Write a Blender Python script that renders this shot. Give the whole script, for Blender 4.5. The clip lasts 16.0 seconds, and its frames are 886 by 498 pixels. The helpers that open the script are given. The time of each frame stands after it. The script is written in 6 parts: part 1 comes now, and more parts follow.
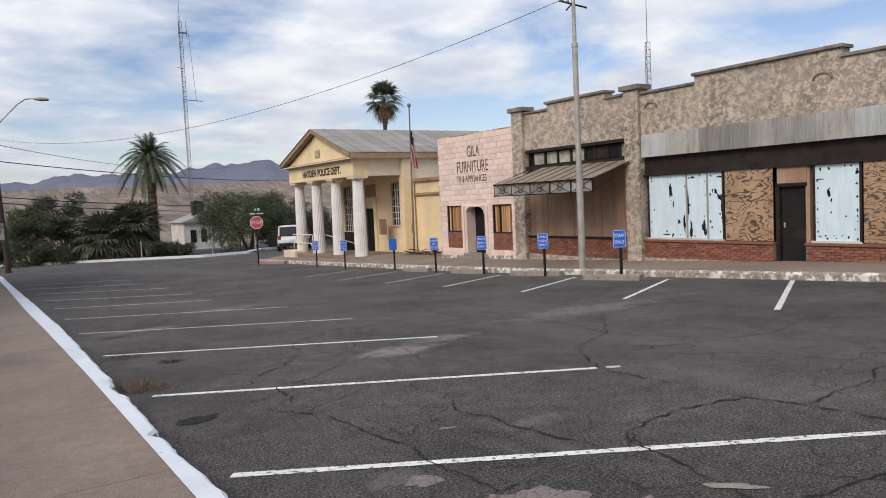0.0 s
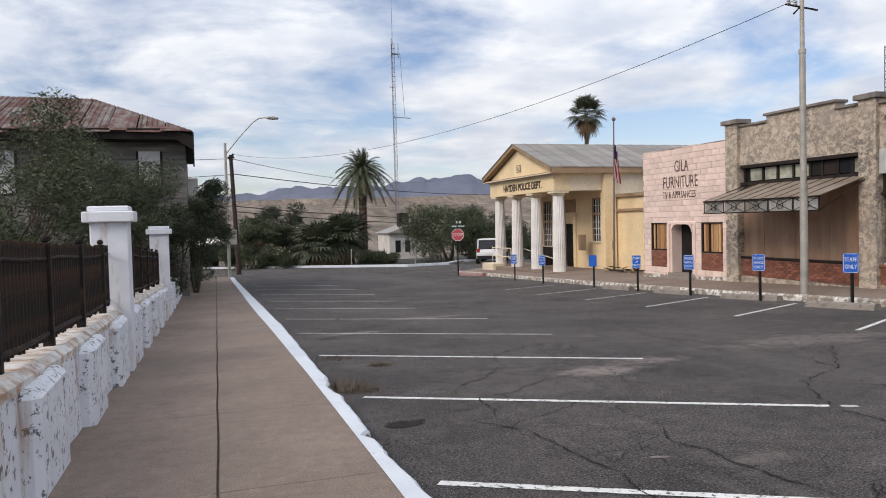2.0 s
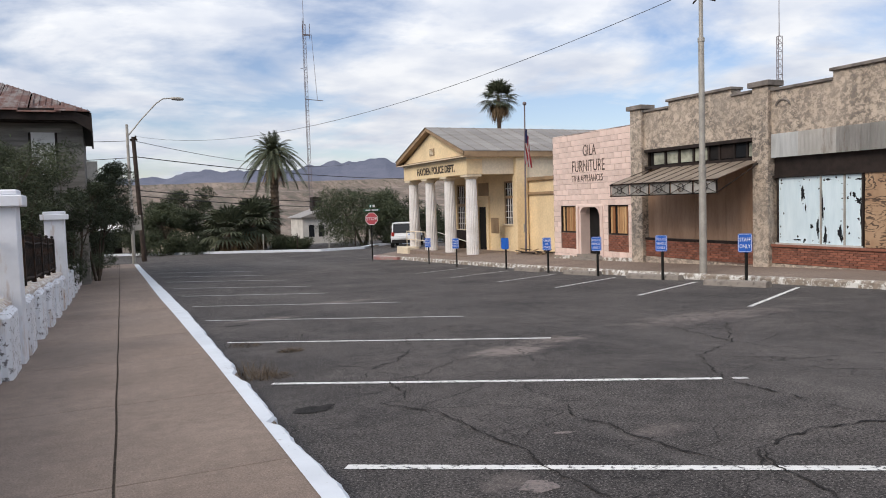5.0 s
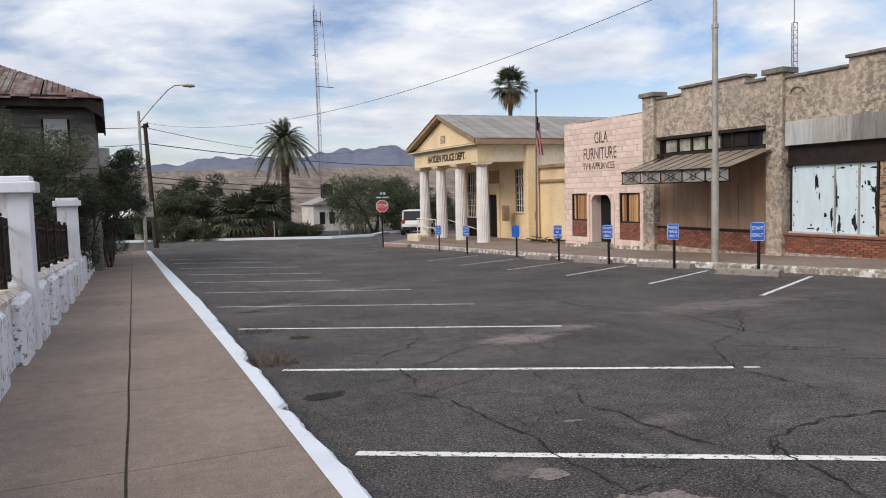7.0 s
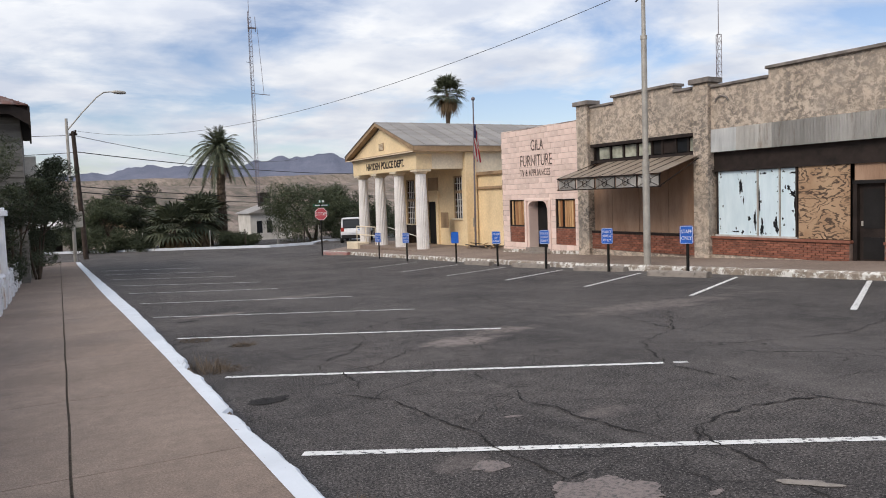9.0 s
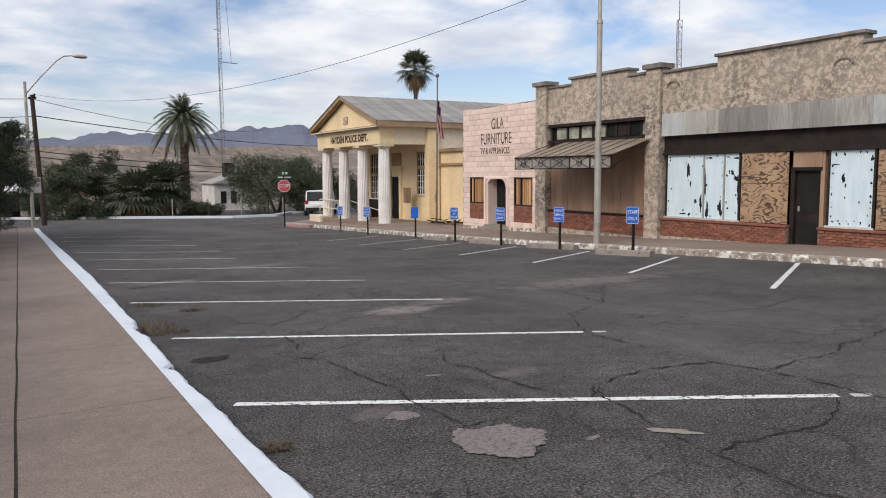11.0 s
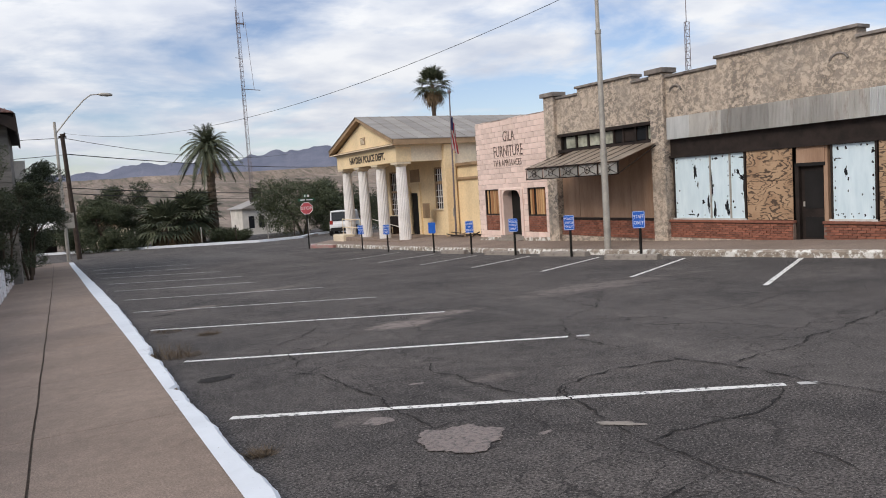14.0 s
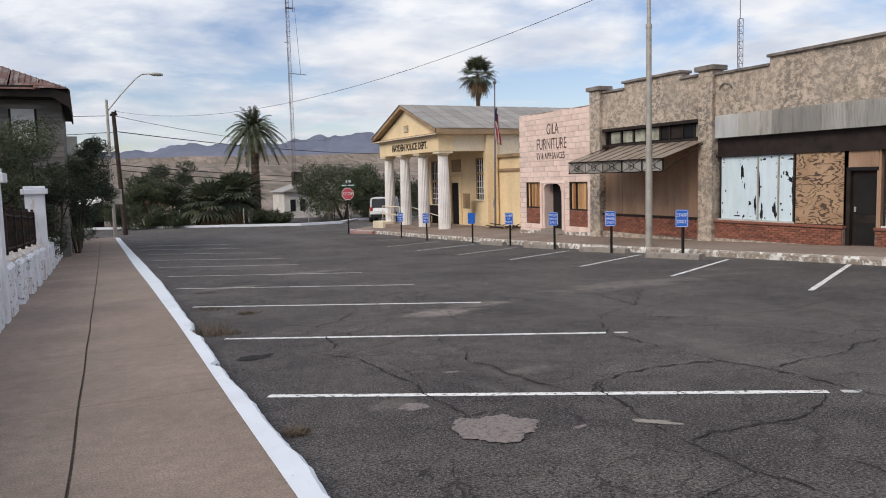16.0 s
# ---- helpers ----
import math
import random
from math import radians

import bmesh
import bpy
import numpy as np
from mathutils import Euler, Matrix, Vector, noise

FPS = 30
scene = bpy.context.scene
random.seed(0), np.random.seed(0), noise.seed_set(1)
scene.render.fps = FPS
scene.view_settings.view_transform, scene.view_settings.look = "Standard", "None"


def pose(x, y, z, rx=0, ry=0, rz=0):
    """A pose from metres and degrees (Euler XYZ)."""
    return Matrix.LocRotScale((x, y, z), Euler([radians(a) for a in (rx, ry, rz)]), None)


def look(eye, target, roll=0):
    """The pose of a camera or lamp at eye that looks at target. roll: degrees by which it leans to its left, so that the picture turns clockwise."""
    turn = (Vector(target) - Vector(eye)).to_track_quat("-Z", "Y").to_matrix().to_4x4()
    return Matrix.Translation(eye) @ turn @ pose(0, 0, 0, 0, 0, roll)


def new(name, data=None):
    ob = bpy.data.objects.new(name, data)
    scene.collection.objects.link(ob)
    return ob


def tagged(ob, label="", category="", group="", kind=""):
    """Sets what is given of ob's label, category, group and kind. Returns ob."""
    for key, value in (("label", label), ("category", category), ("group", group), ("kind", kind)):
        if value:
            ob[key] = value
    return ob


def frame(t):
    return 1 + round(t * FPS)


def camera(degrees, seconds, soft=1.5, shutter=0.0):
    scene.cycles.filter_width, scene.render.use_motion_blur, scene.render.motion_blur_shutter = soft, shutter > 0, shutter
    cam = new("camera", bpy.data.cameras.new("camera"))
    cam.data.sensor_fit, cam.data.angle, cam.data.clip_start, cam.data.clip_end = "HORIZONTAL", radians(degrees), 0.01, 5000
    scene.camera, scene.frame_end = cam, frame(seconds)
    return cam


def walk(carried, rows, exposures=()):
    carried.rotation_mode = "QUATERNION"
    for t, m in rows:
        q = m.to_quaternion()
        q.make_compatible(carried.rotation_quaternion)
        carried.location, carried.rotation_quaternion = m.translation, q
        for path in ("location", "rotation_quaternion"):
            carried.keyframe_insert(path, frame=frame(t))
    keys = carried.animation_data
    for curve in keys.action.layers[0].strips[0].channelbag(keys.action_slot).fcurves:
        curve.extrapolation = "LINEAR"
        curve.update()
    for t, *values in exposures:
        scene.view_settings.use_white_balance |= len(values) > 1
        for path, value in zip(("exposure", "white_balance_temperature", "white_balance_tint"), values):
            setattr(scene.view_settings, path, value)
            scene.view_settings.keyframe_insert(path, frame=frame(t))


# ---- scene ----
cam = camera(60.9, 16.0, soft=1.0)
PATH = [
    (0, (-0.08, -0.115, 1.528), (1.002, 1.563, 1.399), -2.7),
    (0.5, (-0.169, -0.084, 1.526), (0.696, 1.714, 1.391), -2.2),
    (1, (-0.191, -0.062, 1.534), (0.444, 1.83, 1.406), -2.4),
    (1.5, (-0.169, -0.004, 1.528), (0.378, 1.917, 1.434), -2.1),
    (2, (-0.148, 0.016, 1.523), (0.471, 1.916, 1.452), -1.5),
    (2.5, (-0.116, 0.003, 1.522), (0.62, 1.861, 1.436), -1.6),
    (3, (-0.116, -0.003, 1.519), (0.67, 1.833, 1.408), -1.5),
    (3.5, (-0.11, -0.015, 1.519), (0.705, 1.808, 1.41), -1.4),
    (6, (-0.07, 0.022, 1.506), (0.753, 1.839, 1.357), -1.7),
    (6.5, (-0.083, 0.019, 1.509), (0.706, 1.848, 1.332), -2.0),
    (7, (-0.075, 0.022, 1.509), (0.724, 1.85, 1.357), -1.6),
    (7.5, (-0.074, 0.022, 1.51), (0.74, 1.845, 1.385), -1.4),
    (8, (-0.071, 0.02, 1.507), (0.758, 1.836, 1.39), -1.2),
    (8.5, (-0.08, -0.02, 1.501), (0.736, 1.803, 1.389), -1.6),
    (9, (-0.165, -0.125, 1.491), (0.779, 1.633, 1.354), -2.0),
    (9.2, (-0.203, -0.185, 1.508), (0.793, 1.541, 1.338), -2.3),
    (11.3, (-0.06, -0.828, 1.484), (0.945, 0.888, 1.281), -0.1),
    (11.5, (-0.008, -0.921, 1.496), (0.943, 0.828, 1.306), -0.1),
    (12, (0.037, -1.095, 1.52), (0.949, 0.679, 1.366), -1.1),
    (12.5, (0.01, -1.293, 1.535), (0.942, 0.47, 1.391), -1.4),
    (13, (0.065, -1.364, 1.551), (1.008, 0.391, 1.371), -2.6),
    (13.5, (0.087, -1.369, 1.557), (1.038, 0.382, 1.379), -4.1),
    (14, (0.075, -1.361, 1.55), (1.02, 0.394, 1.384), -3.7),
    (14.5, (0.066, -1.356, 1.548), (0.991, 0.41, 1.394), -2.5),
    (15, (0.06, -1.356, 1.547), (0.975, 0.414, 1.382), -1.3),
    (15.5, (0.055, -1.355, 1.543), (0.953, 0.424, 1.373), -1.4),
    (16, (0.043, -1.359, 1.542), (0.897, 0.44, 1.355), -1.5),
]
walk(cam, [(t, look(e, g, r)) for t, e, g, r in PATH], [(0, -0.02), (1.4, -0.02), (2.2, 0.03), (9.2, 0.02), (12, 0.0), (16, -0.02)])

# ---- world, sun ----
world = bpy.data.worlds.new("sky")
scene.world = world
world.use_nodes = True
wn, wl = world.node_tree.nodes, world.node_tree.links
wn.clear()


def wnode(kind, **kw):
    n = wn.new(kind)
    for k, v in kw.items():
        n.inputs[k].default_value = v
    return n


def wmath(op, a, b):
    n = wn.new("ShaderNodeMath")
    n.operation = op
    for i, v in enumerate((a, b)):
        if isinstance(v, (int, float)):
            n.inputs[i].default_value = v
        else:
            wl.new(v, n.inputs[i])
    return n.outputs[0]


sky = wn.new("ShaderNodeTexSky")
sky.sky_type = "NISHITA"
sky.sun_disc = False
sky.sun_elevation = radians(37)
sky.sun_rotation = radians(242)
sky.dust_density = 0.6
tc = wn.new("ShaderNodeTexCoord")
sep = wn.new("ShaderNodeSeparateXYZ")
wl.new(tc.outputs["Generated"], sep.inputs[0])
high = wmath("ADD", wmath("MAXIMUM", sep.outputs["Z"], 0.0), 0.16)
comb = wn.new("ShaderNodeCombineXYZ")
wl.new(wmath("DIVIDE", sep.outputs["X"], high), comb.inputs[0])
wl.new(wmath("DIVIDE", sep.outputs["Y"], high), comb.inputs[1])
cloud = wnode("ShaderNodeTexNoise", Scale=1.15, Detail=9.0, Roughness=0.56, Distortion=0.25)
wl.new(comb.outputs[0], cloud.inputs["Vector"])
cover = wn.new("ShaderNodeValToRGB")
cover.color_ramp.elements[0].position, cover.color_ramp.elements[1].position = 0.385, 0.55
wl.new(cloud.outputs["Fac"], cover.inputs[0])
mottle = wnode("ShaderNodeTexNoise", Scale=2.6, Detail=7.0, Roughness=0.5)
wl.new(comb.outputs[0], mottle.inputs["Vector"])
cloud_colour = wn.new("ShaderNodeValToRGB")
cloud_colour.color_ramp.elements[0].position, cloud_colour.color_ramp.elements[0].color = 0.36, (0.63, 0.68, 0.79, 1)
cloud_colour.color_ramp.elements[1].position, cloud_colour.color_ramp.elements[1].color = 0.62, (0.89, 0.905, 0.94, 1)
wl.new(mottle.outputs["Fac"], cloud_colour.inputs[0])
# an overcast sky is brighter towards the zenith
zen = wn.new("ShaderNodeVectorMath")
zen.operation = "SCALE"
wl.new(cloud_colour.outputs[0], zen.inputs[0])
wl.new(wmath("ADD", wmath("MULTIPLY", wmath("MAXIMUM", sep.outputs["Z"], 0.0), 0.95), 0.86), zen.inputs["Scale"])
blue = wn.new("ShaderNodeMix")
blue.data_type, blue.blend_type = "RGBA", "MULTIPLY"
blue.inputs["Factor"].default_value = 1.0
wl.new(sky.outputs[0], blue.inputs["A"])
blue.inputs["B"].default_value = (0.112, 0.108, 0.120, 1)
mix = wn.new("ShaderNodeMix")
mix.data_type = "RGBA"
wl.new(cover.outputs[0], mix.inputs["Factor"])
wl.new(blue.outputs["Result"], mix.inputs["A"])
wl.new(zen.outputs[0], mix.inputs["B"])
back = wnode("ShaderNodeBackground", Strength=1.0)
wl.new(mix.outputs["Result"], back.inputs["Color"])
wout = wn.new("ShaderNodeOutputWorld")
wl.new(back.outputs[0], wout.inputs[0])

sun = new("sun", bpy.data.lights.new("sun", "SUN"))
sun.data.energy, sun.data.angle, sun.data.color = 2.3, radians(28), (1.0, 0.88, 0.75)
sun.matrix_world = look((-34, -14, 28), (0, 0, 0))


# ---- materials ----
class Mat:
    """A small node builder round one Principled material."""

    def __init__(self, name, rough=0.8, metal=0.0):
        self.m = bpy.data.materials.new(name)
        self.m.use_nodes = True
        self.n, self.l = self.m.node_tree.nodes, self.m.node_tree.links
        self.p = self.n["Principled BSDF"]
        self.p.inputs["Roughness"].default_value = rough
        self.p.inputs["Metallic"].default_value = metal
        self.p.inputs["Specular IOR Level"].default_value = 0.3
        self.tc = self.n.new("ShaderNodeTexCoord").outputs["Object"]

    def map(self, scale=(1, 1, 1), turn=(0, 0, 0), vec=None):
        n = self.n.new("ShaderNodeMapping")
        n.inputs["Scale"].default_value = scale
        n.inputs["Rotation"].default_value = turn
        self.l.new(vec or self.tc, n.inputs[0])
        return n.outputs[0]

    def noise(self, scale, detail=4.0, rough=0.55, vec=None, distort=0.0):
        n = self.n.new("ShaderNodeTexNoise")
        for k, v in (("Scale", scale), ("Detail", detail), ("Roughness", rough), ("Distortion", distort)):
            n.inputs[k].default_value = v
        self.l.new(vec or self.tc, n.inputs["Vector"])
        return n.outputs["Fac"]

    def ramp(self, fac, a, b, ca=(0, 0, 0), cb=(1, 1, 1)):
        n = self.n.new("ShaderNodeValToRGB")
        e = n.color_ramp.elements
        e[0].position, e[0].color = a, (*ca, 1)
        e[1].position, e[1].color = b, (*cb, 1)
        self.l.new(fac, n.inputs[0])
        return n.outputs[0]

    def mix(self, fac, a, b, how="MIX"):
        n = self.n.new("ShaderNodeMix")
        n.data_type, n.blend_type = "RGBA", how
        for key, v in (("Factor", fac), ("A", a), ("B", b)):
            if isinstance(v, tuple):
                n.inputs[key].default_value = (*v, 1)
            elif isinstance(v, (int, float)):
                n.inputs[key].default_value = v
            else:
                self.l.new(v, n.inputs[key])
        return n.outputs["Result"]

    def math(self, op, a, b):
        n = self.n.new("ShaderNodeMath")
        n.operation = op
        for i, v in enumerate((a, b)):
            if isinstance(v, (int, float)):
                n.inputs[i].default_value = v
            else:
                self.l.new(v, n.inputs[i])
        return n.outputs[0]

    def random(self):
        return self.n.new("ShaderNodeObjectInfo").outputs["Random"]

    def island(self):
        return self.n.new("ShaderNodeNewGeometry").outputs["Random Per Island"]

    def colour(self, c):
        if isinstance(c, tuple):
            self.p.inputs["Base Color"].default_value = (*c, 1)
        else:
            self.l.new(c, self.p.inputs["Base Color"])
        return self

    def rough(self, c):
        self.l.new(c, self.p.inputs["Roughness"])
        return self

    def bump(self, h, strength=0.4, dist=0.01):
        n = self.n.new("ShaderNodeBump")
        n.inputs["Strength"].default_value, n.inputs["Distance"].default_value = strength, dist
        self.l.new(h, n.inputs["Height"])
        self.l.new(n.outputs[0], self.p.inputs["Normal"])
        return self


def plain(name, c, rough=0.7, metal=0.0, vary=0.15, scale=3.0, bump=0.15):
    """Paint or metal with mild staining at two scales."""
    k = Mat(name, rough, metal)
    dark = tuple(v * (1 - vary * 2) for v in c)
    lite = tuple(min(1, v * (1 + vary)) for v in c)
    a = k.ramp(k.noise(scale, 6, 0.6), 0.3, 0.7, dark, lite)
    b = k.ramp(k.noise(scale * 14, 3, 0.6), 0.35, 0.65, (0.86, 0.86, 0.86), (1, 1, 1))
    k.colour(k.mix(1.0, a, b, "MULTIPLY")).bump(k.noise(scale * 14, 3), bump, 0.004)
    return k.m


def cracks(k, scale, width, warp=0.35, seed=0.0):
    """1 on thin broken crack lines, 0 elsewhere."""
    n = k.n.new("ShaderNodeTexNoise")
    n.inputs["Scale"].default_value, n.inputs["Detail"].default_value = scale * 2.2, 5.0
    k.l.new(k.map((1, 1, 0)), n.inputs["Vector"])
    add = k.n.new("ShaderNodeVectorMath")
    add.operation = "MULTIPLY_ADD"
    k.l.new(n.outputs["Color"], add.inputs[0])
    add.inputs[1].default_value = (warp / scale, warp / scale, 0)
    k.l.new(k.map((1, 1, 0)), add.inputs[2])
    off = k.n.new("ShaderNodeVectorMath")
    k.l.new(add.outputs[0], off.inputs[0])
    off.inputs[1].default_value = (seed, seed * 0.7, 0)
    v = k.n.new("ShaderNodeTexVoronoi")
    v.feature = "DISTANCE_TO_EDGE"
    v.inputs["Scale"].default_value = scale
    k.l.new(off.outputs[0], v.inputs["Vector"])
    return k.ramp(v.outputs["Distance"], width * scale * 0.4, width * scale, (1, 1, 1), (0, 0, 0))


# asphalt: fine aggregate, worn lanes, cracks, old patches
k = Mat("asphalt", 0.9)
flat = k.map((1, 1, 0))
base = k.ramp(k.noise(0.42, 8, 0.68, flat), 0.32, 0.68, (0.030, 0.028, 0.029), (0.090, 0.082, 0.080))
base = k.mix(1.0, base, k.ramp(k.noise(4.5, 8, 0.8, flat), 0.32, 0.68, (0.55, 0.55, 0.55), (1.45, 1.43, 1.40)), "MULTIPLY")
base = k.mix(1.0, base, k.ramp(k.noise(48, 3, 0.75, flat), 0.40, 0.60, (0.30, 0.30, 0.30), (1.75, 1.72, 1.68)), "MULTIPLY")
stone = k.ramp(k.noise(66, 2, 0.6, flat), 0.60, 0.65)
base = k.mix(k.math("MULTIPLY", stone, 0.75), base, (0.27, 0.25, 0.235))
pit = k.ramp(k.noise(31, 4, 0.8, flat), 0.62, 0.66)
base = k.mix(k.math("MULTIPLY", pit, 0.8), base, (0.012, 0.011, 0.011))
pale = k.ramp(k.noise(0.9, 9, 0.78, k.map((1, 0.6, 0), (0, 0, 0.5))), 0.54, 0.72)
base = k.mix(k.math("MULTIPLY", pale, 0.45), base, (0.17, 0.155, 0.145))
tread = k.ramp(k.noise(0.16, 3, 0.5, k.map((1.5, 0.25, 0))), 0.5, 0.66)
base = k.mix(k.math("MULTIPLY", tread, 0.45), base, (0.13, 0.118, 0.112))
cr = k.math("MULTIPLY", cracks(k, 0.36, 0.011, 0.6), k.ramp(k.noise(0.5, 3, 0.5, flat), 0.46, 0.56))
cr2 = k.math("MULTIPLY", cracks(k, 1.1, 0.008, 0.65, 3.1), k.ramp(k.noise(0.33, 3, 0.5, k.map((1, 1, 0), (0, 0, 1))), 0.52, 0.62))
for sx, sy, rx, ry, amt in ((4.5, 8.1, 1.7, 1.0, 1.0), (5.4, 8.6, 1.5, 0.9, 0.8), (8.6, 9.0, 5.5, 1.6, 0.5), (3.5, 4.3, 0.9, 0.45, 0.45), (2.7, 14.6, 2.2, 0.7, 0.8), (2.1, 3.9, 0.5, 0.5, 0.4), (5.0, 17.0, 3.0, 1.0, 0.6)):
    mp = k.n.new("ShaderNodeMapping")
    mp.inputs["Location"].default_value = (-sx / rx, -sy / ry, 0)
    mp.inputs["Scale"].default_value = (1 / rx, 1 / ry, 0)
    k.l.new(k.tc, mp.inputs[0])
    ln = k.n.new("ShaderNodeVectorMath")
    ln.operation = "LENGTH"
    k.l.new(mp.outputs[0], ln.inputs[0])
    spot = k.ramp(k.math("ADD", ln.outputs["Value"], k.math("MULTIPLY", k.noise(2.2, 7, 0.75, flat), 1.2)), 0.75, 1.5, (1, 1, 1), (0, 0, 0))
    base = k.mix(k.math("MULTIPLY", spot, k.math("MULTIPLY", k.ramp(k.noise(9, 6, 0.8, flat), 0.28, 0.55), amt)), base, (0.23, 0.195, 0.18))
cr3 = k.math("MULTIPLY", cracks(k, 2.3, 0.006, 0.7, 7.7), k.ramp(k.noise(0.4, 3, 0.5, k.map((1, 1, 0), (0, 0, 2))), 0.50, 0.60))
crk = k.math("MAXIMUM", k.math("MAXIMUM", cr, k.math("MULTIPLY", cr2, 0.8)), k.math("MULTIPLY", cr3, 0.75))
base = k.mix(k.math("MULTIPLY", crk, 0.85), base, (0.012, 0.011, 0.011))
k.colour(base)
k.bump(k.math("SUBTRACT", k.noise(70, 3, 0.8, flat), k.math("MULTIPLY", crk, 1.6)), 0.9, 0.012)
ASPHALT = k.m

# brownish walkway concrete
k = Mat("walk_concrete", 0.85)
flat = k.map((1, 1, 0))
base = k.ramp(k.noise(0.5, 6, 0.62, flat), 0.28, 0.72, (0.185, 0.138, 0.110), (0.305, 0.235, 0.19))
base = k.mix(1.0, base, k.ramp(k.noise(70, 4, 0.9, flat), 0.36, 0.64, (0.5, 0.5, 0.5), (1.34, 1.34, 1.34)), "MULTIPLY")
base = k.mix(k.ramp(k.random(), 0, 1, (0, 0, 0), (0.22, 0.22, 0.22)), base, (0.17, 0.145, 0.125))
base = k.mix(1.0, base, k.ramp(k.noise(7, 7, 0.8, flat), 0.3, 0.7, (0.78, 0.78, 0.78), (1.18, 1.18, 1.18)), "MULTIPLY")
spots = k.ramp(k.noise(13, 4, 0.7, flat), 0.68, 0.74)
base = k.mix(k.math("MULTIPLY", spots, 0.5), base, (0.09, 0.07, 0.06))
stain = k.ramp(k.noise(1.1, 5, 0.7, k.map((2.5, 0.7, 0))), 0.55, 0.75)
base = k.mix(k.math("MULTIPLY", stain, 0.35), base, (0.12, 0.098, 0.082))
k.colour(base).bump(k.noise(70, 3, 0.7, flat), 0.35, 0.004)
WALK = k.m

k = Mat("joint_dirt", 0.95)
k.colour(k.ramp(k.noise(30, 4), 0.3, 0.7, (0.05, 0.04, 0.032), (0.14, 0.11, 0.085)))
DIRT = k.m


def paint_worn(name, white, under, lo, hi, scale=5.0, rust=0.0, rough=0.6):
    """White paint with chips that show what lies under it, and rust runs."""
    k = Mat(name, rough)
    wht = k.ramp(k.noise(2.2, 5, 0.6), 0.3, 0.7, tuple(v * 0.84 for v in white), white)
    chip = k.ramp(k.noise(scale, 9, 0.72), lo, hi)
    col = k.mix(chip, wht, k.ramp(k.noise(9, 4), 0.3, 0.7, tuple(v * 0.6 for v in under), under))
    if rust:
        run = k.ramp(k.noise(2.4, 6, 0.65, k.map((2.2, 2.2, 0.45))), 0.60 - rust * 0.1, 0.78 - rust * 0.1)
        col = k.mix(k.math("MULTIPLY", run, 0.8), col, (0.36, 0.20, 0.09))
    k.colour(col).bump(k.math("SUBTRACT", k.noise(40, 3), k.math("MULTIPLY", chip, 1.2)), 0.4, 0.006)
    return k.m


KERB_WHITE = paint_worn("kerb_white", (0.66, 0.70, 0.75), (0.34, 0.32, 0.30), 0.63, 0.68, 16.0)
KERB_RED = paint_worn("kerb_red", (0.34, 0.16, 0.145), (0.34, 0.28, 0.25), 0.45, 0.56, 6.0)
KERB_OLD = paint_worn("kerb_old_white", (0.70, 0.69, 0.65), (0.30, 0.25, 0.20), 0.44, 0.52, 5.0)
WALL_WHITE = paint_worn("wall_white", (0.76, 0.78, 0.83), (0.2, 0.19, 0.2), 0.555, 0.59, 13.0, 0.55)
PILLAR_WHITE = paint_worn("pillar_white", (0.76, 0.78, 0.83), (0.45, 0.43, 0.42), 0.70, 0.76, 6.0, 0.15)
LINE_WHITE = paint_worn("line_white", (0.74, 0.74, 0.72), (0.07, 0.068, 0.068), 0.545, 0.60, 20.0)
STOP_CONC = paint_worn("wheel_stop_concrete", (0.27, 0.24, 0.21), (0.15, 0.13, 0.115), 0.5, 0.66, 8.0)
PATCH = paint_worn("concrete_patch", (0.23, 0.19, 0.175), (0.085, 0.078, 0.075), 0.46, 0.62, 34.0)
LINE_FAINT = paint_worn("line_faint", (0.50, 0.50, 0.49), (0.07, 0.068, 0.068), 0.50, 0.64, 9.0)
WALL_RUST = paint_worn("wall_top_rust", (0.72, 0.70, 0.67), (0.40, 0.23, 0.12), 0.46, 0.64, 7.0, 0.7)
HOLE = plain("broken_asphalt", (0.022, 0.02, 0.019), 0.95, 0, 0.4, 12, 0.9)

# peeling stucco: tan paint over grey plaster
k = Mat("stucco", 0.92)
peel = k.ramp(k.noise(5.5, 14, 0.84, k.map((1, 1, 1.25)), 0.4), 0.485, 0.525)
area = k.ramp(k.noise(0.55, 7, 0.68), 0.34, 0.60)
peel = k.math("MULTIPLY", peel, k.math("ADD", k.math("MULTIPLY", area, 0.6), 0.4))
tan = k.ramp(k.noise(1.3, 6, 0.65), 0.3, 0.7, (0.47, 0.39, 0.31), (0.62, 0.525, 0.43))
grey = k.ramp(k.noise(7, 8, 0.8), 0.3, 0.7, (0.13, 0.112, 0.095), (0.27, 0.24, 0.21))
col = k.mix(peel, tan, grey)
col = k.mix(k.math("MULTIPLY", k.ramp(k.noise(0.8, 6, 0.7, k.map((1, 0.7, 1.4))), 0.52, 0.66), 0.55), col, (0.27, 0.245, 0.215))
pit = k.ramp(k.noise(22, 6, 0.85), 0.57, 0.63)
col = k.mix(k.math("MULTIPLY", pit, 0.6), col, (0.12, 0.10, 0.085))
drip = k.ramp(k.noise(1.5, 6, 0.6, k.map((3, 3, 0.35))), 0.60, 0.75)
col = k.mix(k.math("MULTIPLY", drip, 0.35), col, (0.12, 0.10, 0.085))
k.colour(col).bump(k.math("SUBTRACT", k.noise(28, 6, 0.8), k.math("MULTIPLY", peel, 0.8)), 0.8, 0.014)
STUCCO = k.m
CAP = plain("parapet_cap", (0.235, 0.21, 0.19), 0.9, 0, 0.3, 2.5, 0.4)

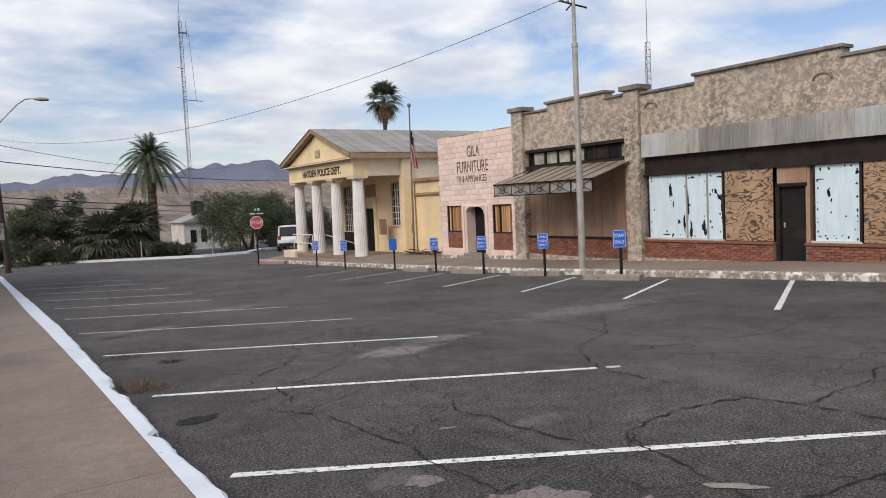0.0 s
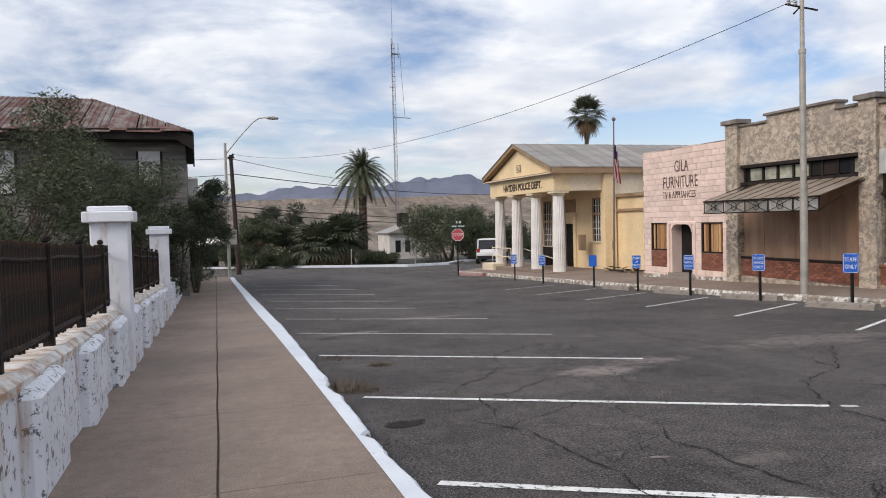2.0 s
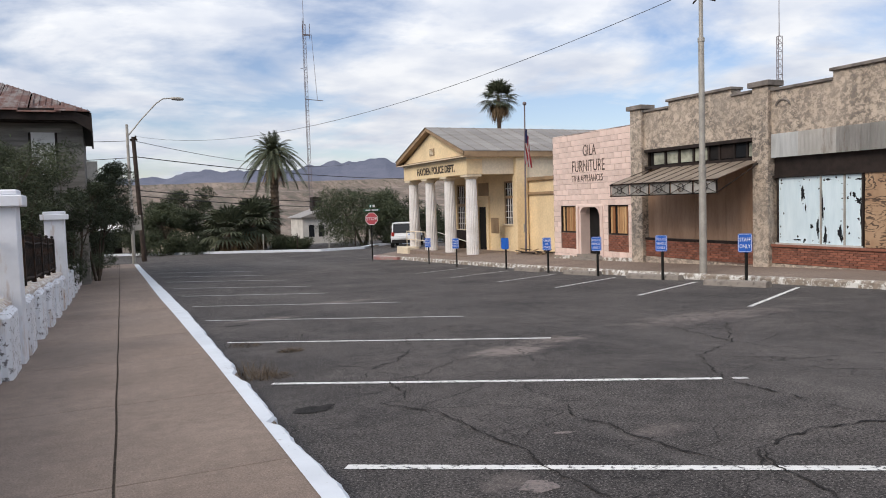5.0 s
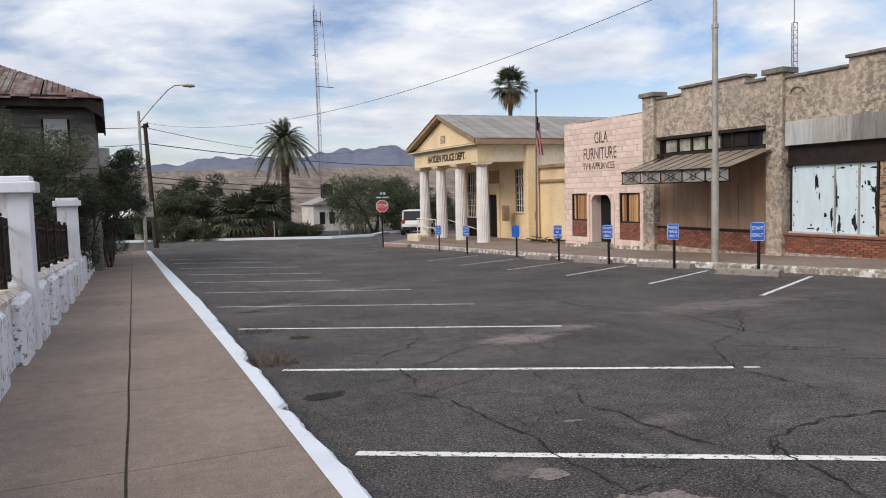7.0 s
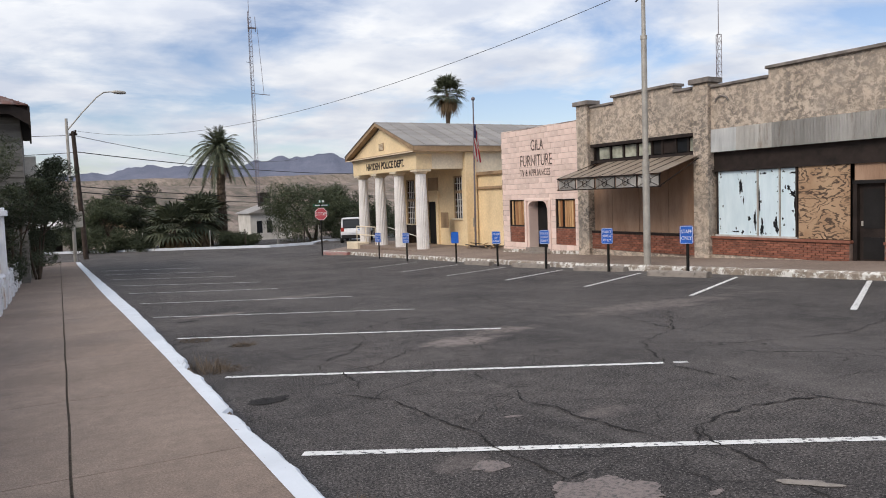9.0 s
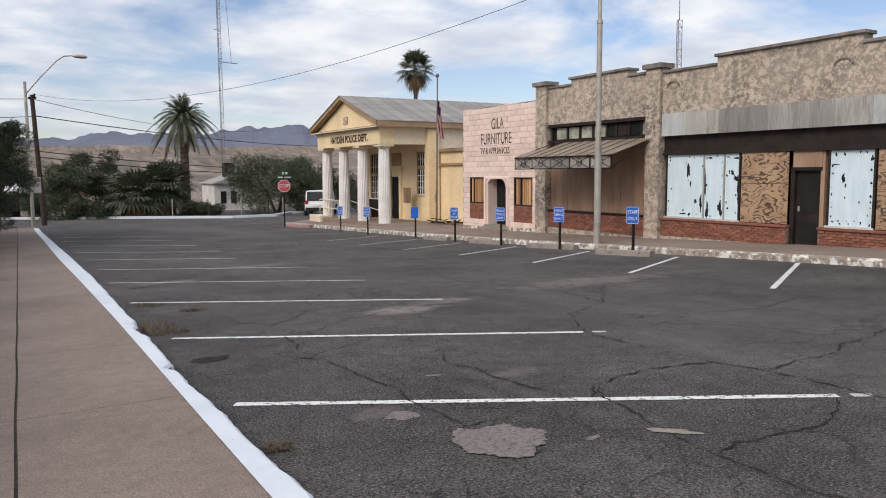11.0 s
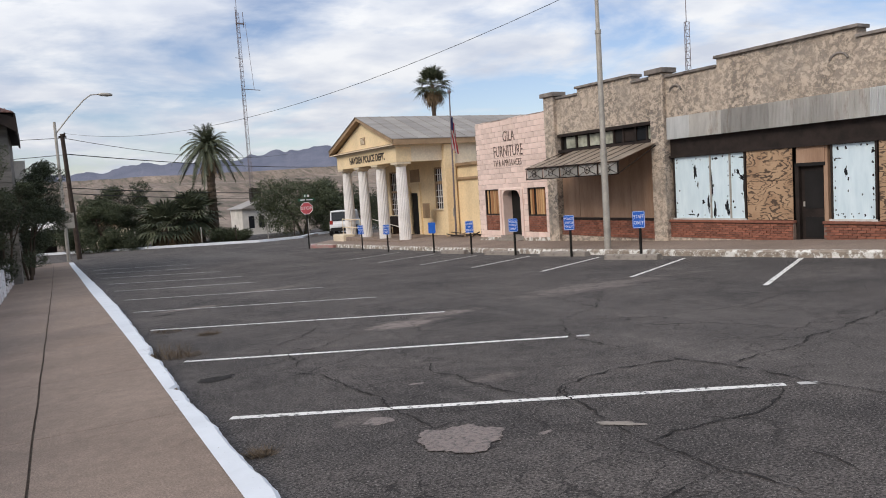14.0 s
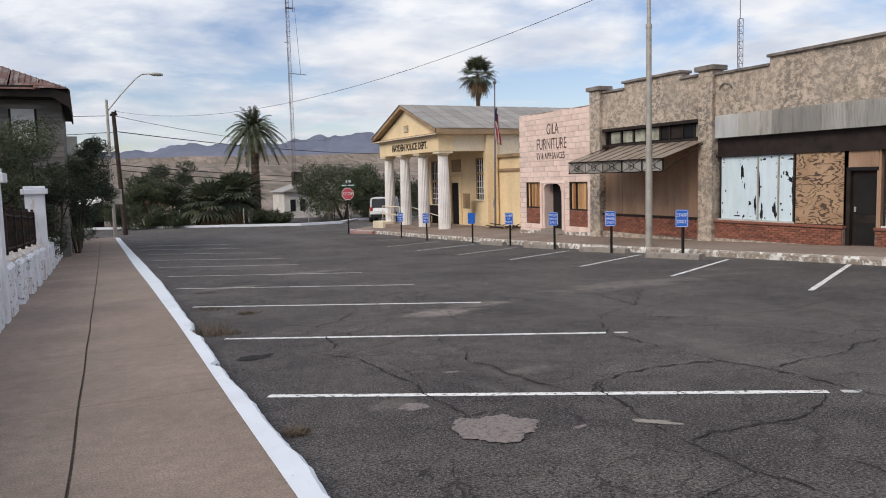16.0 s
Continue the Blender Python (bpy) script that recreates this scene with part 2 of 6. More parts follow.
k = Mat("gila_block", 0.9)
rnd = k.ramp(k.random(), 0, 1, (0.86, 0.86, 0.86), (1.05, 1.05, 1.05))
col = k.ramp(k.noise(1.6, 6, 0.6), 0.3, 0.7, (0.66, 0.505, 0.445), (0.79, 0.64, 0.57))
col = k.mix(1.0, col, rnd, "MULTIPLY")
chip = k.ramp(k.noise(3.5, 10, 0.8), 0.61, 0.65)
col = k.mix(chip, col, (0.76, 0.70, 0.63))
gap = k.ramp(k.noise(9, 8, 0.8, k.map((1, 0.8, 1.6))), 0.655, 0.68)
col = k.mix(gap, col, (0.22, 0.18, 0.155))
k.colour(col).bump(k.noise(45, 4, 0.7), 0.4, 0.006)
GILA = k.m
MORTAR = plain("mortar", (0.30, 0.24, 0.21), 0.95, 0, 0.25, 5, 0.4)
MORTAR_DARK = plain("brick_mortar", (0.23, 0.17, 0.14), 0.95, 0, 0.25, 5, 0.4)
k = Mat("red_brick", 0.85)
rnd = k.ramp(k.random(), 0, 1, (0.6, 0.62, 0.64), (1.15, 1.12, 1.1))
col = k.ramp(k.noise(14, 5, 0.65), 0.3, 0.7, (0.20, 0.078, 0.052), (0.31, 0.135, 0.092))
k.colour(k.mix(1.0, col, rnd, "MULTIPLY")).bump(k.noise(60, 4, 0.7), 0.4, 0.004)
BRICK = k.m
k = Mat("red_brick_joined", 0.85)
rnd = k.ramp(k.island(), 0, 1, (0.6, 0.62, 0.64), (1.15, 1.12, 1.1))
col = k.ramp(k.noise(14, 5, 0.65), 0.3, 0.7, (0.20, 0.078, 0.052), (0.31, 0.135, 0.092))
k.colour(k.mix(1.0, col, rnd, "MULTIPLY")).bump(k.noise(60, 4, 0.7), 0.4, 0.004)
BRICK_J = k.m

YELLOW = plain("yellow_plaster", (0.82, 0.655, 0.41), 0.85, 0, 0.07, 0.7, 0.25)
CREAM = plain("cream_plaster", (0.76, 0.66, 0.50), 0.85, 0, 0.07, 0.8, 0.25)
TRIM = plain("brown_trim", (0.36, 0.25, 0.15), 0.7, 0, 0.15, 2, 0.2)
COLUMN = plain("column_white", (0.80, 0.78, 0.76), 0.7, 0, 0.08, 1.2, 0.2)
k = Mat("roof_metal", 0.55, 0.25)
col = k.ramp(k.noise(0.8, 7, 0.65, k.map((0.5, 2.2, 2.2))), 0.3, 0.72, (0.235, 0.215, 0.195), (0.36, 0.34, 0.315))
col = k.mix(1.0, col, k.ramp(k.random(), 0, 1, (0.85, 0.85, 0.85), (1.08, 1.08, 1.08)), "MULTIPLY")
k.colour(col).bump(k.noise(12, 3), 0.15, 0.005)
ROOF = k.m
k = Mat("rusty_roof", 0.8, 0.1)
band = k.ramp(k.noise(1.1, 7, 0.7, k.map((1.4, 0.5, 0.5))), 0.45, 0.56)
rust = k.ramp(k.noise(1.6, 7, 0.7), 0.3, 0.7, (0.075, 0.035, 0.03), (0.16, 0.085, 0.07))
zinc = k.ramp(k.noise(2.2, 6, 0.7), 0.3, 0.7, (0.13, 0.105, 0.098), (0.27, 0.245, 0.23))
k.colour(k.mix(band, rust, zinc)).bump(k.noise(9, 4), 0.3, 0.01)
RUST_ROOF = k.m
k = Mat("galvanised", 0.5, 0.1)
col = k.ramp(k.noise(0.9, 6, 0.65, k.map((1, 3, 0.7))), 0.3, 0.7, (0.52, 0.51, 0.48), (0.80, 0.79, 0.76))
rs = k.ramp(k.noise(1.8, 8, 0.75, k.map((3, 3, 0.5))), 0.54, 0.68)
col = k.mix(k.math("MULTIPLY", rs, 0.6), col, (0.25, 0.15, 0.09))
col = k.mix(1.0, col, k.ramp(k.random(), 0, 1, (0.62, 0.62, 0.62), (1.1, 1.1, 1.1)), "MULTIPLY")
k.colour(col).bump(k.noise(30, 3), 0.1, 0.003)
ZINC = k.m
k = Mat("new_galvanised", 0.5, 0.1)
col = k.ramp(k.noise(1.2, 7, 0.7, k.map((1, 6, 0.6))), 0.3, 0.7, (0.62, 0.64, 0.64), (0.84, 0.86, 0.86))
k.colour(col).bump(k.noise(30, 3), 0.1, 0.003)
ZINC_NEW = k.m
k = Mat("awning_tin", 0.6, 0.3)
col = k.ramp(k.noise(1.1, 6, 0.65), 0.3, 0.7, (0.21, 0.165, 0.125), (0.34, 0.285, 0.225))
k.colour(col).bump(k.noise(20, 3), 0.2, 0.004)
AWNING = k.m

# plywood with dark water-stained grain
k = Mat("stained_plywood", 0.75)
rr = k.random()
warp = k.noise(1.1, 3, 0.5, k.map((1, 1, 1)))
w = k.n.new("ShaderNodeTexWave")
w.wave_type, w.rings_direction = "RINGS", "X"
w.inputs["Scale"].default_value, w.inputs["Distortion"].default_value, w.inputs["Detail"].default_value = 2.2, 9.0, 2.0
w.inputs["Detail Scale"].default_value = 0.7
k.l.new(k.map((1, 1.2, 2.2)), w.inputs["Vector"])
col = k.ramp(k.noise(2.0, 5), 0.3, 0.7, (0.30, 0.19, 0.115), (0.43, 0.30, 0.19))
blot = k.ramp(k.noise(2.0, 7, 0.7, k.map((1, 1, 2.2))), 0.38, 0.50)
ring = k.math("SINE", k.math("MULTIPLY", k.noise(1.0, 4.0, 0.55, k.map((1, 0.7, 1.9))), 95.0), 0.0)
grain = k.math("MULTIPLY", k.ramp(ring, 0.35, 0.62), blot)
k.colour(k.mix(k.math("MULTIPLY", grain, 0.9), col, (0.05, 0.035, 0.027))).bump(w.outputs["Fac"], 0.15, 0.004)
PLY = k.m
k = Mat("brown_board", 0.8)
col = k.ramp(k.noise(1.2, 6, 0.6, k.map((1, 2.2, 0.5))), 0.3, 0.7, (0.25, 0.155, 0.102), (0.38, 0.255, 0.175))
col = k.mix(k.math("MULTIPLY", k.ramp(k.noise(9, 5, 0.7, k.map((1, 5, 0.5))), 0.5, 0.75), 0.35), col, (0.08, 0.05, 0.035))
k.colour(col).bump(k.noise(30, 3, 0.6, k.map((1, 4, 0.3))), 0.2, 0.003)
BOARD = k.m
k = Mat("slat_wood", 0.7)
k.colour(k.mix(1.0, k.ramp(k.random(), 0, 1, (0.24, 0.085, 0.03), (0.62, 0.40, 0.2)), k.ramp(k.noise(5, 4, 0.6, k.map((8, 8, 0.6))), 0.3, 0.7, (0.7, 0.7, 0.7), (1.1, 1.1, 1.1)), "MULTIPLY"))
SLAT = k.m
# white window paint with pinholes, streaks and thin worn places
k = Mat("white_window_paint", 0.5)
col = k.ramp(k.noise(3, 5, 0.6, k.map((1, 2.5, 0.5))), 0.3, 0.7, (0.52, 0.645, 0.71), (0.64, 0.755, 0.81))
hole = k.ramp(k.noise(11, 6, 0.7, k.map((1, 1.3, 0.8))), 0.715, 0.73)
col = k.mix(hole, col, (0.02, 0.022, 0.025))
k.colour(col).bump(k.noise(30, 4), 0.15, 0.002)
FLAKE = k.m
GLASS = Mat("dark_glass", 0.08)
GLASS.colour((0.018, 0.02, 0.023))
GLASS = GLASS.m
# near-black: interior shade painted into openings, also dark door and frame pieces
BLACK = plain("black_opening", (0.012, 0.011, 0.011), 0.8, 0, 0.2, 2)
DARKWOOD = plain("dark_wood", (0.026, 0.018, 0.015), 0.75, 0, 0.3, 3, 0.4)
FROST = plain("grimy_pane", (0.40, 0.41, 0.33), 0.4, 0, 0.3, 3)
IRON = Mat("rusty_iron", 0.8, 0.3)
IRON.colour(IRON.mix(IRON.ramp(IRON.noise(4, 7, 0.7), 0.48, 0.70), (0.014, 0.011, 0.010), (0.075, 0.038, 0.022))).bump(IRON.noise(50, 4), 0.3, 0.003)
IRON = IRON.m
STEEL = plain("pole_steel", (0.42, 0.40, 0.36), 0.55, 0.3, 0.15, 2.5, 0.2)
LATTICE = plain("mast_steel", (0.20, 0.17, 0.18), 0.6, 0.3, 0.15, 1, 0.1)
POST = plain("sign_post_dark", (0.02, 0.02, 0.018), 0.6, 0.3, 0.2, 5)
BLUE = plain("sign_blue", (0.018, 0.115, 0.50), 0.4, 0, 0.08, 4, 0.02)
RED = plain("stop_red", (0.55, 0.10, 0.12), 0.4, 0, 0.08, 4, 0.02)
SIGNWHITE = plain("sign_white", (0.78, 0.79, 0.8), 0.45, 0, 0.05, 4, 0.02)
GREENSIGN = plain("street_sign_green", (0.03, 0.12, 0.07), 0.45, 0, 0.1, 4, 0.02)
LETTER = plain("letter_dark", (0.028, 0.02, 0.016), 0.7, 0, 0.3, 6)
k = Mat("faded_letter", 0.85)
k.colour(k.mix(k.ramp(k.noise(7, 7, 0.7), 0.52, 0.62), (0.075, 0.052, 0.045), (0.42, 0.32, 0.27)))
FADED = k.m
TIMBER = plain("pole_timber", (0.055, 0.04, 0.032), 0.9, 0, 0.3, 3, 0.5)
WIRE = plain("wire_black", (0.012, 0.012, 0.013), 0.6, 0, 0.1, 1)
k = Mat("grey_clapboard", 0.9)
col = k.ramp(k.noise(1.2, 6, 0.65, k.map((0.6, 0.6, 5))), 0.3, 0.7, (0.115, 0.108, 0.10), (0.27, 0.255, 0.235))
k.colour(k.mix(1.0, col, k.ramp(k.random(), 0, 1, (0.8, 0.8, 0.8), (1.12, 1.12, 1.12)), "MULTIPLY")).bump(k.noise(12, 4, 0.6, k.map((1, 1, 8))), 0.4, 0.008)
CLAP = k.m
BOARDED = paint_worn("boarded_window", (0.62, 0.62, 0.61), (0.18, 0.16, 0.15), 0.56, 0.68, 3.0)
WHITEWALL = plain("white_plaster", (0.60, 0.58, 0.54), 0.85, 0, 0.12, 1, 0.2)
BARK = plain("bark", (0.085, 0.065, 0.05), 0.95, 0, 0.3, 5, 0.7)
PALMBARK = plain("palm_bark", (0.12, 0.09, 0.065), 0.95, 0, 0.3, 6, 0.8)


def leaf(name, dark, lite):
    k = Mat(name, 0.65)
    k.colour(k.mix(1.0, k.ramp(k.island(), 0, 1, dark, lite), k.ramp(k.noise(0.6, 3), 0.3, 0.7, (0.7, 0.7, 0.7), (1.15, 1.15, 1.15)), "MULTIPLY"))
    return k.m


LEAF = leaf("mesquite_leaf", (0.030, 0.042, 0.021), (0.092, 0.108, 0.056))
LEAF_DARK = leaf("dark_leaf", (0.019, 0.027, 0.014), (0.060, 0.074, 0.037))
FROND = leaf("palm_frond", (0.036, 0.046, 0.026), (0.112, 0.125, 0.075))
DRYFROND = leaf("dry_frond", (0.13, 0.085, 0.045), (0.26, 0.18, 0.10))
ORANGE = leaf("date_stalks", (0.36, 0.19, 0.04), (0.50, 0.30, 0.08))
DRYGRASS = leaf("dry_weed", (0.06, 0.042, 0.028), (0.15, 0.11, 0.07))

k = Mat("desert_ground", 0.95)
flat = k.map((1, 1, 0))
col = k.ramp(k.noise(0.012, 8, 0.65, flat), 0.3, 0.7, (0.17, 0.128, 0.105), (0.29, 0.222, 0.18))
scrub = k.ramp(k.noise(0.07, 11, 0.85, k.map((0.8, 0.16, 0))), 0.44, 0.54)
col = k.mix(k.math("MULTIPLY", scrub, 0.75), col, (0.095, 0.082, 0.065))
gully = k.ramp(k.noise(0.012, 8, 0.75, k.map((2.2, 0.35, 0))), 0.5, 0.58)
col = k.mix(k.math("MULTIPLY", gully, 0.45), col, (0.36, 0.29, 0.24))
geo = k.n.new("ShaderNodeNewGeometry")
sx = k.n.new("ShaderNodeSeparateXYZ")
k.l.new(geo.outputs["Normal"], sx.inputs[0])
cliff = k.ramp(sx.outputs["Z"], 0.955, 0.99, (1, 1, 1), (0, 0, 0))
col = k.mix(k.math("MULTIPLY", cliff, 0.6), col, k.ramp(k.noise(0.05, 8, 0.75, k.map((1, 1, 0.1))), 0.38, 0.62, (0.11, 0.088, 0.072), (0.34, 0.275, 0.225)))
dots = k.ramp(k.noise(0.13, 8, 0.85, k.map((1.2, 0.22, 0))), 0.50, 0.57)
col = k.mix(k.math("MULTIPLY", dots, 0.8), col, (0.07, 0.068, 0.045))
k.colour(col).bump(k.noise(0.2, 8, 0.7, flat), 0.6, 0.8)
DESERT = k.m
# mountain rock tinted blue-grey: the haze of distance is in the base colour
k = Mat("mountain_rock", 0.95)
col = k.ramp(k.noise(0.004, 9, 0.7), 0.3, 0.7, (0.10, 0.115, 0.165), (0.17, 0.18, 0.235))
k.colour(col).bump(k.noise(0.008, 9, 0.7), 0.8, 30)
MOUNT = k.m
CARWHITE = plain("car_white", (0.78, 0.79, 0.8), 0.25, 0, 0.03, 1, 0.0)
RUBBER = plain("tyre", (0.02, 0.02, 0.02), 0.85, 0, 0.1, 5)
TAIL = plain("tail_light", (0.35, 0.03, 0.02), 0.3, 0, 0.1, 5)


# ---- building helpers ----
def thing(name, at, label, category, group="", kind=""):
    e = new(name)
    e.location = at
    e.empty_display_size = 0.2
    tagged(e, label, category, group, kind)
    return e


def root_of(ob):
    while ob.parent:
        ob = ob.parent
    return ob


def part(name, bm, material, parent=None, label="", local=False, smooth=False):
    """Links a bmesh as one mesh; its corners are given in the world unless local."""
    if parent is not None and not local:
        o = root_of(parent).location
        bmesh.ops.translate(bm, verts=bm.verts, vec=-o)
    me = bpy.data.meshes.new(name)
    bm.to_mesh(me)
    bm.free()
    me.materials.append(material)
    if smooth:
        for f in me.polygons:
            f.use_smooth = True
    ob = new(name, me)
    ob.parent = parent
    return tagged(ob, label)


def structure(name, bm, material, label, category, smooth=False):
    return tagged(part(name, bm, material, smooth=smooth), label, category, kind="structure")


def again(ob, at, name=None, turn=0.0):
    """Another piece on the same mesh, moved by at within its parent."""
    o = new(name or ob.name.split(".")[0], ob.data)
    o.parent = ob.parent
    o.location = at
    o.rotation_euler.z = turn
    return o


def box(bm, x0, x1, y0, y1, z0, z1, bevel=0.0):
    vs = [bm.verts.new((x, y, z)) for z in (z0, z1) for y in (y0, y1) for x in (x0, x1)]
    fs = [bm.faces.new([vs[i] for i in q]) for q in ((0, 2, 3, 1), (4, 5, 7, 6), (0, 1, 5, 4), (2, 6, 7, 3), (0, 4, 6, 2), (1, 3, 7, 5))]
    if bevel:
        es = list({e for f in fs for e in f.edges})
        bmesh.ops.bevel(bm, geom=es, offset=bevel, segments=1, affect="EDGES")
    return bm


def B(*a, **kw):
    return box(bmesh.new(), *a, **kw)


def tube(bm, a, b, ra, rb=None, n=10, cap=True):
    """A tapered round bar from a to b."""
    a, b = Vector(a), Vector(b)
    rb = ra if rb is None else rb
    q = (b - a).to_track_quat("Z", "Y")
    rings = []
    for p, r in ((a, ra), (b, rb)):
        rings.append([bm.verts.new(p + q @ Vector((r * math.cos(2 * math.pi * i / n), r * math.sin(2 * math.pi * i / n), 0))) for i in range(n)])
    for i in range(n):
        bm.faces.new((rings[0][i], rings[0][(i + 1) % n], rings[1][(i + 1) % n], rings[1][i]))
    if cap:
        bm.faces.new(rings[0][::-1])
        bm.faces.new(rings[1])
    return bm


def lathe(bm, centre, prof, n=20, flute=0.0):
    """Turned shape from (radius, height) pairs; flute: depth of the hollows."""
    cx, cy, cz = centre
    rings = []
    for r, z in prof:
        ring = []
        for i in range(n):
            rr = r - (flute if i % 2 else 0.0)
            a = 2 * math.pi * i / n
            ring.append(bm.verts.new((cx + rr * math.cos(a), cy + rr * math.sin(a), cz + z)))
        rings.append(ring)
    for p, q in zip(rings, rings[1:]):
        for i in range(n):
            bm.faces.new((p[i], p[(i + 1) % n], q[(i + 1) % n], q[i]))
    bm.faces.new(rings[0][::-1])
    bm.faces.new(rings[-1])
    return bm


def prism(bm, pts, axis, lo, hi):
    """Extrudes an outline of 2D points along an axis ('x', 'y' or 'z')."""
    def at(p, v):
        return {"x": (v, p[0], p[1]), "y": (p[0], v, p[1]), "z": (p[0], p[1], v)}[axis]
    a = [bm.verts.new(at(p, lo)) for p in pts]
    b = [bm.verts.new(at(p, hi)) for p in pts]
    n = len(pts)
    for i in range(n):
        bm.faces.new((a[i], a[(i + 1) % n], b[(i + 1) % n], b[i]))
    bm.faces.new(a[::-1])
    bm.faces.new(b)
    bmesh.ops.recalc_face_normals(bm, faces=bm.faces)
    return bm


def line_of(text, size, depth=0.004, bold=0.0):
    """Flat letters of the built-in font as a bmesh, centred, in the xz plane facing -y."""
    cu = bpy.data.curves.new("letters", "FONT")
    cu.body, cu.size, cu.extrude, cu.align_x, cu.align_y = text, size, depth, "CENTER", "CENTER"
    cu.resolution_u = 3
    cu.offset = bold * size
    ob = bpy.data.objects.new("letters", cu)
    me = bpy.data.meshes.new_from_object(ob)
    bpy.data.objects.remove(ob)
    bm = bmesh.new()
    bm.from_mesh(me)
    bmesh.ops.rotate(bm, verts=bm.verts, cent=(0, 0, 0), matrix=Matrix.Rotation(radians(90), 3, "X"))
    return bm


def letters(name, text, at, width, height, material, parent, facing=-90.0, local=False, bold=0.0):
    """Letters stretched to a width and height, turned about z, centred at a place."""
    bm = line_of(text, 1.0, 0.004, bold)
    xs = [v.co.x for v in bm.verts]
    zs = [v.co.z for v in bm.verts]
    sx, sz = width / (max(xs) - min(xs)), height / (max(zs) - min(zs))
    cx, cz = (max(xs) + min(xs)) / 2, (max(zs) + min(zs)) / 2
    for v in bm.verts:
        v.co = Vector(((v.co.x - cx) * sx, v.co.y, (v.co.z - cz) * sz))
    bmesh.ops.transform(bm, verts=bm.verts, matrix=Matrix.Translation(at) @ Matrix.Rotation(radians(facing), 4, "Z"))
    return part(name, bm, material, parent, local=local)


def road_z(y):
    """Height of the carriageway along the street."""
    if y < 17:
        return -0.042 * y
    if y < 27:
        u = y - 17
        return -0.714 - 0.042 * u + 0.00075 * u * u
    if y < 42:
        return -1.059 - 0.027 * (y - 27)
    return -1.464 - 0.015 * (y - 42)


def lerp(t, *pts):
    """Piecewise line through (t, v) pairs."""
    for (a, va), (b, vb) in zip(pts, pts[1:]):
        if t <= b or (b, vb) == pts[-1]:
            return va + (vb - va) * (t - a) / (b - a)


def kerb_edge(y):
    return lerp(y, (-30, 0.52), (4, 1.075), (5.3, 1.085), (8.5, 1.215), (15.5, 1.47), (22.5, 1.62), (45, 1.83))


def kerb_in(y):
    return lerp(y, (-30, 0.14), (4, 0.92), (9, 1.05), (16, 1.19), (30, 1.40), (45, 1.58))


def kerb_right(y):
    return 13.65 + 0.3 * max(0.0, min(1.0, (y - 14) / 10))


def joint_x(y):
    return -0.185 + 0.0222 * y


def wall_x(y):
    return -1.19 + 0.0125 * y


F = 16.24


def front_z(y):
    """Height of the pavement at the shop fronts."""
    return road_z(y) + 0.14 + max(0.0, y - 10) * 0.008


def sheet(us, vs, fn):
    """A grid surface over us x vs with places from fn(u, v)."""
    bm = bmesh.new()
    rows = [[bm.verts.new(fn(u, v)) for u in us] for v in vs]
    for a, b in zip(rows, rows[1:]):
        for i in range(len(us) - 1):
            bm.faces.new((a[i], a[i + 1], b[i + 1], b[i]))
    return bm


def steps(a, b, n):
    return [a + (b - a) * i / n for i in range(n + 1)]

# ---- ground, road, pavements ----
def terrain(x, y):
    """The land: slopes with the street, drops past the far kerb, then climbs to the mesas."""
    d = math.hypot(x, y)
    near = road_z(max(-40.0, min(y, 75.0))) - 0.25
    if y > 60:
        near -= 0.04 * min(y - 60, 60)
    t = max(0.0, (d - 190) / 1500)
    if y < 0:
        t *= 0.3
    rise = 40 * min(1.0, t) ** 0.8 if t > 0 else 0.0
    bumps = noise.noise(Vector((x * 0.006, y * 0.006, 0))) * 5.0 * min(1.0, t * 3)
    bumps += noise.noise(Vector((x * 0.02, y * 0.02, 4))) * 1.6 * min(1.0, t * 3)
    # low eroded bluffs in two steps
    for at, high, seed in ((430, 5.0, 11), (900, 10.0, 17)):
        edge = at + 70 * noise.noise(Vector((x * 0.008, y * 0.002, seed))) + 24 * noise.noise(Vector((x * 0.05, y * 0.004, seed)))
        rise += high * max(0.0, min(1.0, (d - edge) / 45)) * (1.0 if y > 0 else 0.0)
    return near + rise + bumps


rad = [0, 6, 12, 20, 30, 40, 50, 60, 70, 85, 110, 150, 200, 260, 310, *range(340, 540, 14), 560, 620, 700, 760, *range(790, 1030, 14), 1080, 1180, 1320, 1540, 1700, 2200, 4600]
bm = bmesh.new()
ring0 = None
NSEG = 360
for r in rad[1:]:
    ring = []
    for i in range(NSEG):
        a = 2 * math.pi * i / NSEG
        x, y = r * math.cos(a) + 6, r * math.sin(a) + 14
        ring.append(bm.verts.new((x, y, terrain(x, y) - (0.6 if r < 40 else 0.0))))
    if ring0 is None:
        bm.faces.new(ring)
    else:
        for i in range(NSEG):
            bm.faces.new((ring0[i], ring0[(i + 1) % NSEG], ring[(i + 1) % NSEG], ring[i]))
    ring0 = ring
structure("ground", bm, DESERT, "dry brown desert land rising to distant mesas", "ground", smooth=True)

bm = bmesh.new()
rows = []
for j in range(5):
    row = []
    for i in range(481):
        a = radians(35 + 95 * i / 480)
        d = 3300 + 260 * j
        s = (0.0, 0.55, 1.0, 0.6, 0.0)[j]
        az = math.tan(math.pi / 2 - a)
        h = 128 + 34 * noise.fractal(Vector((i * 0.045, j * 0.35, 2.2)), 0.7, 2.1, 6) + 26 * abs(noise.noise(Vector((i * 0.11, j * 0.4, 7))))
        h += 46 * max(0.0, min(1.0, (az - 0.16) / 0.22)) + 26
        row.append(bm.verts.new((d * math.cos(a), d * math.sin(a), 20 + h * s)))
    rows.append(row)
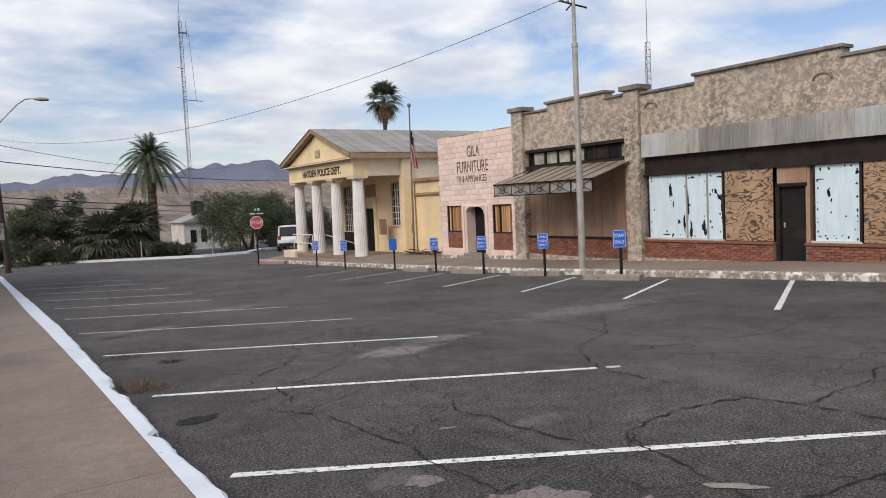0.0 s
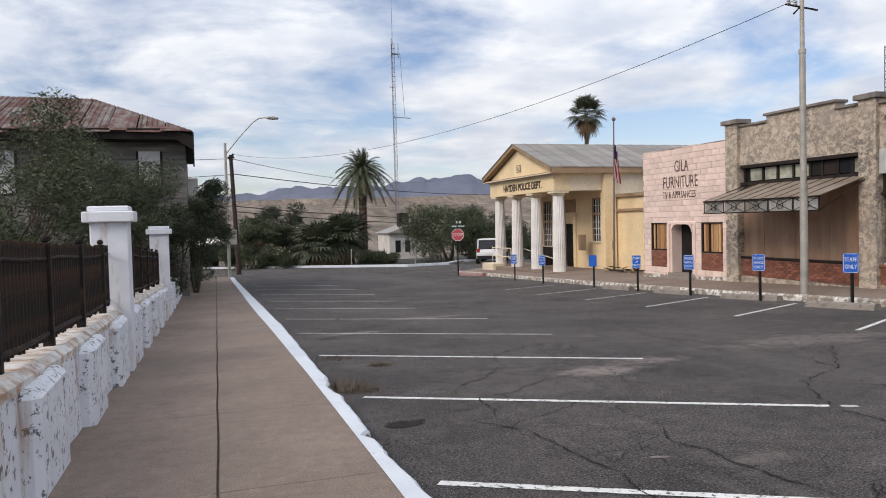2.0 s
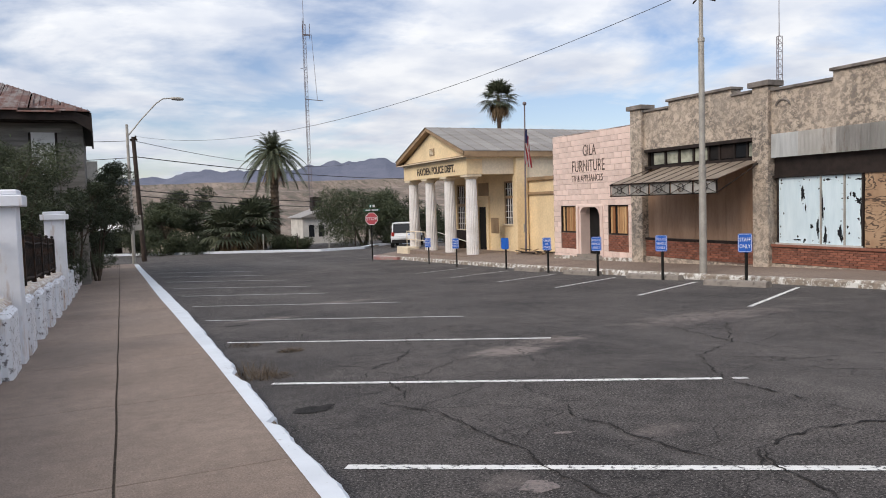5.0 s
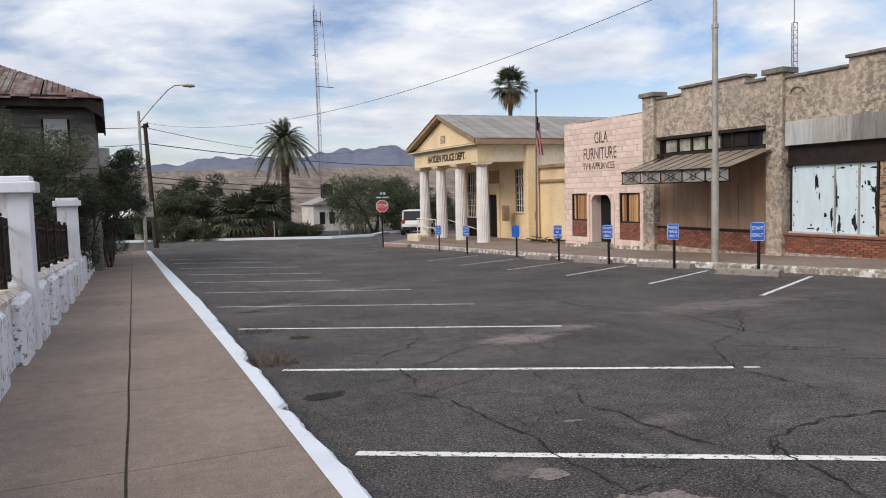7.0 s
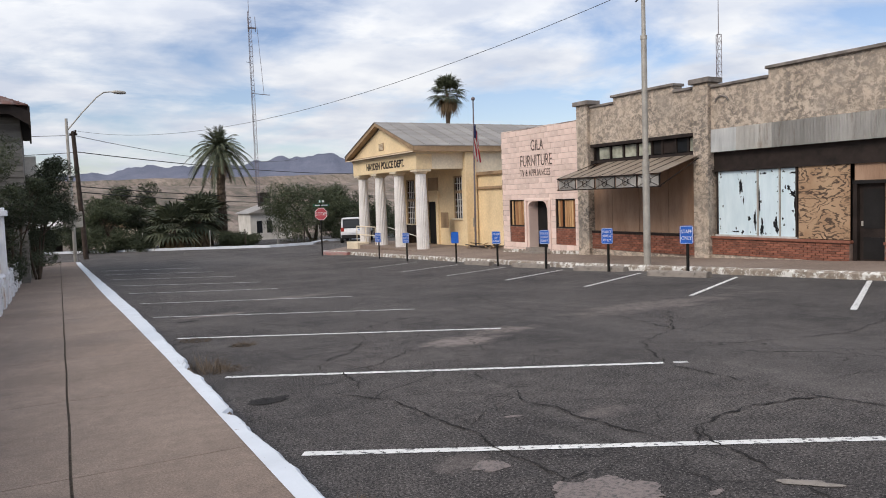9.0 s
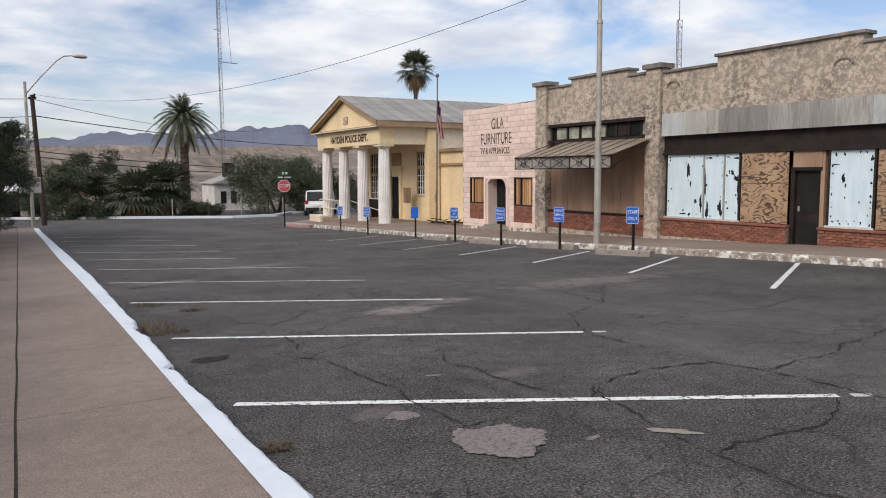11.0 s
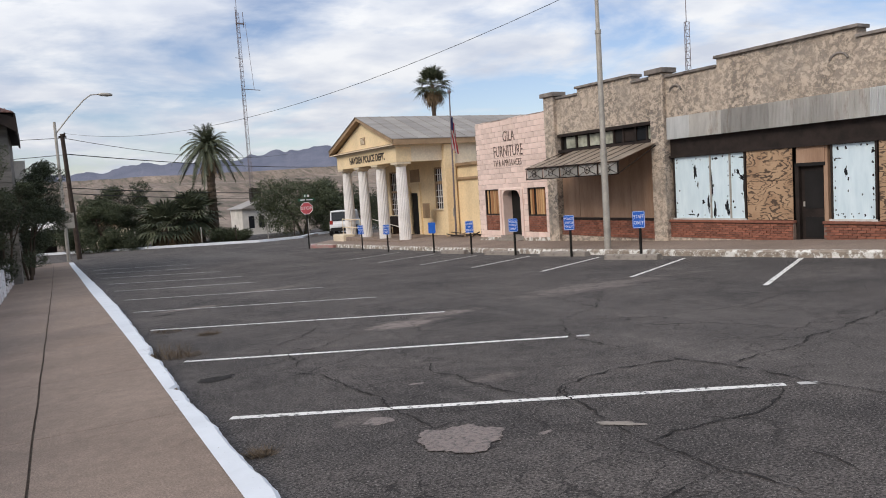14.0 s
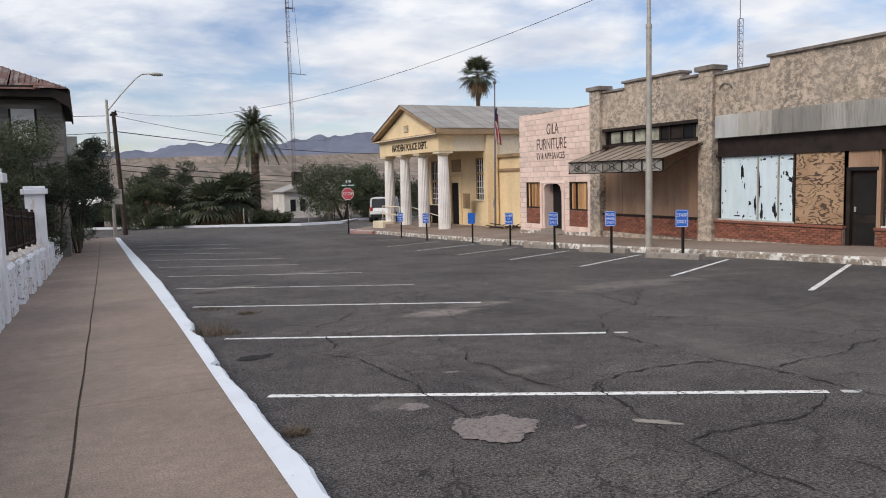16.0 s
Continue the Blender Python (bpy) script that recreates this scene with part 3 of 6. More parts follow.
for a, b in zip(rows, rows[1:]):
    for i in range(480):
        bm.faces.new((a[i], a[i + 1], b[i + 1], b[i]))
structure("backdrop_mountains", bm, MOUNT, "mountain range on the horizon, blue-grey haze painted into its rock", "mountains", smooth=True)

# carriageway with the cross street at its far end
ys = steps(-30, 70, 100)
bm = sheet(steps(0, 1, 24), ys, lambda u, y: ((kerb_edge(y) - 0.05) * (1 - u) + 40 * u if y < 41 else -20 + 60 * u, y, road_z(y)))
structure("road", bm, ASPHALT, "worn dark asphalt car park and street with cracks", "road", smooth=True)

# left walkway: two columns of slabs with a dirt joint, raised kerb edge
bm = sheet(steps(0, 1, 4), steps(-12, 47, 59), lambda u, y: (wall_x(y) - 0.6 + (kerb_edge(y) - 0.03 - wall_x(y) + 0.6) * u, y, road_z(y) + 0.112))
walk_base = structure("pavement_left", bm, DIRT, "brown concrete walkway beside the white wall", "pavement")
cuts = [-12, -9.2, -6.1, -3.4, -0.3, 2.05, 4.7, 7.15, 9.9, 12.4, 15.2, 17.6, 20.9, 24.0, 27.5, 31, 34.5, 38, 42, 47]
for side in (0, 1):
    for a, b in zip(cuts, cuts[1:]):
        g = 0.004
        bm = bmesh.new()
        n = 5
        top, low = [], []
        for t in steps(a + g, b - g, n):
            jx = joint_x(t) + 0.004 * math.sin(t * 2.3)
            lo, hi = (wall_x(t) - 0.3, jx - 0.009) if side == 0 else (jx + 0.009, kerb_in(t) + 0.02)
            top.append((lo, hi, t))
        vt = [[bm.verts.new((lo, t, road_z(t) + 0.13)), bm.verts.new((hi, t, road_z(t) + 0.13)), bm.verts.new((hi, t, road_z(t) + 0.07)), bm.verts.new((lo, t, road_z(t) + 0.07))] for lo, hi, t in top]
        for p, q in zip(vt, vt[1:]):
            for i in range(4):
                bm.faces.new((p[i], p[(i + 1) % 4], q[(i + 1) % 4], q[i]))
        bm.faces.new(vt[0])
        bm.faces.new(vt[-1][::-1])
        bmesh.ops.recalc_face_normals(bm, faces=bm.faces)
        part("slab", bm, WALK, walk_base)

# white kerb, with a ragged broken edge towards the road
kys = steps(-12, 46, 700)
bm = bmesh.new()
prev = None
for y in kys:
    rag = 0.026 * noise.noise(Vector((y * 1.3, 0, 0))) + 0.024 * noise.noise(Vector((y * 5, 3, 0))) + 0.014 * noise.noise(Vector((y * 19, 6, 0)))
    rag -= 0.085 * math.exp(-((y - 5.72) / 0.10) ** 2) + 0.05 * math.exp(-((y - 8.0) / 0.3) ** 2)
    e, i, z = kerb_edge(y) + rag, kerb_in(y), road_z(y)
    cur = [bm.verts.new(p) for p in ((i, y, z + 0.135), (e - 0.03, y, z + 0.135), (e, y, z + 0.11), (e + 0.015, y, z - 0.02), (i, y, z - 0.02))]
    if prev:
        for a in range(4):
            bm.faces.new((prev[a], prev[a + 1], cur[a + 1], cur[a]))
    else:
        bm.faces.new(cur)
    prev = cur
bm.faces.new(prev[::-1])
bmesh.ops.recalc_face_normals(bm, faces=bm.faces)
structure("kerb_left", bm, KERB_WHITE, "white painted kerb with a broken ragged edge", "kerb")

# right pavement with its patchy white kerb
bm = sheet(steps(0, 1, 6), steps(-14, 40.5, 109), lambda u, y: (kerb_right(y) + 0.06 + (26 - kerb_right(y)) * u, y, (road_z(y) + 0.135) * (1 - min(1, u * 5.2)) + front_z(y) * min(1, u * 5.2)))
structure("pavement_right", bm, WALK, "dusty concrete pavement before the shop fronts", "pavement", smooth=True)
bm = bmesh.new()
prev = None
for y in steps(-14, 40.5, 500):
    rag = 0.02 * noise.noise(Vector((y * 2.3, 7, 0))) + 0.015 * noise.noise(Vector((y * 9, 3, 0)))
    x = kerb_right(y)
    z = road_z(y)
    cur = [bm.verts.new(p) for p in ((x + rag, y, z - 0.02), (x + rag + 0.01, y, z + 0.11), (x + 0.05 + rag, y, z + 0.15), (x + 0.2, y, z + 0.15), (x + 0.25, y, z + 0.10))]
    if prev:
        for a in range(4):
            bm.faces.new((prev[a], prev[a + 1], cur[a + 1], cur[a]))
    prev = cur
bmesh.ops.recalc_face_normals(bm, faces=bm.faces)
structure("kerb_right", bm, KERB_OLD, "concrete kerb with flaking white paint", "kerb")

# faded red kerb round the corner by the stop sign
bm = bmesh.new()
prev = None
for t in steps(0, 1, 16):
    x, y = 13.95 - 0.55 * math.sin(t * math.pi), 36.3 + 3.4 * t
    z = road_z(y)
    cur = [bm.verts.new(p) for p in ((x - 0.18, y, z - 0.02), (x - 0.16, y, z + 0.12), (x - 0.12, y, z + 0.155), (x + 0.16, y, z + 0.155), (x + 0.2, y, z + 0.02))]
    if prev:
        for a in range(4):
            bm.faces.new((prev[a], prev[a + 1], cur[a + 1], cur[a]))
    else:
        bm.faces.new(cur)
    prev = cur
bm.faces.new(prev[::-1])
bmesh.ops.recalc_face_normals(bm, faces=bm.faces)
structure("kerb_corner", bm, KERB_RED, "faded red painted kerb at the corner", "kerb")

# far kerb across the junction
bm = bmesh.new()
far = [(-24, 87), (3.5, 61.5), (8.4, 57.6), (14.2, 52.4), (17.5, 52.8), (20, 56.8), (40, 61)]
for (x0, y0), (x1, y1) in zip(far, far[1:]):
    d = Vector((x1 - x0, y1 - y0, 0)).normalized()
    nrm = Vector((-d.y, d.x, 0)) * 0.3
    z0, z1 = road_z(y0), road_z(y1)
    lo = [(x0, y0), (x1, y1), (x1 + nrm.x, y1 + nrm.y), (x0 + nrm.x, y0 + nrm.y)]
    zz = [z0, z1, z1, z0]
    a = [bm.verts.new((p[0], p[1], h - 0.3)) for p, h in zip(lo, zz)]
    b = [bm.verts.new((p[0], p[1], h + 0.17)) for p, h in zip(lo, zz)]
    for i in range(4):
        bm.faces.new((a[i], a[(i + 1) % 4], b[(i + 1) % 4], b[i]))
    bm.faces.new(b)
bmesh.ops.recalc_face_normals(bm, faces=bm.faces)
structure("kerb_far", bm, KERB_WHITE, "white painted kerb along the cross street", "kerb")

bm = bmesh.new()
prev = None
for (x0, y0) in far:
    cur = [bm.verts.new((x0 + 0.15, y0 + 0.2, road_z(y0) + 0.1)), bm.verts.new((x0 + 4, y0 + 6, road_z(y0) - 0.2)), bm.verts.new((x0 + 14, y0 + 22, road_z(y0) - 1.9))]
    if prev:
        for i in range(2):
            bm.faces.new((prev[i], prev[i + 1], cur[i + 1], cur[i]))
    prev = cur
bmesh.ops.recalc_face_normals(bm, faces=bm.faces)
structure("verge", bm, DESERT, "bare dirt verge behind the far kerb", "ground")


# painted bays
def stripe(a, b, w=0.088, rag=0.0):
    a, b = Vector((*a, 0)), Vector((*b, 0))
    d = (b - a).normalized()
    n = Vector((-d.y, d.x, 0)) * (w / 2)
    bm = bmesh.new()
    prev = None
    m = max(8, int((b - a).length * 26))
    for i in range(m + 1):
        p = a + (b - a) * i / m
        o = 1 + 0.2 * noise.noise(Vector((p.x * 9, p.y * 9, 1))) + 0.14 * noise.noise(Vector((p.x * 31, p.y * 31, 4)))
        u, v = p + n * o, p - n * o
        cur = [bm.verts.new((u.x, u.y, road_z(u.y) + 0.005)), bm.verts.new((v.x, v.y, road_z(v.y) + 0.005))]
        if prev:
            bm.faces.new((prev[0], cur[0], cur[1], prev[1]))
        prev = cur
    bmesh.ops.recalc_face_normals(bm, faces=bm.faces)
    return bm


starts = [(1.31, 4.71), (1.49, 7.92), (1.59, 11.65), (1.72, 15.35), (1.88, 19.1), (2.0, 22.9), (2.1, 26.6), (2.18, 30.4), (2.2, 34.1), (2.3, 37.8)]
ends = [(4.90, 2.33), (5.21, 5.35), (5.44, 8.69), (5.74, 12.0), (5.95, 15.65), (5.5, 20.0)]
for i, (x, y) in enumerate(starts):
    ex, ey = ends[i] if i < len(ends) else (x + 3.75, y - 3.5)
    tagged(part("parking_line", stripe((x, y), (ex, ey)), LINE_WHITE if i < 3 else LINE_FAINT), "worn white painted parking line on asphalt", "road marking", "left parking lines", "structure")
    if i < 2:
        tagged(part("parking_line", stripe((ex + 0.08, ey - 0.05), (ex + 0.2, ey - 0.13)), LINE_FAINT), "short worn end mark of a parking line", "road marking", "left parking lines", "structure")
rights = [(13.56, 8.5, 9.72, 6.32), (13.21, 11.27, 9.92, 9.46), (13.15, 14.2, 10.1, 12.6), (13.15, 17.4, 10.2, 15.9), (13.1, 20.4, 10.25, 19.1), (13.1, 23.5, 10.3, 22.3), (13.1, 26.7, 10.4, 25.5)]
for x0, y0, x1, y1 in rights:
    tagged(part("parking_line", stripe((x0, y0), (x1, y1)), LINE_WHITE if y0 < 18 else LINE_FAINT), "worn white painted parking line near the shops", "road marking", "right parking lines", "structure")


def blot(name, cx, cy, rx, ry, turn, material, label, lift=0.006, seed=0, dome=0.0):
    """A ragged patch lying on the asphalt."""
    bm = bmesh.new()
    n = 90
    c = bm.verts.new((cx, cy, road_z(cy) + lift + dome))
    ring = []
    for i in range(n):
        a = 2 * math.pi * i / n
        r = 0.9 + 0.12 * noise.noise(Vector((math.cos(a) * 13, math.sin(a) * 13, seed))) + 0.4 * noise.noise(Vector((math.cos(a) * 1.6, math.sin(a) * 1.6, seed))) + 0.12 * noise.noise(Vector((math.cos(a) * 6, math.sin(a) * 6, seed)))
        p = Matrix.Rotation(turn, 2) @ Vector((rx * r * math.cos(a), ry * r * math.sin(a)))
        ring.append(bm.verts.new((cx + p.x, cy + p.y, road_z(cy + p.y) + lift)))
    for i in range(n):
        bm.faces.new((c, ring[i], ring[(i + 1) % n]))
    return tagged(part(name, bm, material), label, "road patch", kind="structure")


blot("road_patch", 2.42, 2.93, 0.33, 0.30, -0.6, PATCH, "pale crumbling concrete patch in asphalt", 0.008, 3, 0.006)
blot("road_patch", 2.17, 3.72, 0.13, 0.11, -0.6, PATCH, "small pale worn spot on asphalt", 0.004, 5)
blot("road_patch", 2.93, 4.61, 0.09, 0.03, -0.3, PATCH, "small pale worn spot on asphalt", 0.004, 8)
blot("road_patch", 2.89, 2.62, 0.06, 0.03, 0.2, PATCH, "small pale worn spot on asphalt", 0.004, 9)
blot("pothole", 1.56, 6.48, 0.21, 0.13, 0.2, HOLE, "dark pothole with gravel by the kerb", 0.005, 2)
blot("pothole", 2.15, 10.15, 0.16, 0.11, 0.3, HOLE, "dark pothole with dry weeds", 0.005, 6)
blot("pothole", 2.1, 13.9, 0.22, 0.1, 0.1, HOLE, "dark shallow pothole in asphalt", 0.005, 7)
blot("road_chip", 3.36, 2.44, 0.17, 0.055, -0.9, STOP_CONC, "loose flake of broken asphalt", 0.006, 4, 0.008)


def crack(*pts, width=0.011):
    """A dark open crack that wanders through a few places on the asphalt."""
    ps = [Vector((*p, 0)) for p in pts]
    line = []
    for a, b in zip(ps, ps[1:]):
        m = max(3, int((b - a).length / 0.035))
        line += [a.lerp(b, i / m) for i in range(m)]
    line.append(ps[-1])
    bm = bmesh.new()
    prev = None
    for i, p in enumerate(line):
        d = (line[min(i + 1, len(line) - 1)] - line[max(i - 1, 0)]).normalized()
        n = Vector((-d.y, d.x, 0))
        c = p + n * (0.06 * noise.noise(p * 3.1) + 0.034 * noise.noise(p * 11) + 0.012 * noise.noise(p * 40))
        w = max(0.0012, width * (0.56 + 0.8 * noise.noise(p * 6 + Vector((0, 0, 5))) + 0.4 * noise.noise(p * 23)) * min(1.0, 0.25 + min(i, len(line) - 1 - i) * 0.2))
        u, v = c + n * w, c - n * w
        cur = [bm.verts.new((u.x, u.y, road_z(u.y) + 0.008)), bm.verts.new((v.x, v.y, road_z(v.y) + 0.008))]
        if prev:
            bm.faces.new((prev[0], prev[1], cur[1], cur[0]))
        prev = cur
    bmesh.ops.recalc_face_normals(bm, faces=bm.faces)
    tagged(part("road_crack", bm, HOLE), "dark open crack in worn asphalt", "road crack", "road cracks", "structure")


crack((2.09, 6.34), (2.26, 6.1), (2.44, 5.72), (2.44, 5.17), (2.47, 4.61), (2.42, 4.02), (2.41, 3.26), width=0.013)
crack((2.41, 3.26), (2.17, 3.14), width=0.016)
crack((2.41, 3.26), (2.62, 3.30), width=0.010)
crack((2.17, 3.14), (2.16, 2.80), (2.40, 2.58), (2.60, 2.70), width=0.007)
crack((2.53, 7.27), (2.5, 6.65), (2.36, 6.31), width=0.015)
crack((2.42, 7.57), (2.7, 8.16), (3.07, 8.36), (3.59, 9.2), (3.9, 10.2))
crack((2.53, 7.27), (3.0, 7.35), (3.6, 7.95), (4.1, 8.0))
crack((3.46, 5.41), (3.3, 4.92), (3.33, 4.43), (3.3, 3.91), (3.38, 3.55), (3.41, 3.3), width=0.014)
crack((2.62, 4.7), (2.97, 4.86), (3.18, 4.93), width=0.008)
crack((3.41, 3.3), (3.77, 3.55), (4.16, 3.67), (4.45, 3.68), (4.84, 3.64), (5.09, 3.56), width=0.015)
crack((5.2, 5.3), (5.12, 4.29), (5.09, 3.56), (5.18, 3.11), (5.13, 2.6), (5.1, 2.24), (5.1, 1.6), width=0.013)
crack((5.18, 3.11), (5.58, 3.12), (5.96, 3.13), (6.59, 3.31), (7.18, 3.39), (8.4, 3.7), width=0.014)
crack((3.76, 3.55), (3.56, 3.23), (3.42, 2.83), (3.39, 2.55), width=0.012)
crack((4.82, 2.29), (4.52, 2.08), (4.21, 2.01), (3.84, 2.02), (3.5, 2.09), (3.23, 2.0), width=0.011)
crack((3.33, 2.48), (3.24, 2.09), (3.21, 1.68), (3.18, 1.43), (3.22, 1.3), (3.21, 0.9), width=0.010)
crack((3.18, 1.43), (3.01, 1.37), (2.83, 1.38), (2.3, 1.2), width=0.009)
crack((3.69, 1.54), (3.72, 1.36), (3.74, 1.16), (3.66, 0.92), width=0.008)
crack((5.2, 5.3), (5.9, 6.4), (6.9, 6.9), (8.2, 8.3), width=0.013)
crack((5.9, 6.4), (6.6, 5.6), (7.9, 5.2), (9.5, 5.6), width=0.012)
crack((6.9, 6.9), (7.4, 8.6), (6.9, 10.6), (7.6, 13.0), width=0.014)
crack((3.9, 10.2), (5.0, 10.9), (6.9, 10.6), width=0.014)
crack((2.6, 11.4), (3.4, 12.6), (4.9, 13.2), (6.2, 15.2), width=0.014)


# ---- left side: wall, pillars, iron fence ----
def pillar(at, h, w, group="wall pillars"):
    x, y, z = at
    t = thing("wall_pillar", at, "white painted square masonry pillar with a stepped cap", "pillar", group)
    c = w / 2
    part("shaft", B(-c, c, -c, c, -0.3, h - 0.2, bevel=0.015), PILLAR_WHITE, t, local=True)
    part("cap", B(-c - 0.08, c + 0.08, -c - 0.08, c + 0.08, h - 0.21, h - 0.07, bevel=0.012), PILLAR_WHITE, t, local=True)
    part("cap_top", B(-c - 0.02, c + 0.02, -c - 0.02, c + 0.02, h - 0.072, h, bevel=0.015), PILLAR_WHITE, t, local=True)
    return t


PYS = [-2.5, 10.82, 21.2, 31.3]
PH = {10.82: 2.17, 21.2: 2.36, 31.3: 1.9}
for py in PYS[1:]:
    pillar((wall_x(py) - 0.17, py, road_z(py) + 0.13), PH[py], 0.46)

for bay, (y0, y1) in enumerate(zip(PYS, PYS[1:])):
    a, b = y0 + 0.22, y1 - 0.22

    def top(y):
        return lerp(y, (-3, 0.98), (4, 0.70), (6.5, 0.59), (9.4, 0.51), (11.5, 0.47)) if bay == 0 else road_z(y) + 0.95
    bm = bmesh.new()
    prev = None
    for y in steps(a, b, int((b - a) / 0.1)):
        xo = wall_x(y) - 0.06
        z0, z1 = road_z(y) - 0.1, top(y)
        wob = 0.012 * noise.noise(Vector((y * 3, 1, 0)))
        pts = [(xo - 0.30, z0), (xo - 0.30, z1), (xo - 0.05 + wob, z1 + 0.015), (xo + wob, z1 - 0.04), (xo + 0.02 + wob, z0)]
        cur = [bm.verts.new((px, y, pz)) for px, pz in pts]
        if prev:
            for i in range(4):
                bm.faces.new((prev[i], prev[i + 1], cur[i + 1], cur[i]))
        else:
            bm.faces.new(cur)
        prev = cur
    bm.faces.new(prev[::-1])
    bmesh.ops.recalc_face_normals(bm, faces=bm.faces)
    wall = structure("wall_low_%d" % (bay + 1), bm, WALL_WHITE, "low white masonry wall with peeling paint and rust stains", "wall", smooth=False)
    bm = bmesh.new()
    prev = None
    for y in steps(a, b, int((b - a) / 0.12)):
        xo, z1 = wall_x(y) - 0.06 + 0.012 * noise.noise(Vector((y * 3, 1, 0))), top(y)
        dip = 0.012 * noise.noise(Vector((y * 5, 9, 0)))
        cur = [bm.verts.new(p) for p in ((xo - 0.285, y, z1 + 0.004), (xo - 0.27, y, z1 + 0.03 + dip), (xo - 0.04, y, z1 + 0.028 + dip), (xo + 0.012, y, z1 - 0.02), (xo + 0.012, y, z1 - 0.075 + dip * 2.5))]
        if prev:
            for i in range(4):
                bm.faces.new((prev[i], prev[i + 1], cur[i + 1], cur[i]))
        prev = cur
    bmesh.ops.recalc_face_normals(bm, faces=bm.faces)
    part("coping", bm, WALL_RUST, wall, "rust-stained wall top")
    # projecting ribs
    n = max(1, round((b - a) / 2.0))
    for i in range(n):
        y = a + (b - a) * (i + 0.62) / n if bay == 0 else a + (b - a) * (i + 0.42) / n
        xo = wall_x(y) - 0.06
        bm = B(xo - 0.05, xo + 0.115, y - 0.5, y + 0.5, road_z(y) - 0.05, top(y + 0.5) - 0.03, bevel=0.05)
        part("rib", bm, WALL_WHITE, wall)
    # iron fence on the wall
    f = thing("iron_fence", (wall_x((a + b) / 2) - 0.22, (a + b) / 2, top((a + b) / 2)), "rusty dark iron picket fence on a low white wall", "fence", "iron fences")
    fx = lambda y: wall_x(y) - 0.20

    def rail(dz, r):
        bm = bmesh.new()
        ps = [Vector((fx(y), y, top(y) + dz + 0.012 * math.sin(y * 1.9))) for y in steps(a, b, 16)]
        for p, q in zip(ps, ps[1:]):
            tube(bm, p, q, r, n=6, cap=False)
        return bm
    part("rail", rail(0.73, 0.018), IRON, f)
    part("rail", rail(0.13, 0.022), IRON, f)
    m = int((b - a) / (0.105 if bay < 2 else 0.16))
    pb = B(-0.011, 0.011, -0.011, 0.011, 0.08, 0.85)
    first = None
    for i in range(m + 1):
        y = a + (b - a) * i / m
        p = Vector((fx(y), y, top(y) + 0.01 * math.sin(i * 1.7))) - f.location
        if first is None:
            first = part("picket", pb, IRON, f, local=True)
            first.location = p
        else:
            again(first, p)
    np_ = max(2, round((b - a) / 1.55))
    for i in range(np_):
        y = a + (b - a) * (i + 0.6) / np_
        post = part("post", B(fx(y) - 0.04, fx(y) + 0.04, y - 0.04, y + 0.04, top(y) - 0.05, top(y) + 0.86, bevel=0.006), IRON, f)
        bm = bmesh.new()
        lathe(bm, (fx(y), y, top(y) + 0.86), [(0.015, 0), (0.035, 0.015), (0.035, 0.04), (0.015, 0.06)], 10)
        part("knob", bm, IRON, post)

# ---- old wooden house behind the fence ----
hx, hy, hz0, hz = -0.47, 30.0, -1.4, 4.76
house = thing("old_house", (-7, 34, hz0), "abandoned grey weatherboard house with a rusty hipped tin roof", "house")
part("wall", B(-15, hx, hy, 39.3, hz0, hz), CLAP, house)
z = hz - 0.02
while z > 0.4:
    for (xa, xb) in ((-15, -9.7), (-9.7, -4.1), (-4.1, hx + 0.015)):
        part("clapboard", prism(bmesh.new(), [(hy - 0.002, z), (hy - 0.012, z), (hy - 0.035, z - 0.20), (hy - 0.002, z - 0.20)], "x", xa, xb), CLAP, house)
    z -= 0.205
for wx in (-6.5, -4.05, -1.69):
    w = part("window", B(wx - 0.48, wx + 0.42, hy - 0.06, hy - 0.002, 2.85, 4.5), DARKWOOD, house)
    part("boarding", B(wx - 0.40, wx + 0.34, hy - 0.09, hy - 0.05, 2.92, 4.42), BOARDED, w)
    part("lintel", B(wx - 0.62, wx + 0.56, hy - 0.10, hy - 0.04, 4.42, 4.58), CLAP, w)
part("soffit", B(-15.6, -0.2, hy - 0.66, 40, hz, hz + 0.30), DARKWOOD, house)
ex0, ex1, ey0, ey1, ez, rz, ry, rx = -15.6, -0.16, hy - 0.85, 40.1, hz + 0.32, 7.05, 34.7, -4.1
n = 16
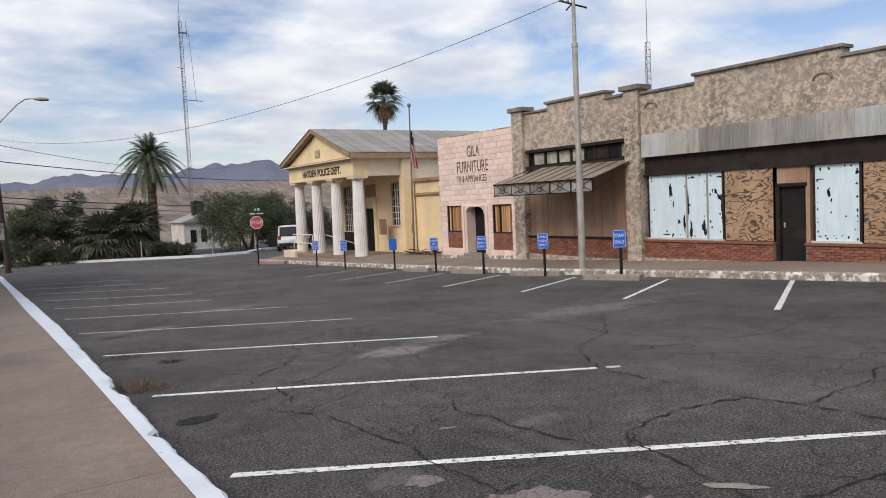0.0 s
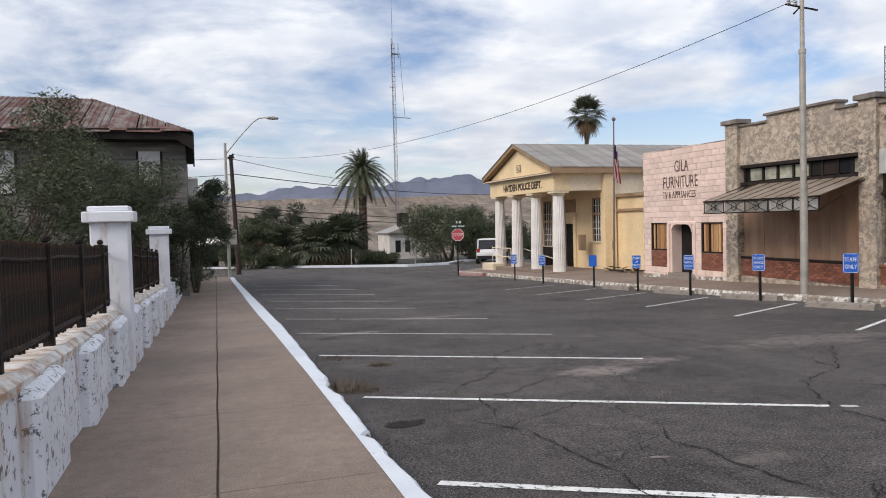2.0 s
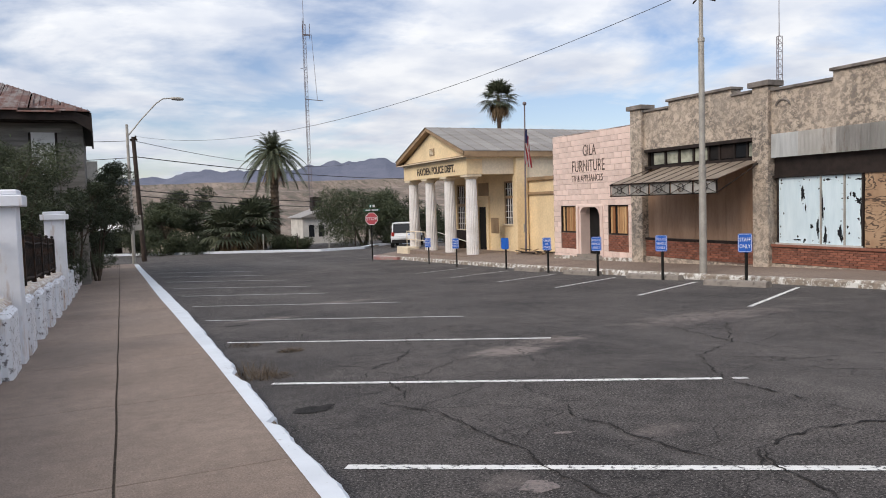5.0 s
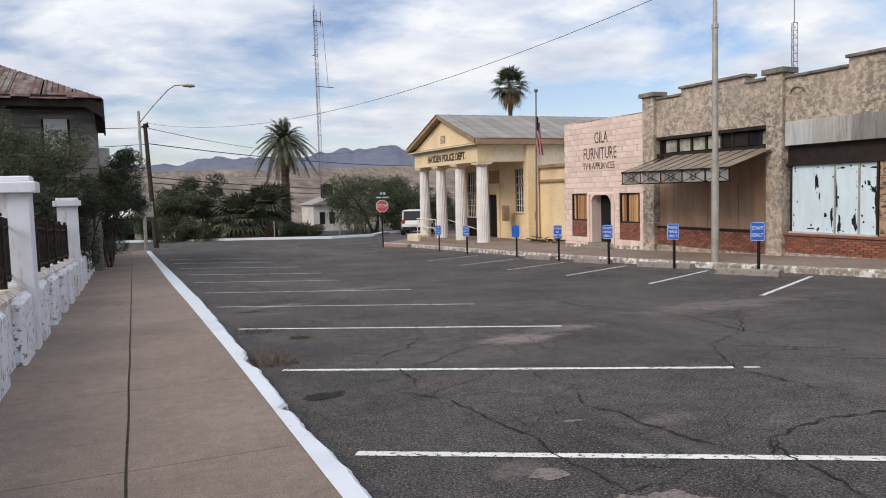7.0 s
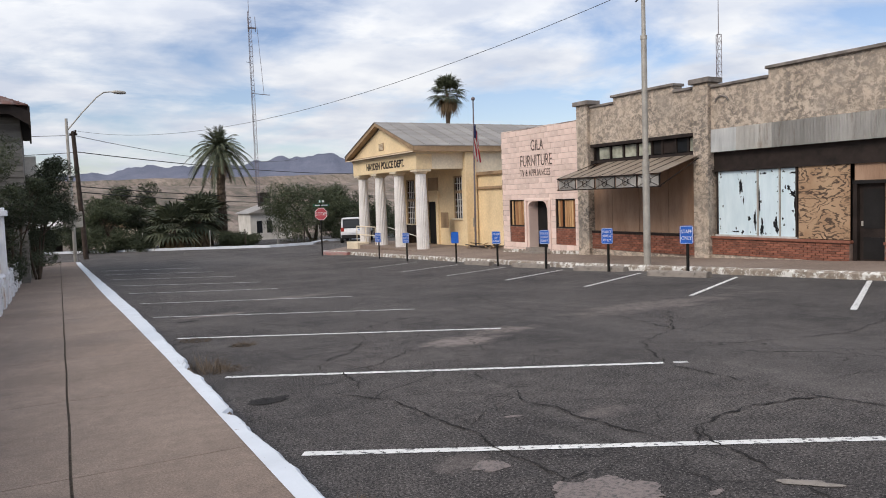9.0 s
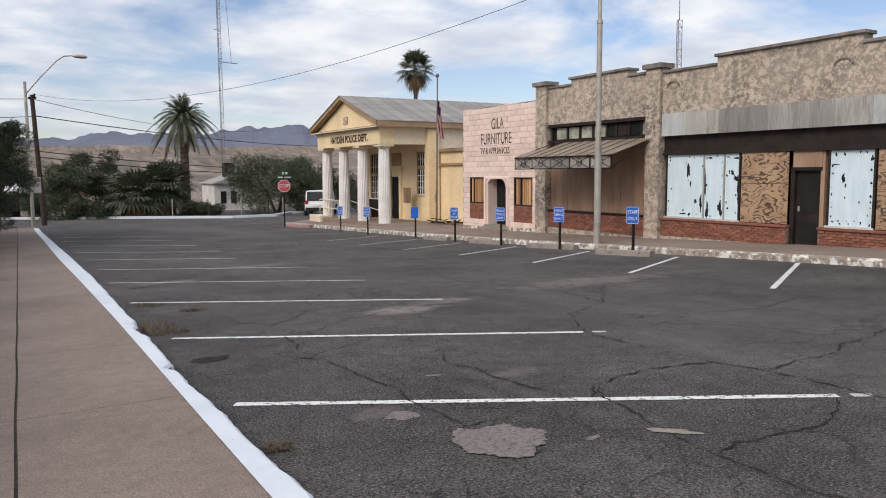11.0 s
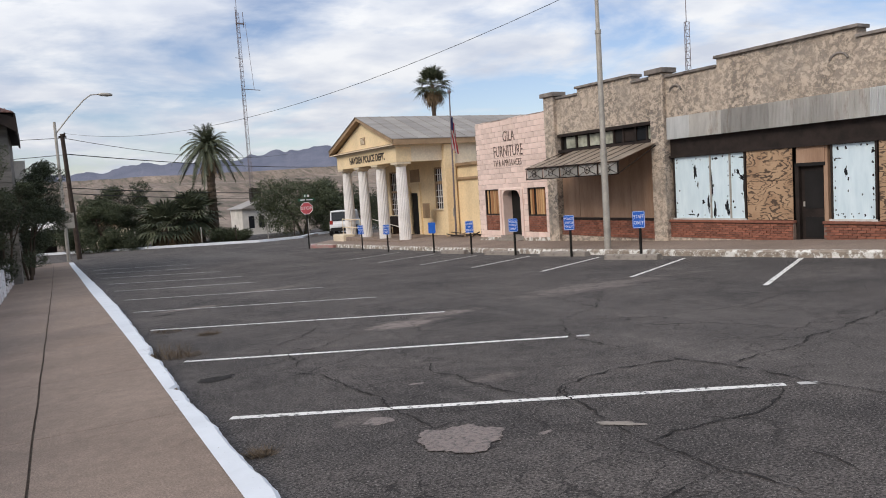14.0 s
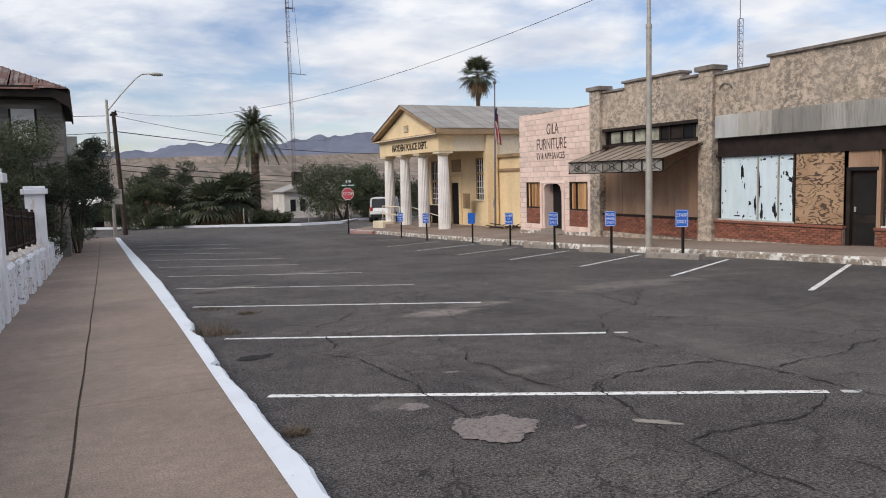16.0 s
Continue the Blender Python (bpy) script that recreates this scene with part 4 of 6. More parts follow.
for i in range(n):
    xa, xb = ex0 + (ex1 - ex0) * i / n, ex0 + (ex1 - ex0) * (i + 1) / n
    def ridge(x):
        s = max(0.0, (x - rx) / (ex1 - rx))
        return (x, ry + (ey0 - ry) * s, rz + (ez - rz) * s)
    sag = 0.10 * math.sin(i * 2.1)
    bm = bmesh.new()
    ta, tb = ridge(xa), ridge(xb)
    ps = [(xa + 0.02, ey0 - 0.1 * abs(sag), ez + sag * 0.6), (xb - 0.02, ey0, ez + 0.02 * (i % 3)), (xb - 0.02, tb[1], tb[2] + 0.004 * (i % 2)), (xa + 0.02, ta[1], ta[2])]
    if i == n - 1:
        ps = ps[:2] + ps[3:]
    lo = [bm.verts.new(p) for p in ps]
    hi = [bm.verts.new((p[0], p[1], p[2] + 0.03)) for p in ps]
    m = len(ps)
    for j in range(m):
        bm.faces.new((lo[j], lo[(j + 1) % m], hi[(j + 1) % m], hi[j]))
    bm.faces.new(hi)
    bm.faces.new(lo[::-1])
    bmesh.ops.recalc_face_normals(bm, faces=bm.faces)
    sheet_ = part("roof_sheet", bm, RUST_ROOF, house)
    for j in range(5):
        xc = xa + (xb - xa) * (j + 0.5) / 5
        tc_ = ridge(xc)
        part("rib", tube(bmesh.new(), (xc, ey0, ez + 0.05), (xc, tc_[1], tc_[2] + 0.035), 0.022, n=5, cap=False), RUST_ROOF, sheet_)
bm = bmesh.new()
v = [bm.verts.new(p) for p in ((ex1, ey0, ez), (ex1, ey1, ez), (rx, ry + 0.05, rz), (ex0, ey1, ez), (ex0, ry, rz))]
bm.faces.new((v[0], v[1], v[2]))
bm.faces.new((v[1], v[3], v[4], v[2]))
part("rear_roof", bm, RUST_ROOF, house)
part("fascia", prism(bmesh.new(), [(hy - 0.78, hz - 0.42), (40, hz - 0.12), (40, hz + 0.33), (hy - 0.78, hz + 0.30)], "x", -0.2, -0.13), DARKWOOD, house)
part("fascia", prism(bmesh.new(), [(-15.6, hz + 0.02), (-0.75, hz + 0.02), (-0.14, hz - 0.36), (-0.14, hz + 0.12), (-0.95, hz + 0.42), (-15.6, hz + 0.33)], "y", hy - 0.86, hy - 0.79), DARKWOOD, house)
# loose, curled sheets along the broken eave
for i in range(13):
    x = -8.0 + i * 0.56
    lift, ln = 0.16 * math.sin(i * 2.3), 0.66 + 0.1 * math.sin(i * 1.3)
    pts = [(hy - 1.0 + 0.05 * math.sin(i * 3.1), ez + 0.02 - 0.10 * abs(math.sin(i * 1.9))), (hy - 0.5, ez + 0.17), (hy - 0.5, ez + 0.19), (hy - 0.98 + 0.05 * math.sin(i * 3.1), ez + 0.05 - 0.10 * abs(math.sin(i * 1.9)))]
    part("loose_sheet", prism(bmesh.new(), [(p, q + lift * 0.5) for p, q in pts], "x", x, x + ln), RUST_ROOF, house)
part("side_bay", B(hx - 0.02, hx + 0.45, 38.4, 39.1, 3.0, 3.95), WHITEWALL, house)

# ---- the row of shops ----
DEEP = 26.0
BASEZ = -1.6


def bricks(parent, spans, material=BRICK, limit=150, bl=0.2, bh=0.062, g=0.012, x=F):
    """Running-bond bricks, proud of the mortar; spans of (y0, y1, z0, z1)."""
    proto, count = None, 0
    rest = bmesh.new()
    for (y0, y1, z0, z1) in spans:
        n = max(1, round((z1 - z0) / (bh + g)))
        hh = (z1 - z0) / n
        for r in range(n):
            y = y0 - (0.1 if r % 2 else 0.0)
            while y < y1 - 0.03:
                a, b = max(y, y0), min(y + bl, y1)
                if b - a > 0.05:
                    full = abs(b - a - bl) < 1e-6
                    dx = 0.004 * math.sin(count * 3.7 + r)
                    if full and count < limit:
                        if proto is None:
                            proto = part("brick", B(-0.012, 0.03, 0, bl, 0, hh - g), material, parent, local=True)
                            proto.location = Vector((x + dx, a, z0 + r * hh)) - root_of(parent).location
                        else:
                            again(proto, Vector((x + dx, a, z0 + r * hh)) - root_of(parent).location)
                        count += 1
                    else:
                        box(rest, x - 0.012 + dx, x + 0.03, a, b, z0 + r * hh, z0 + r * hh + hh - g)
                y += bl + g
    if len(rest.verts):
        ob = part("brickwork", rest, BRICK_J, parent)
        tagged(ob, kind="stuff")
    else:
        rest.free()


# shop with the awning and shop with the corrugated band share one wall line
shop1 = thing("awning_shop", (F, 17.5, -0.6), "derelict boarded shop with peeling tan stucco and a tin awning", "shop")
shop2 = thing("corner_shop", (F, 8, -0.4), "derelict shop with flaking white windows and corrugated metal band", "shop")


def pilaster(parent, y0, y1, zb, ztop, c0, c1):
    p = part("pilaster", B(F - 0.14, F + 0.3, y0, y1, zb, ztop, bevel=0.015), STUCCO, parent)
    part("capital", B(F - 0.22, F + 0.36, c0, c1, ztop, ztop + 0.14, bevel=0.01), CAP, p)
    return p


pilaster(shop1, 19.78, 20.34, -1.0, 4.38, 19.68, 20.44)
pilaster(shop1, 14.67, 15.2, -0.9, 4.36, 14.58, 15.29)

# shop 1: parapet in steps, transom, boards, brick base
p = part("upper_wall", B(F, F + 0.35, 15.2, 19.78, 3.05, 4.26), STUCCO, shop1)
part("raised_parapet", B(F + 0.002, F + 0.348, 16.05, 18.63, 4.26, 4.46), STUCCO, shop1)
part("coping", B(F - 0.06, F + 0.4, 18.63, 19.76, 4.262, 4.335, bevel=0.01), CAP, shop1)
part("coping", B(F - 0.06, F + 0.4, 15.22, 16.05, 4.262, 4.335, bevel=0.01), CAP, shop1)
part("coping", B(F - 0.07, F + 0.4, 16.0, 18.70, 4.462, 4.54, bevel=0.01), CAP, shop1)
# black panel behind the front, colour stands in for the unlit room
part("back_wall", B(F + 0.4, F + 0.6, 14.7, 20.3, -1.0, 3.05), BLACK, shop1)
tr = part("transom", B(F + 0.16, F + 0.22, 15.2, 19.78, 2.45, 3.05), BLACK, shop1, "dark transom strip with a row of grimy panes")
for i, (a, b, m) in enumerate([(18.98, 19.48, FROST), (18.36, 18.85, FROST), (17.72, 18.24, FROST), (17.1, 17.62, FROST), (16.65, 17.0, BLACK), (16.1, 16.6, DARKWOOD), (15.62, 16.05, GLASS), (15.22, 15.56, FROST)]):
    part("pane", B(F + 0.13, F + 0.155, a, b, 2.56, 2.93), m, tr)
for y in (19.70, 18.91, 18.3, 17.67, 17.05, 16.62, 16.07, 15.59, 15.24):
    part("mullion", B(F + 0.09, F + 0.16, y - 0.035, y + 0.035, 2.48, 3.03), DARKWOOD, tr)
part("head_beam", B(F - 0.02, F + 0.14, 15.2, 19.78, 2.965, 3.06), DARKWOOD, tr)
part("sill_beam", B(F - 0.01, F + 0.16, 15.2, 19.78, 2.42, 2.52), DARKWOOD, tr)
for a, b in ((15.24, 16.38), (16.40, 17.62), (17.64, 18.86), (18.88, 19.76)):
    part("board", B(F + 0.10, F + 0.125 + 0.003 * (a % 1), a, b, 0.20, 2.44), BOARD, shop1)
part("ledge", B(F - 0.03, F + 0.12, 15.2, 19.78, 0.13, 0.20, bevel=0.008), DARKWOOD, shop1)
b1 = part("base_wall", B(F + 0.012, F + 0.35, 15.2, 19.78, -1.0, 0.13), MORTAR_DARK, shop1)
part("plinth", prism(bmesh.new(), [(15.2, -0.9), (19.78, -0.9), (19.78, -0.40), (15.2, -0.46)], "x", F - 0.01, F + 0.012), STUCCO, shop1, "pale plinth")
bricks(shop1, [(15.2, 19.78, -0.40, 0.125)], limit=140)

# awning
aw = thing("awning", (F, 17.3, 2.4), "rusty sloping tin awning with a scrolled iron valance", "awning")
AX, AZ = 14.62, 1.93
n = 9
for i in range(n):
    ya, yb = 15.02 + 4.42 * i / n, 15.02 + 4.42 * (i + 1) / n
    if i < 8:
        bm = prism(bmesh.new(), [(AX, AZ), (F - 0.02, 2.42), (F - 0.02, 2.44), (AX, AZ + 0.018)], "y", ya + 0.006, yb - 0.006)
        part("sheet", bm, AWNING, aw)
    part("seam", tube(bmesh.new(), (AX, yb, AZ + 0.02), (F - 0.02, yb, 2.445), 0.012, n=6), IRON, aw)
bm = prism(bmesh.new(), [(AX, AZ), (F - 0.9, 2.16), (F - 0.9, 2.18), (AX, AZ + 0.018)], "y", 18.96, 19.44)
part("sheet", bm, AWNING, aw)
part("front_bar", B(AX - 0.02, AX + 0.02, 14.95, 19.5, AZ - 0.02, AZ + 0.02), IRON, aw)
part("front_bar", B(AX - 0.015, AX + 0.015, 14.95, 19.5, AZ - 0.37, AZ - 0.34), IRON, aw)
for i in range(5):
    ya, yb = 14.97 + 4.5 * i / 5, 14.97 + 4.5 * (i + 1) / 5
    bm = bmesh.new()
    m = 24
    prev = None
    for j in range(m + 1):
        y = ya + 0.02 + (yb - ya - 0.04) * j / m
        xx = AX + 0.03 + 0.008 * (j % 2)
        cur = [bm.verts.new((xx, y, AZ - 0.35)), bm.verts.new((xx, y, AZ - 0.02))]
        if prev:
            bm.faces.new((prev[0], cur[0], cur[1], prev[1]))
        prev = cur
    bmesh.ops.solidify(bm, geom=bm.faces[:], thickness=0.006)
    v = part("valance_panel", bm, ZINC, aw)
    part("bar", tube(bmesh.new(), (AX, ya, AZ - 0.36), (AX, ya, AZ), 0.014, n=6), IRON, v)
    ym = (ya + yb) / 2
    bm = bmesh.new()
    for (p, q) in (((ya, AZ), (yb, AZ - 0.35)), ((ya, AZ - 0.35), (yb, AZ))):
        tube(bm, (AX - 0.005, p[0], p[1]), (AX - 0.005, q[0], q[1]), 0.009, n=6)
    rr = 0.11
    for j in range(16):
        a0, a1 = 2 * math.pi * j / 16, 2 * math.pi * (j + 1) / 16
        tube(bm, (AX - 0.008, ym + rr * math.cos(a0), AZ - 0.175 + rr * math.sin(a0)), (AX - 0.008, ym + rr * math.cos(a1), AZ - 0.175 + rr * math.sin(a1)), 0.009, n=6, cap=False)
    part("scroll", bm, IRON, v)
for y in (15.0, 19.46):
    part("side_bar", tube(bmesh.new(), (AX, y, AZ - 0.35), (F, y, 2.40), 0.015, n=6), IRON, aw)
    part("side_bar", tube(bmesh.new(), (AX, y, AZ - 0.35), (AX, y, AZ), 0.015, n=6), IRON, aw)

# shop 2
part("upper_wall", B(F, F + 0.35, -6, 14.67, 2.95, 4.20), STUCCO, shop2)
part("raised_parapet", B(F + 0.002, F + 0.348, 8.98, 12.83, 4.20, 4.42), STUCCO, shop2)
part("coping", B(F - 0.06, F + 0.4, 12.83, 14.67, 4.202, 4.275, bevel=0.01), CAP, shop2)
part("coping", B(F - 0.06, F + 0.4, -6, 8.98, 4.202, 4.275, bevel=0.01), CAP, shop2)
part("coping", B(F - 0.07, F + 0.4, 8.92, 12.89, 4.422, 4.50, bevel=0.01), CAP, shop2)
for y in (14.3, 9.4):
    bm = bmesh.new()
    for j in range(7):
        a0, a1 = math.pi * (0.05 + 0.9 * j / 7), math.pi * (0.05 + 0.9 * (j + 1) / 7)
        tube(bm, (F - 0.01, y + 0.22 * math.cos(a0), 3.78 + 0.17 * math.sin(a0)), (F - 0.01, y + 0.22 * math.cos(a1), 3.78 + 0.17 * math.sin(a1)), 0.028, n=6)
    part("broken_moulding", bm, CAP, shop2)
y = 14.64
i = 0
while y > -5:
    wdt = (0.86, 0.62, 0.5, 0.62)[i % 4] if y > 8.9 else 1.9
    bm = bmesh.new()
    prev = None
    m = int(wdt / 0.019)
    for j in range(m + 1):
        yy = y - wdt * j / m
        xx = F - 0.05 - 0.016 * (j % 2) - 0.008 * (i % 2)
        cur = [bm.verts.new((xx - 0.01, yy, 2.455)), bm.verts.new((xx, yy, 3.075))]
        if prev:
            bm.faces.new((prev[0], cur[0], cur[1], prev[1]))
        prev = cur
    bmesh.ops.solidify(bm, geom=bm.faces[:], thickness=0.004)
    bmesh.ops.recalc_face_normals(bm, faces=bm.faces)
    part("corrugated_sheet", bm, ZINC_NEW if i == 0 or y < 8.9 else ZINC, shop2)
    y -= wdt - 0.01
    i += 1
part("soffit_beam", B(F + 0.10, F + 0.34, -6, 14.67, 1.98, 2.95), DARKWOOD, shop2, "dark stained recessed beam")
part("window_head", B(F + 0.02, F + 0.12, -6, 14.67, 1.93, 1.99), DARKWOOD, shop2)
# interior darkness is painted on this panel too
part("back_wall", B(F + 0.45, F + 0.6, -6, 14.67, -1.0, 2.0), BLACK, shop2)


def show_window(y0, y1, seams):
    w = part("show_window", B(F + 0.13, F + 0.15, y0 + 0.03, y1 - 0.03, 0.20, 1.93), BLACK, shop2, "shop window covered in flaking white paint")
    cuts = [y0 + 0.05] + list(seams) + [y1 - 0.05]
    for a, b in zip(cuts, cuts[1:]):
        part("pane", B(F + 0.105, F + 0.118, a + 0.02, b - 0.02, 0.21, 1.92), FLAKE, w)
        part("frame", B(F + 0.07, F + 0.135, b - 0.02, b + 0.02, 0.20, 1.93), STEEL if b < y1 - 0.1 else DARKWOOD, w)
    part("frame", B(F + 0.05, F + 0.135, y0, y0 + 0.05, 0.18, 1.93), DARKWOOD, w)
    part("frame", B(F + 0.04, F + 0.135, y0, y1, 0.165, 0.21), ZINC, w)
    return w


def chip(win, y, z, w, h, seed):
    """A ragged hole in the window paint where the dark glass shows."""
    bm = bmesh.new()
    n = 40
    ring = []
    for i in range(n):
        a = 2 * math.pi * i / n
        q = Vector((math.cos(a), math.sin(a), seed))
        r = 0.8 + 0.55 * noise.noise(q * 1.7) + 0.4 * noise.noise(q * 5.3)
        ring.append(bm.verts.new((F + 0.1025, y + w / 2 * r * math.cos(a), z + h / 2 * r * math.sin(a))))
    bm.faces.new(ring)
    bmesh.ops.recalc_face_normals(bm, faces=bm.faces)
    part("paint_chip", bm, GLASS, win)


def edge_chips(win, y0, y1, seed, count):
    """Small chips that gather along the borders of a pane."""
    rnd = random.Random(seed)
    for i in range(count):
        side = rnd.randrange(5)
        e = abs(rnd.gauss(0, 0.05))
        y, z = rnd.uniform(y0, y1), rnd.uniform(0.25, 1.88)
        if side == 0:
            y = y0 + e
        elif side == 1:
            y = y1 - e
        elif side == 2:
            z = 0.25 + e
        elif side == 3:
            z = 1.89 - e
        w = rnd.uniform(0.015, 0.06)
        chip(win, min(y1 - 0.04, max(y0 + 0.04, y)), min(1.87, max(0.26, z)), w, w * rnd.uniform(0.7, 1.8), seed + i * 1.7)


w1 = show_window(12.06, 14.60, (12.58, 13.24))
for y, z, w, h, sd in ((13.78, 1.50, 0.15, 0.42, 2), (13.70, 1.12, 0.05, 0.22, 5), (13.52, 0.66, 0.11, 0.13, 8), (13.34, 0.62, 0.10, 0.55, 9), (13.12, 0.42, 0.13, 0.42, 11), (12.72, 0.50, 0.13, 0.46, 14), (12.66, 0.36, 0.08, 0.22, 15), (12.33, 1.42, 0.11, 0.16, 18), (12.22, 1.28, 0.20, 0.16, 21), (12.14, 0.95, 0.10, 0.75, 24), (13.05, 1.82, 0.16, 0.06, 27), (12.2, 1.80, 0.22, 0.07, 30), (14.38, 0.98, 0.05, 0.07, 31), (13.95, 0.30, 0.3, 0.05, 33), (13.2, 1.1, 0.05, 0.8, 36)):
    chip(w1, y, z, w, h, sd)
for i, (a, b) in enumerate(((13.27, 14.52), (12.62, 13.2), (12.13, 12.55))):
    edge_chips(w1, a, b, 500 + i, 26 if i == 0 else 16)
w2 = show_window(8.60, 9.74, ())
for y, z, w, h, sd in ((9.36, 1.30, 0.09, 0.26, 41), (9.30, 1.12, 0.04, 0.14, 44), (9.55, 1.60, 0.2, 0.03, 47), (8.72, 1.72, 0.1, 0.1, 49)):
    chip(w2, y, z, w, h, sd)
edge_chips(w2, 8.68, 9.66, 520, 34)
show_window(4.9, 7.2, (6.0,))
for (a, b, z0, z1) in ((10.70, 12.03, 0.18, 1.15), (10.70, 12.03, 1.16, 1.93), (7.25, 8.56, 0.18, 1.25), (7.25, 8.56, 1.26, 1.95)):
    part("plywood_sheet", B(F + 0.06, F + 0.08, a, b, z0, z1), PLY, shop2, "weathered plywood with dark stains")
part("transom_board", B(F + 0.08, F + 0.10, 9.86, 10.60, 1.55, 1.95), BOARD, shop2)
dr = part("door", B(F + 0.20, F + 0.25, 9.90, 10.56, -0.5, 1.47, bevel=0.006), DARKWOOD, shop2, "dark stained wooden door")
part("door_frame", B(F + 0.10, F + 0.26, 10.56, 10.66, -0.5, 1.55), DARKWOOD, dr)
part("door_frame", B(F + 0.10, F + 0.26, 9.80, 9.90, -0.5, 1.93), BOARD, dr)
part("door_frame", B(F + 0.08, F + 0.26, 9.86, 10.66, 1.47, 1.55), BLACK, dr)
part("handle", B(F + 0.17, F + 0.20, 10.46, 10.50, 0.50, 0.62), STEEL, dr)
part("lower_panel", B(F + 0.192, F + 0.20, 9.98, 10.46, -0.25, 0.25), BLACK, dr)
part("upper_panel", B(F + 0.19, F + 0.20, 9.98, 10.46, 0.45, 1.35), BLACK, dr)
for (a, b) in ((10.66, 14.67), (3.0, 9.86)):
    part("base_wall", B(F + 0.012, F + 0.34, a, b, -1.0, 0.12), MORTAR_DARK, shop2)
    part("brick_sill", B(F - 0.05, F + 0.16, a - 0.02, b, 0.10, 0.165, bevel=0.008), BRICK, shop2)
part("plinth", prism(bmesh.new(), [(10.66, -0.9), (14.67, -0.9), (14.67, -0.35), (10.66, -0.33)], "x", F - 0.008, F + 0.012), STUCCO, shop2)
bricks(shop2, [(8.2, 9.84, -0.34, 0.09), (10.68, 14.66, -0.33, 0.09)], limit=150, bh=0.05)
bricks(shop2, [(3.0, 8.19, -0.34, 0.09)], limit=0, bh=0.05)
part("roof", B(F + 0.35, DEEP, -6, 20.3, 3.4, 3.6), CAP, shop2)
part("side_wall", B(F + 0.6, DEEP, -6.2, -6, -1, 4.2), STUCCO, shop2)

# furniture shop of pink painted block
gila = thing("furniture_shop", (F, 22.8, -0.75), "pink painted concrete block shop with faded sign lettering", "shop")
G0, G1, GT = 20.36, 25.25, 3.98
holes = [(23.76, 24.76, -0.37, 1.30), (22.14, 23.62, -1.0, 1.26), (20.66, 21.78, -0.38, 1.29)]
core = bmesh.new()
edges = sorted({G0, G1, *[h[0] for h in holes], *[h[1] for h in holes]})
for a, b in zip(edges, edges[1:]):
    hole = [h for h in holes if h[0] < (a + b) / 2 < h[1]]
    if hole:
        if hole[0][2] > -0.9:
            box(core, F + 0.006, F + 0.3, a, b, -1.2, hole[0][2])
        box(core, F + 0.006, F + 0.3, a, b, hole[0][3], GT - 0.02)
    else:
        box(core, F + 0.006, F + 0.3, a, b, -1.2, GT - 0.02)
gw = part("wall", core, MORTAR, gila)
proto = None
bh, bl = 0.203, 0.405
r = 0
z = -0.95
while z < GT - 0.05:
    y = G0 - (bl / 2 if r % 2 else 0.0)
    while y < G1 - 0.04:
        a, b = max(y, G0), min(y + bl, G1)
        z1 = min(z + bh, GT)
        segs = [(a, b)]
        for h0, h1, hz0_, hz1_ in holes:
            if z1 > hz0_ + 0.05 and z < hz1_ - 0.05:
                nxt = []
                for p, q in segs:
                    if q <= h0 or p >= h1:
                        nxt.append((p, q))
                    else:
                        if p < h0 - 0.03:
                            nxt.append((p, h0))
                        if q > h1 + 0.03:
                            nxt.append((h1, q))
                segs = nxt
        for p, q in segs:
            o = gila.location
            dx = 0.003 * math.sin(r * 5.1 + p * 7)
            if abs(q - p - bl) < 1e-6 and z1 - z > bh - 1e-6:
                if proto is None:
                    proto = part("block", B(-0.004, 0.03, 0.004, bl - 0.004, 0.004, bh - 0.004, bevel=0.003), GILA, gila, local=True)
                    proto.location = Vector((F + dx, p, z)) - o
                else:
                    again(proto, Vector((F + dx, p, z)) - o)
            else:
                part("block", B(F - 0.004 + dx, F + 0.03, p + 0.004, q - 0.004, z + 0.004, z1 - 0.004 - (0.05 * abs(math.sin(p * 9)) if z1 > GT - 0.02 else 0)), GILA, gila)
        y += bl
    z += bh
    r += 1
part("side_wall", B(F + 0.3, DEEP, G1 - 0.25, G1, -1.2, GT - 0.25), GILA, gila)
part("roof", B(F + 0.3, DEEP, G0, G1 - 0.25, 3.3, 3.5), CAP, gila)
# black panel in place of an unlit shop interior
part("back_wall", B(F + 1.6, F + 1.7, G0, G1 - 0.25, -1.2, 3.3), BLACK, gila)
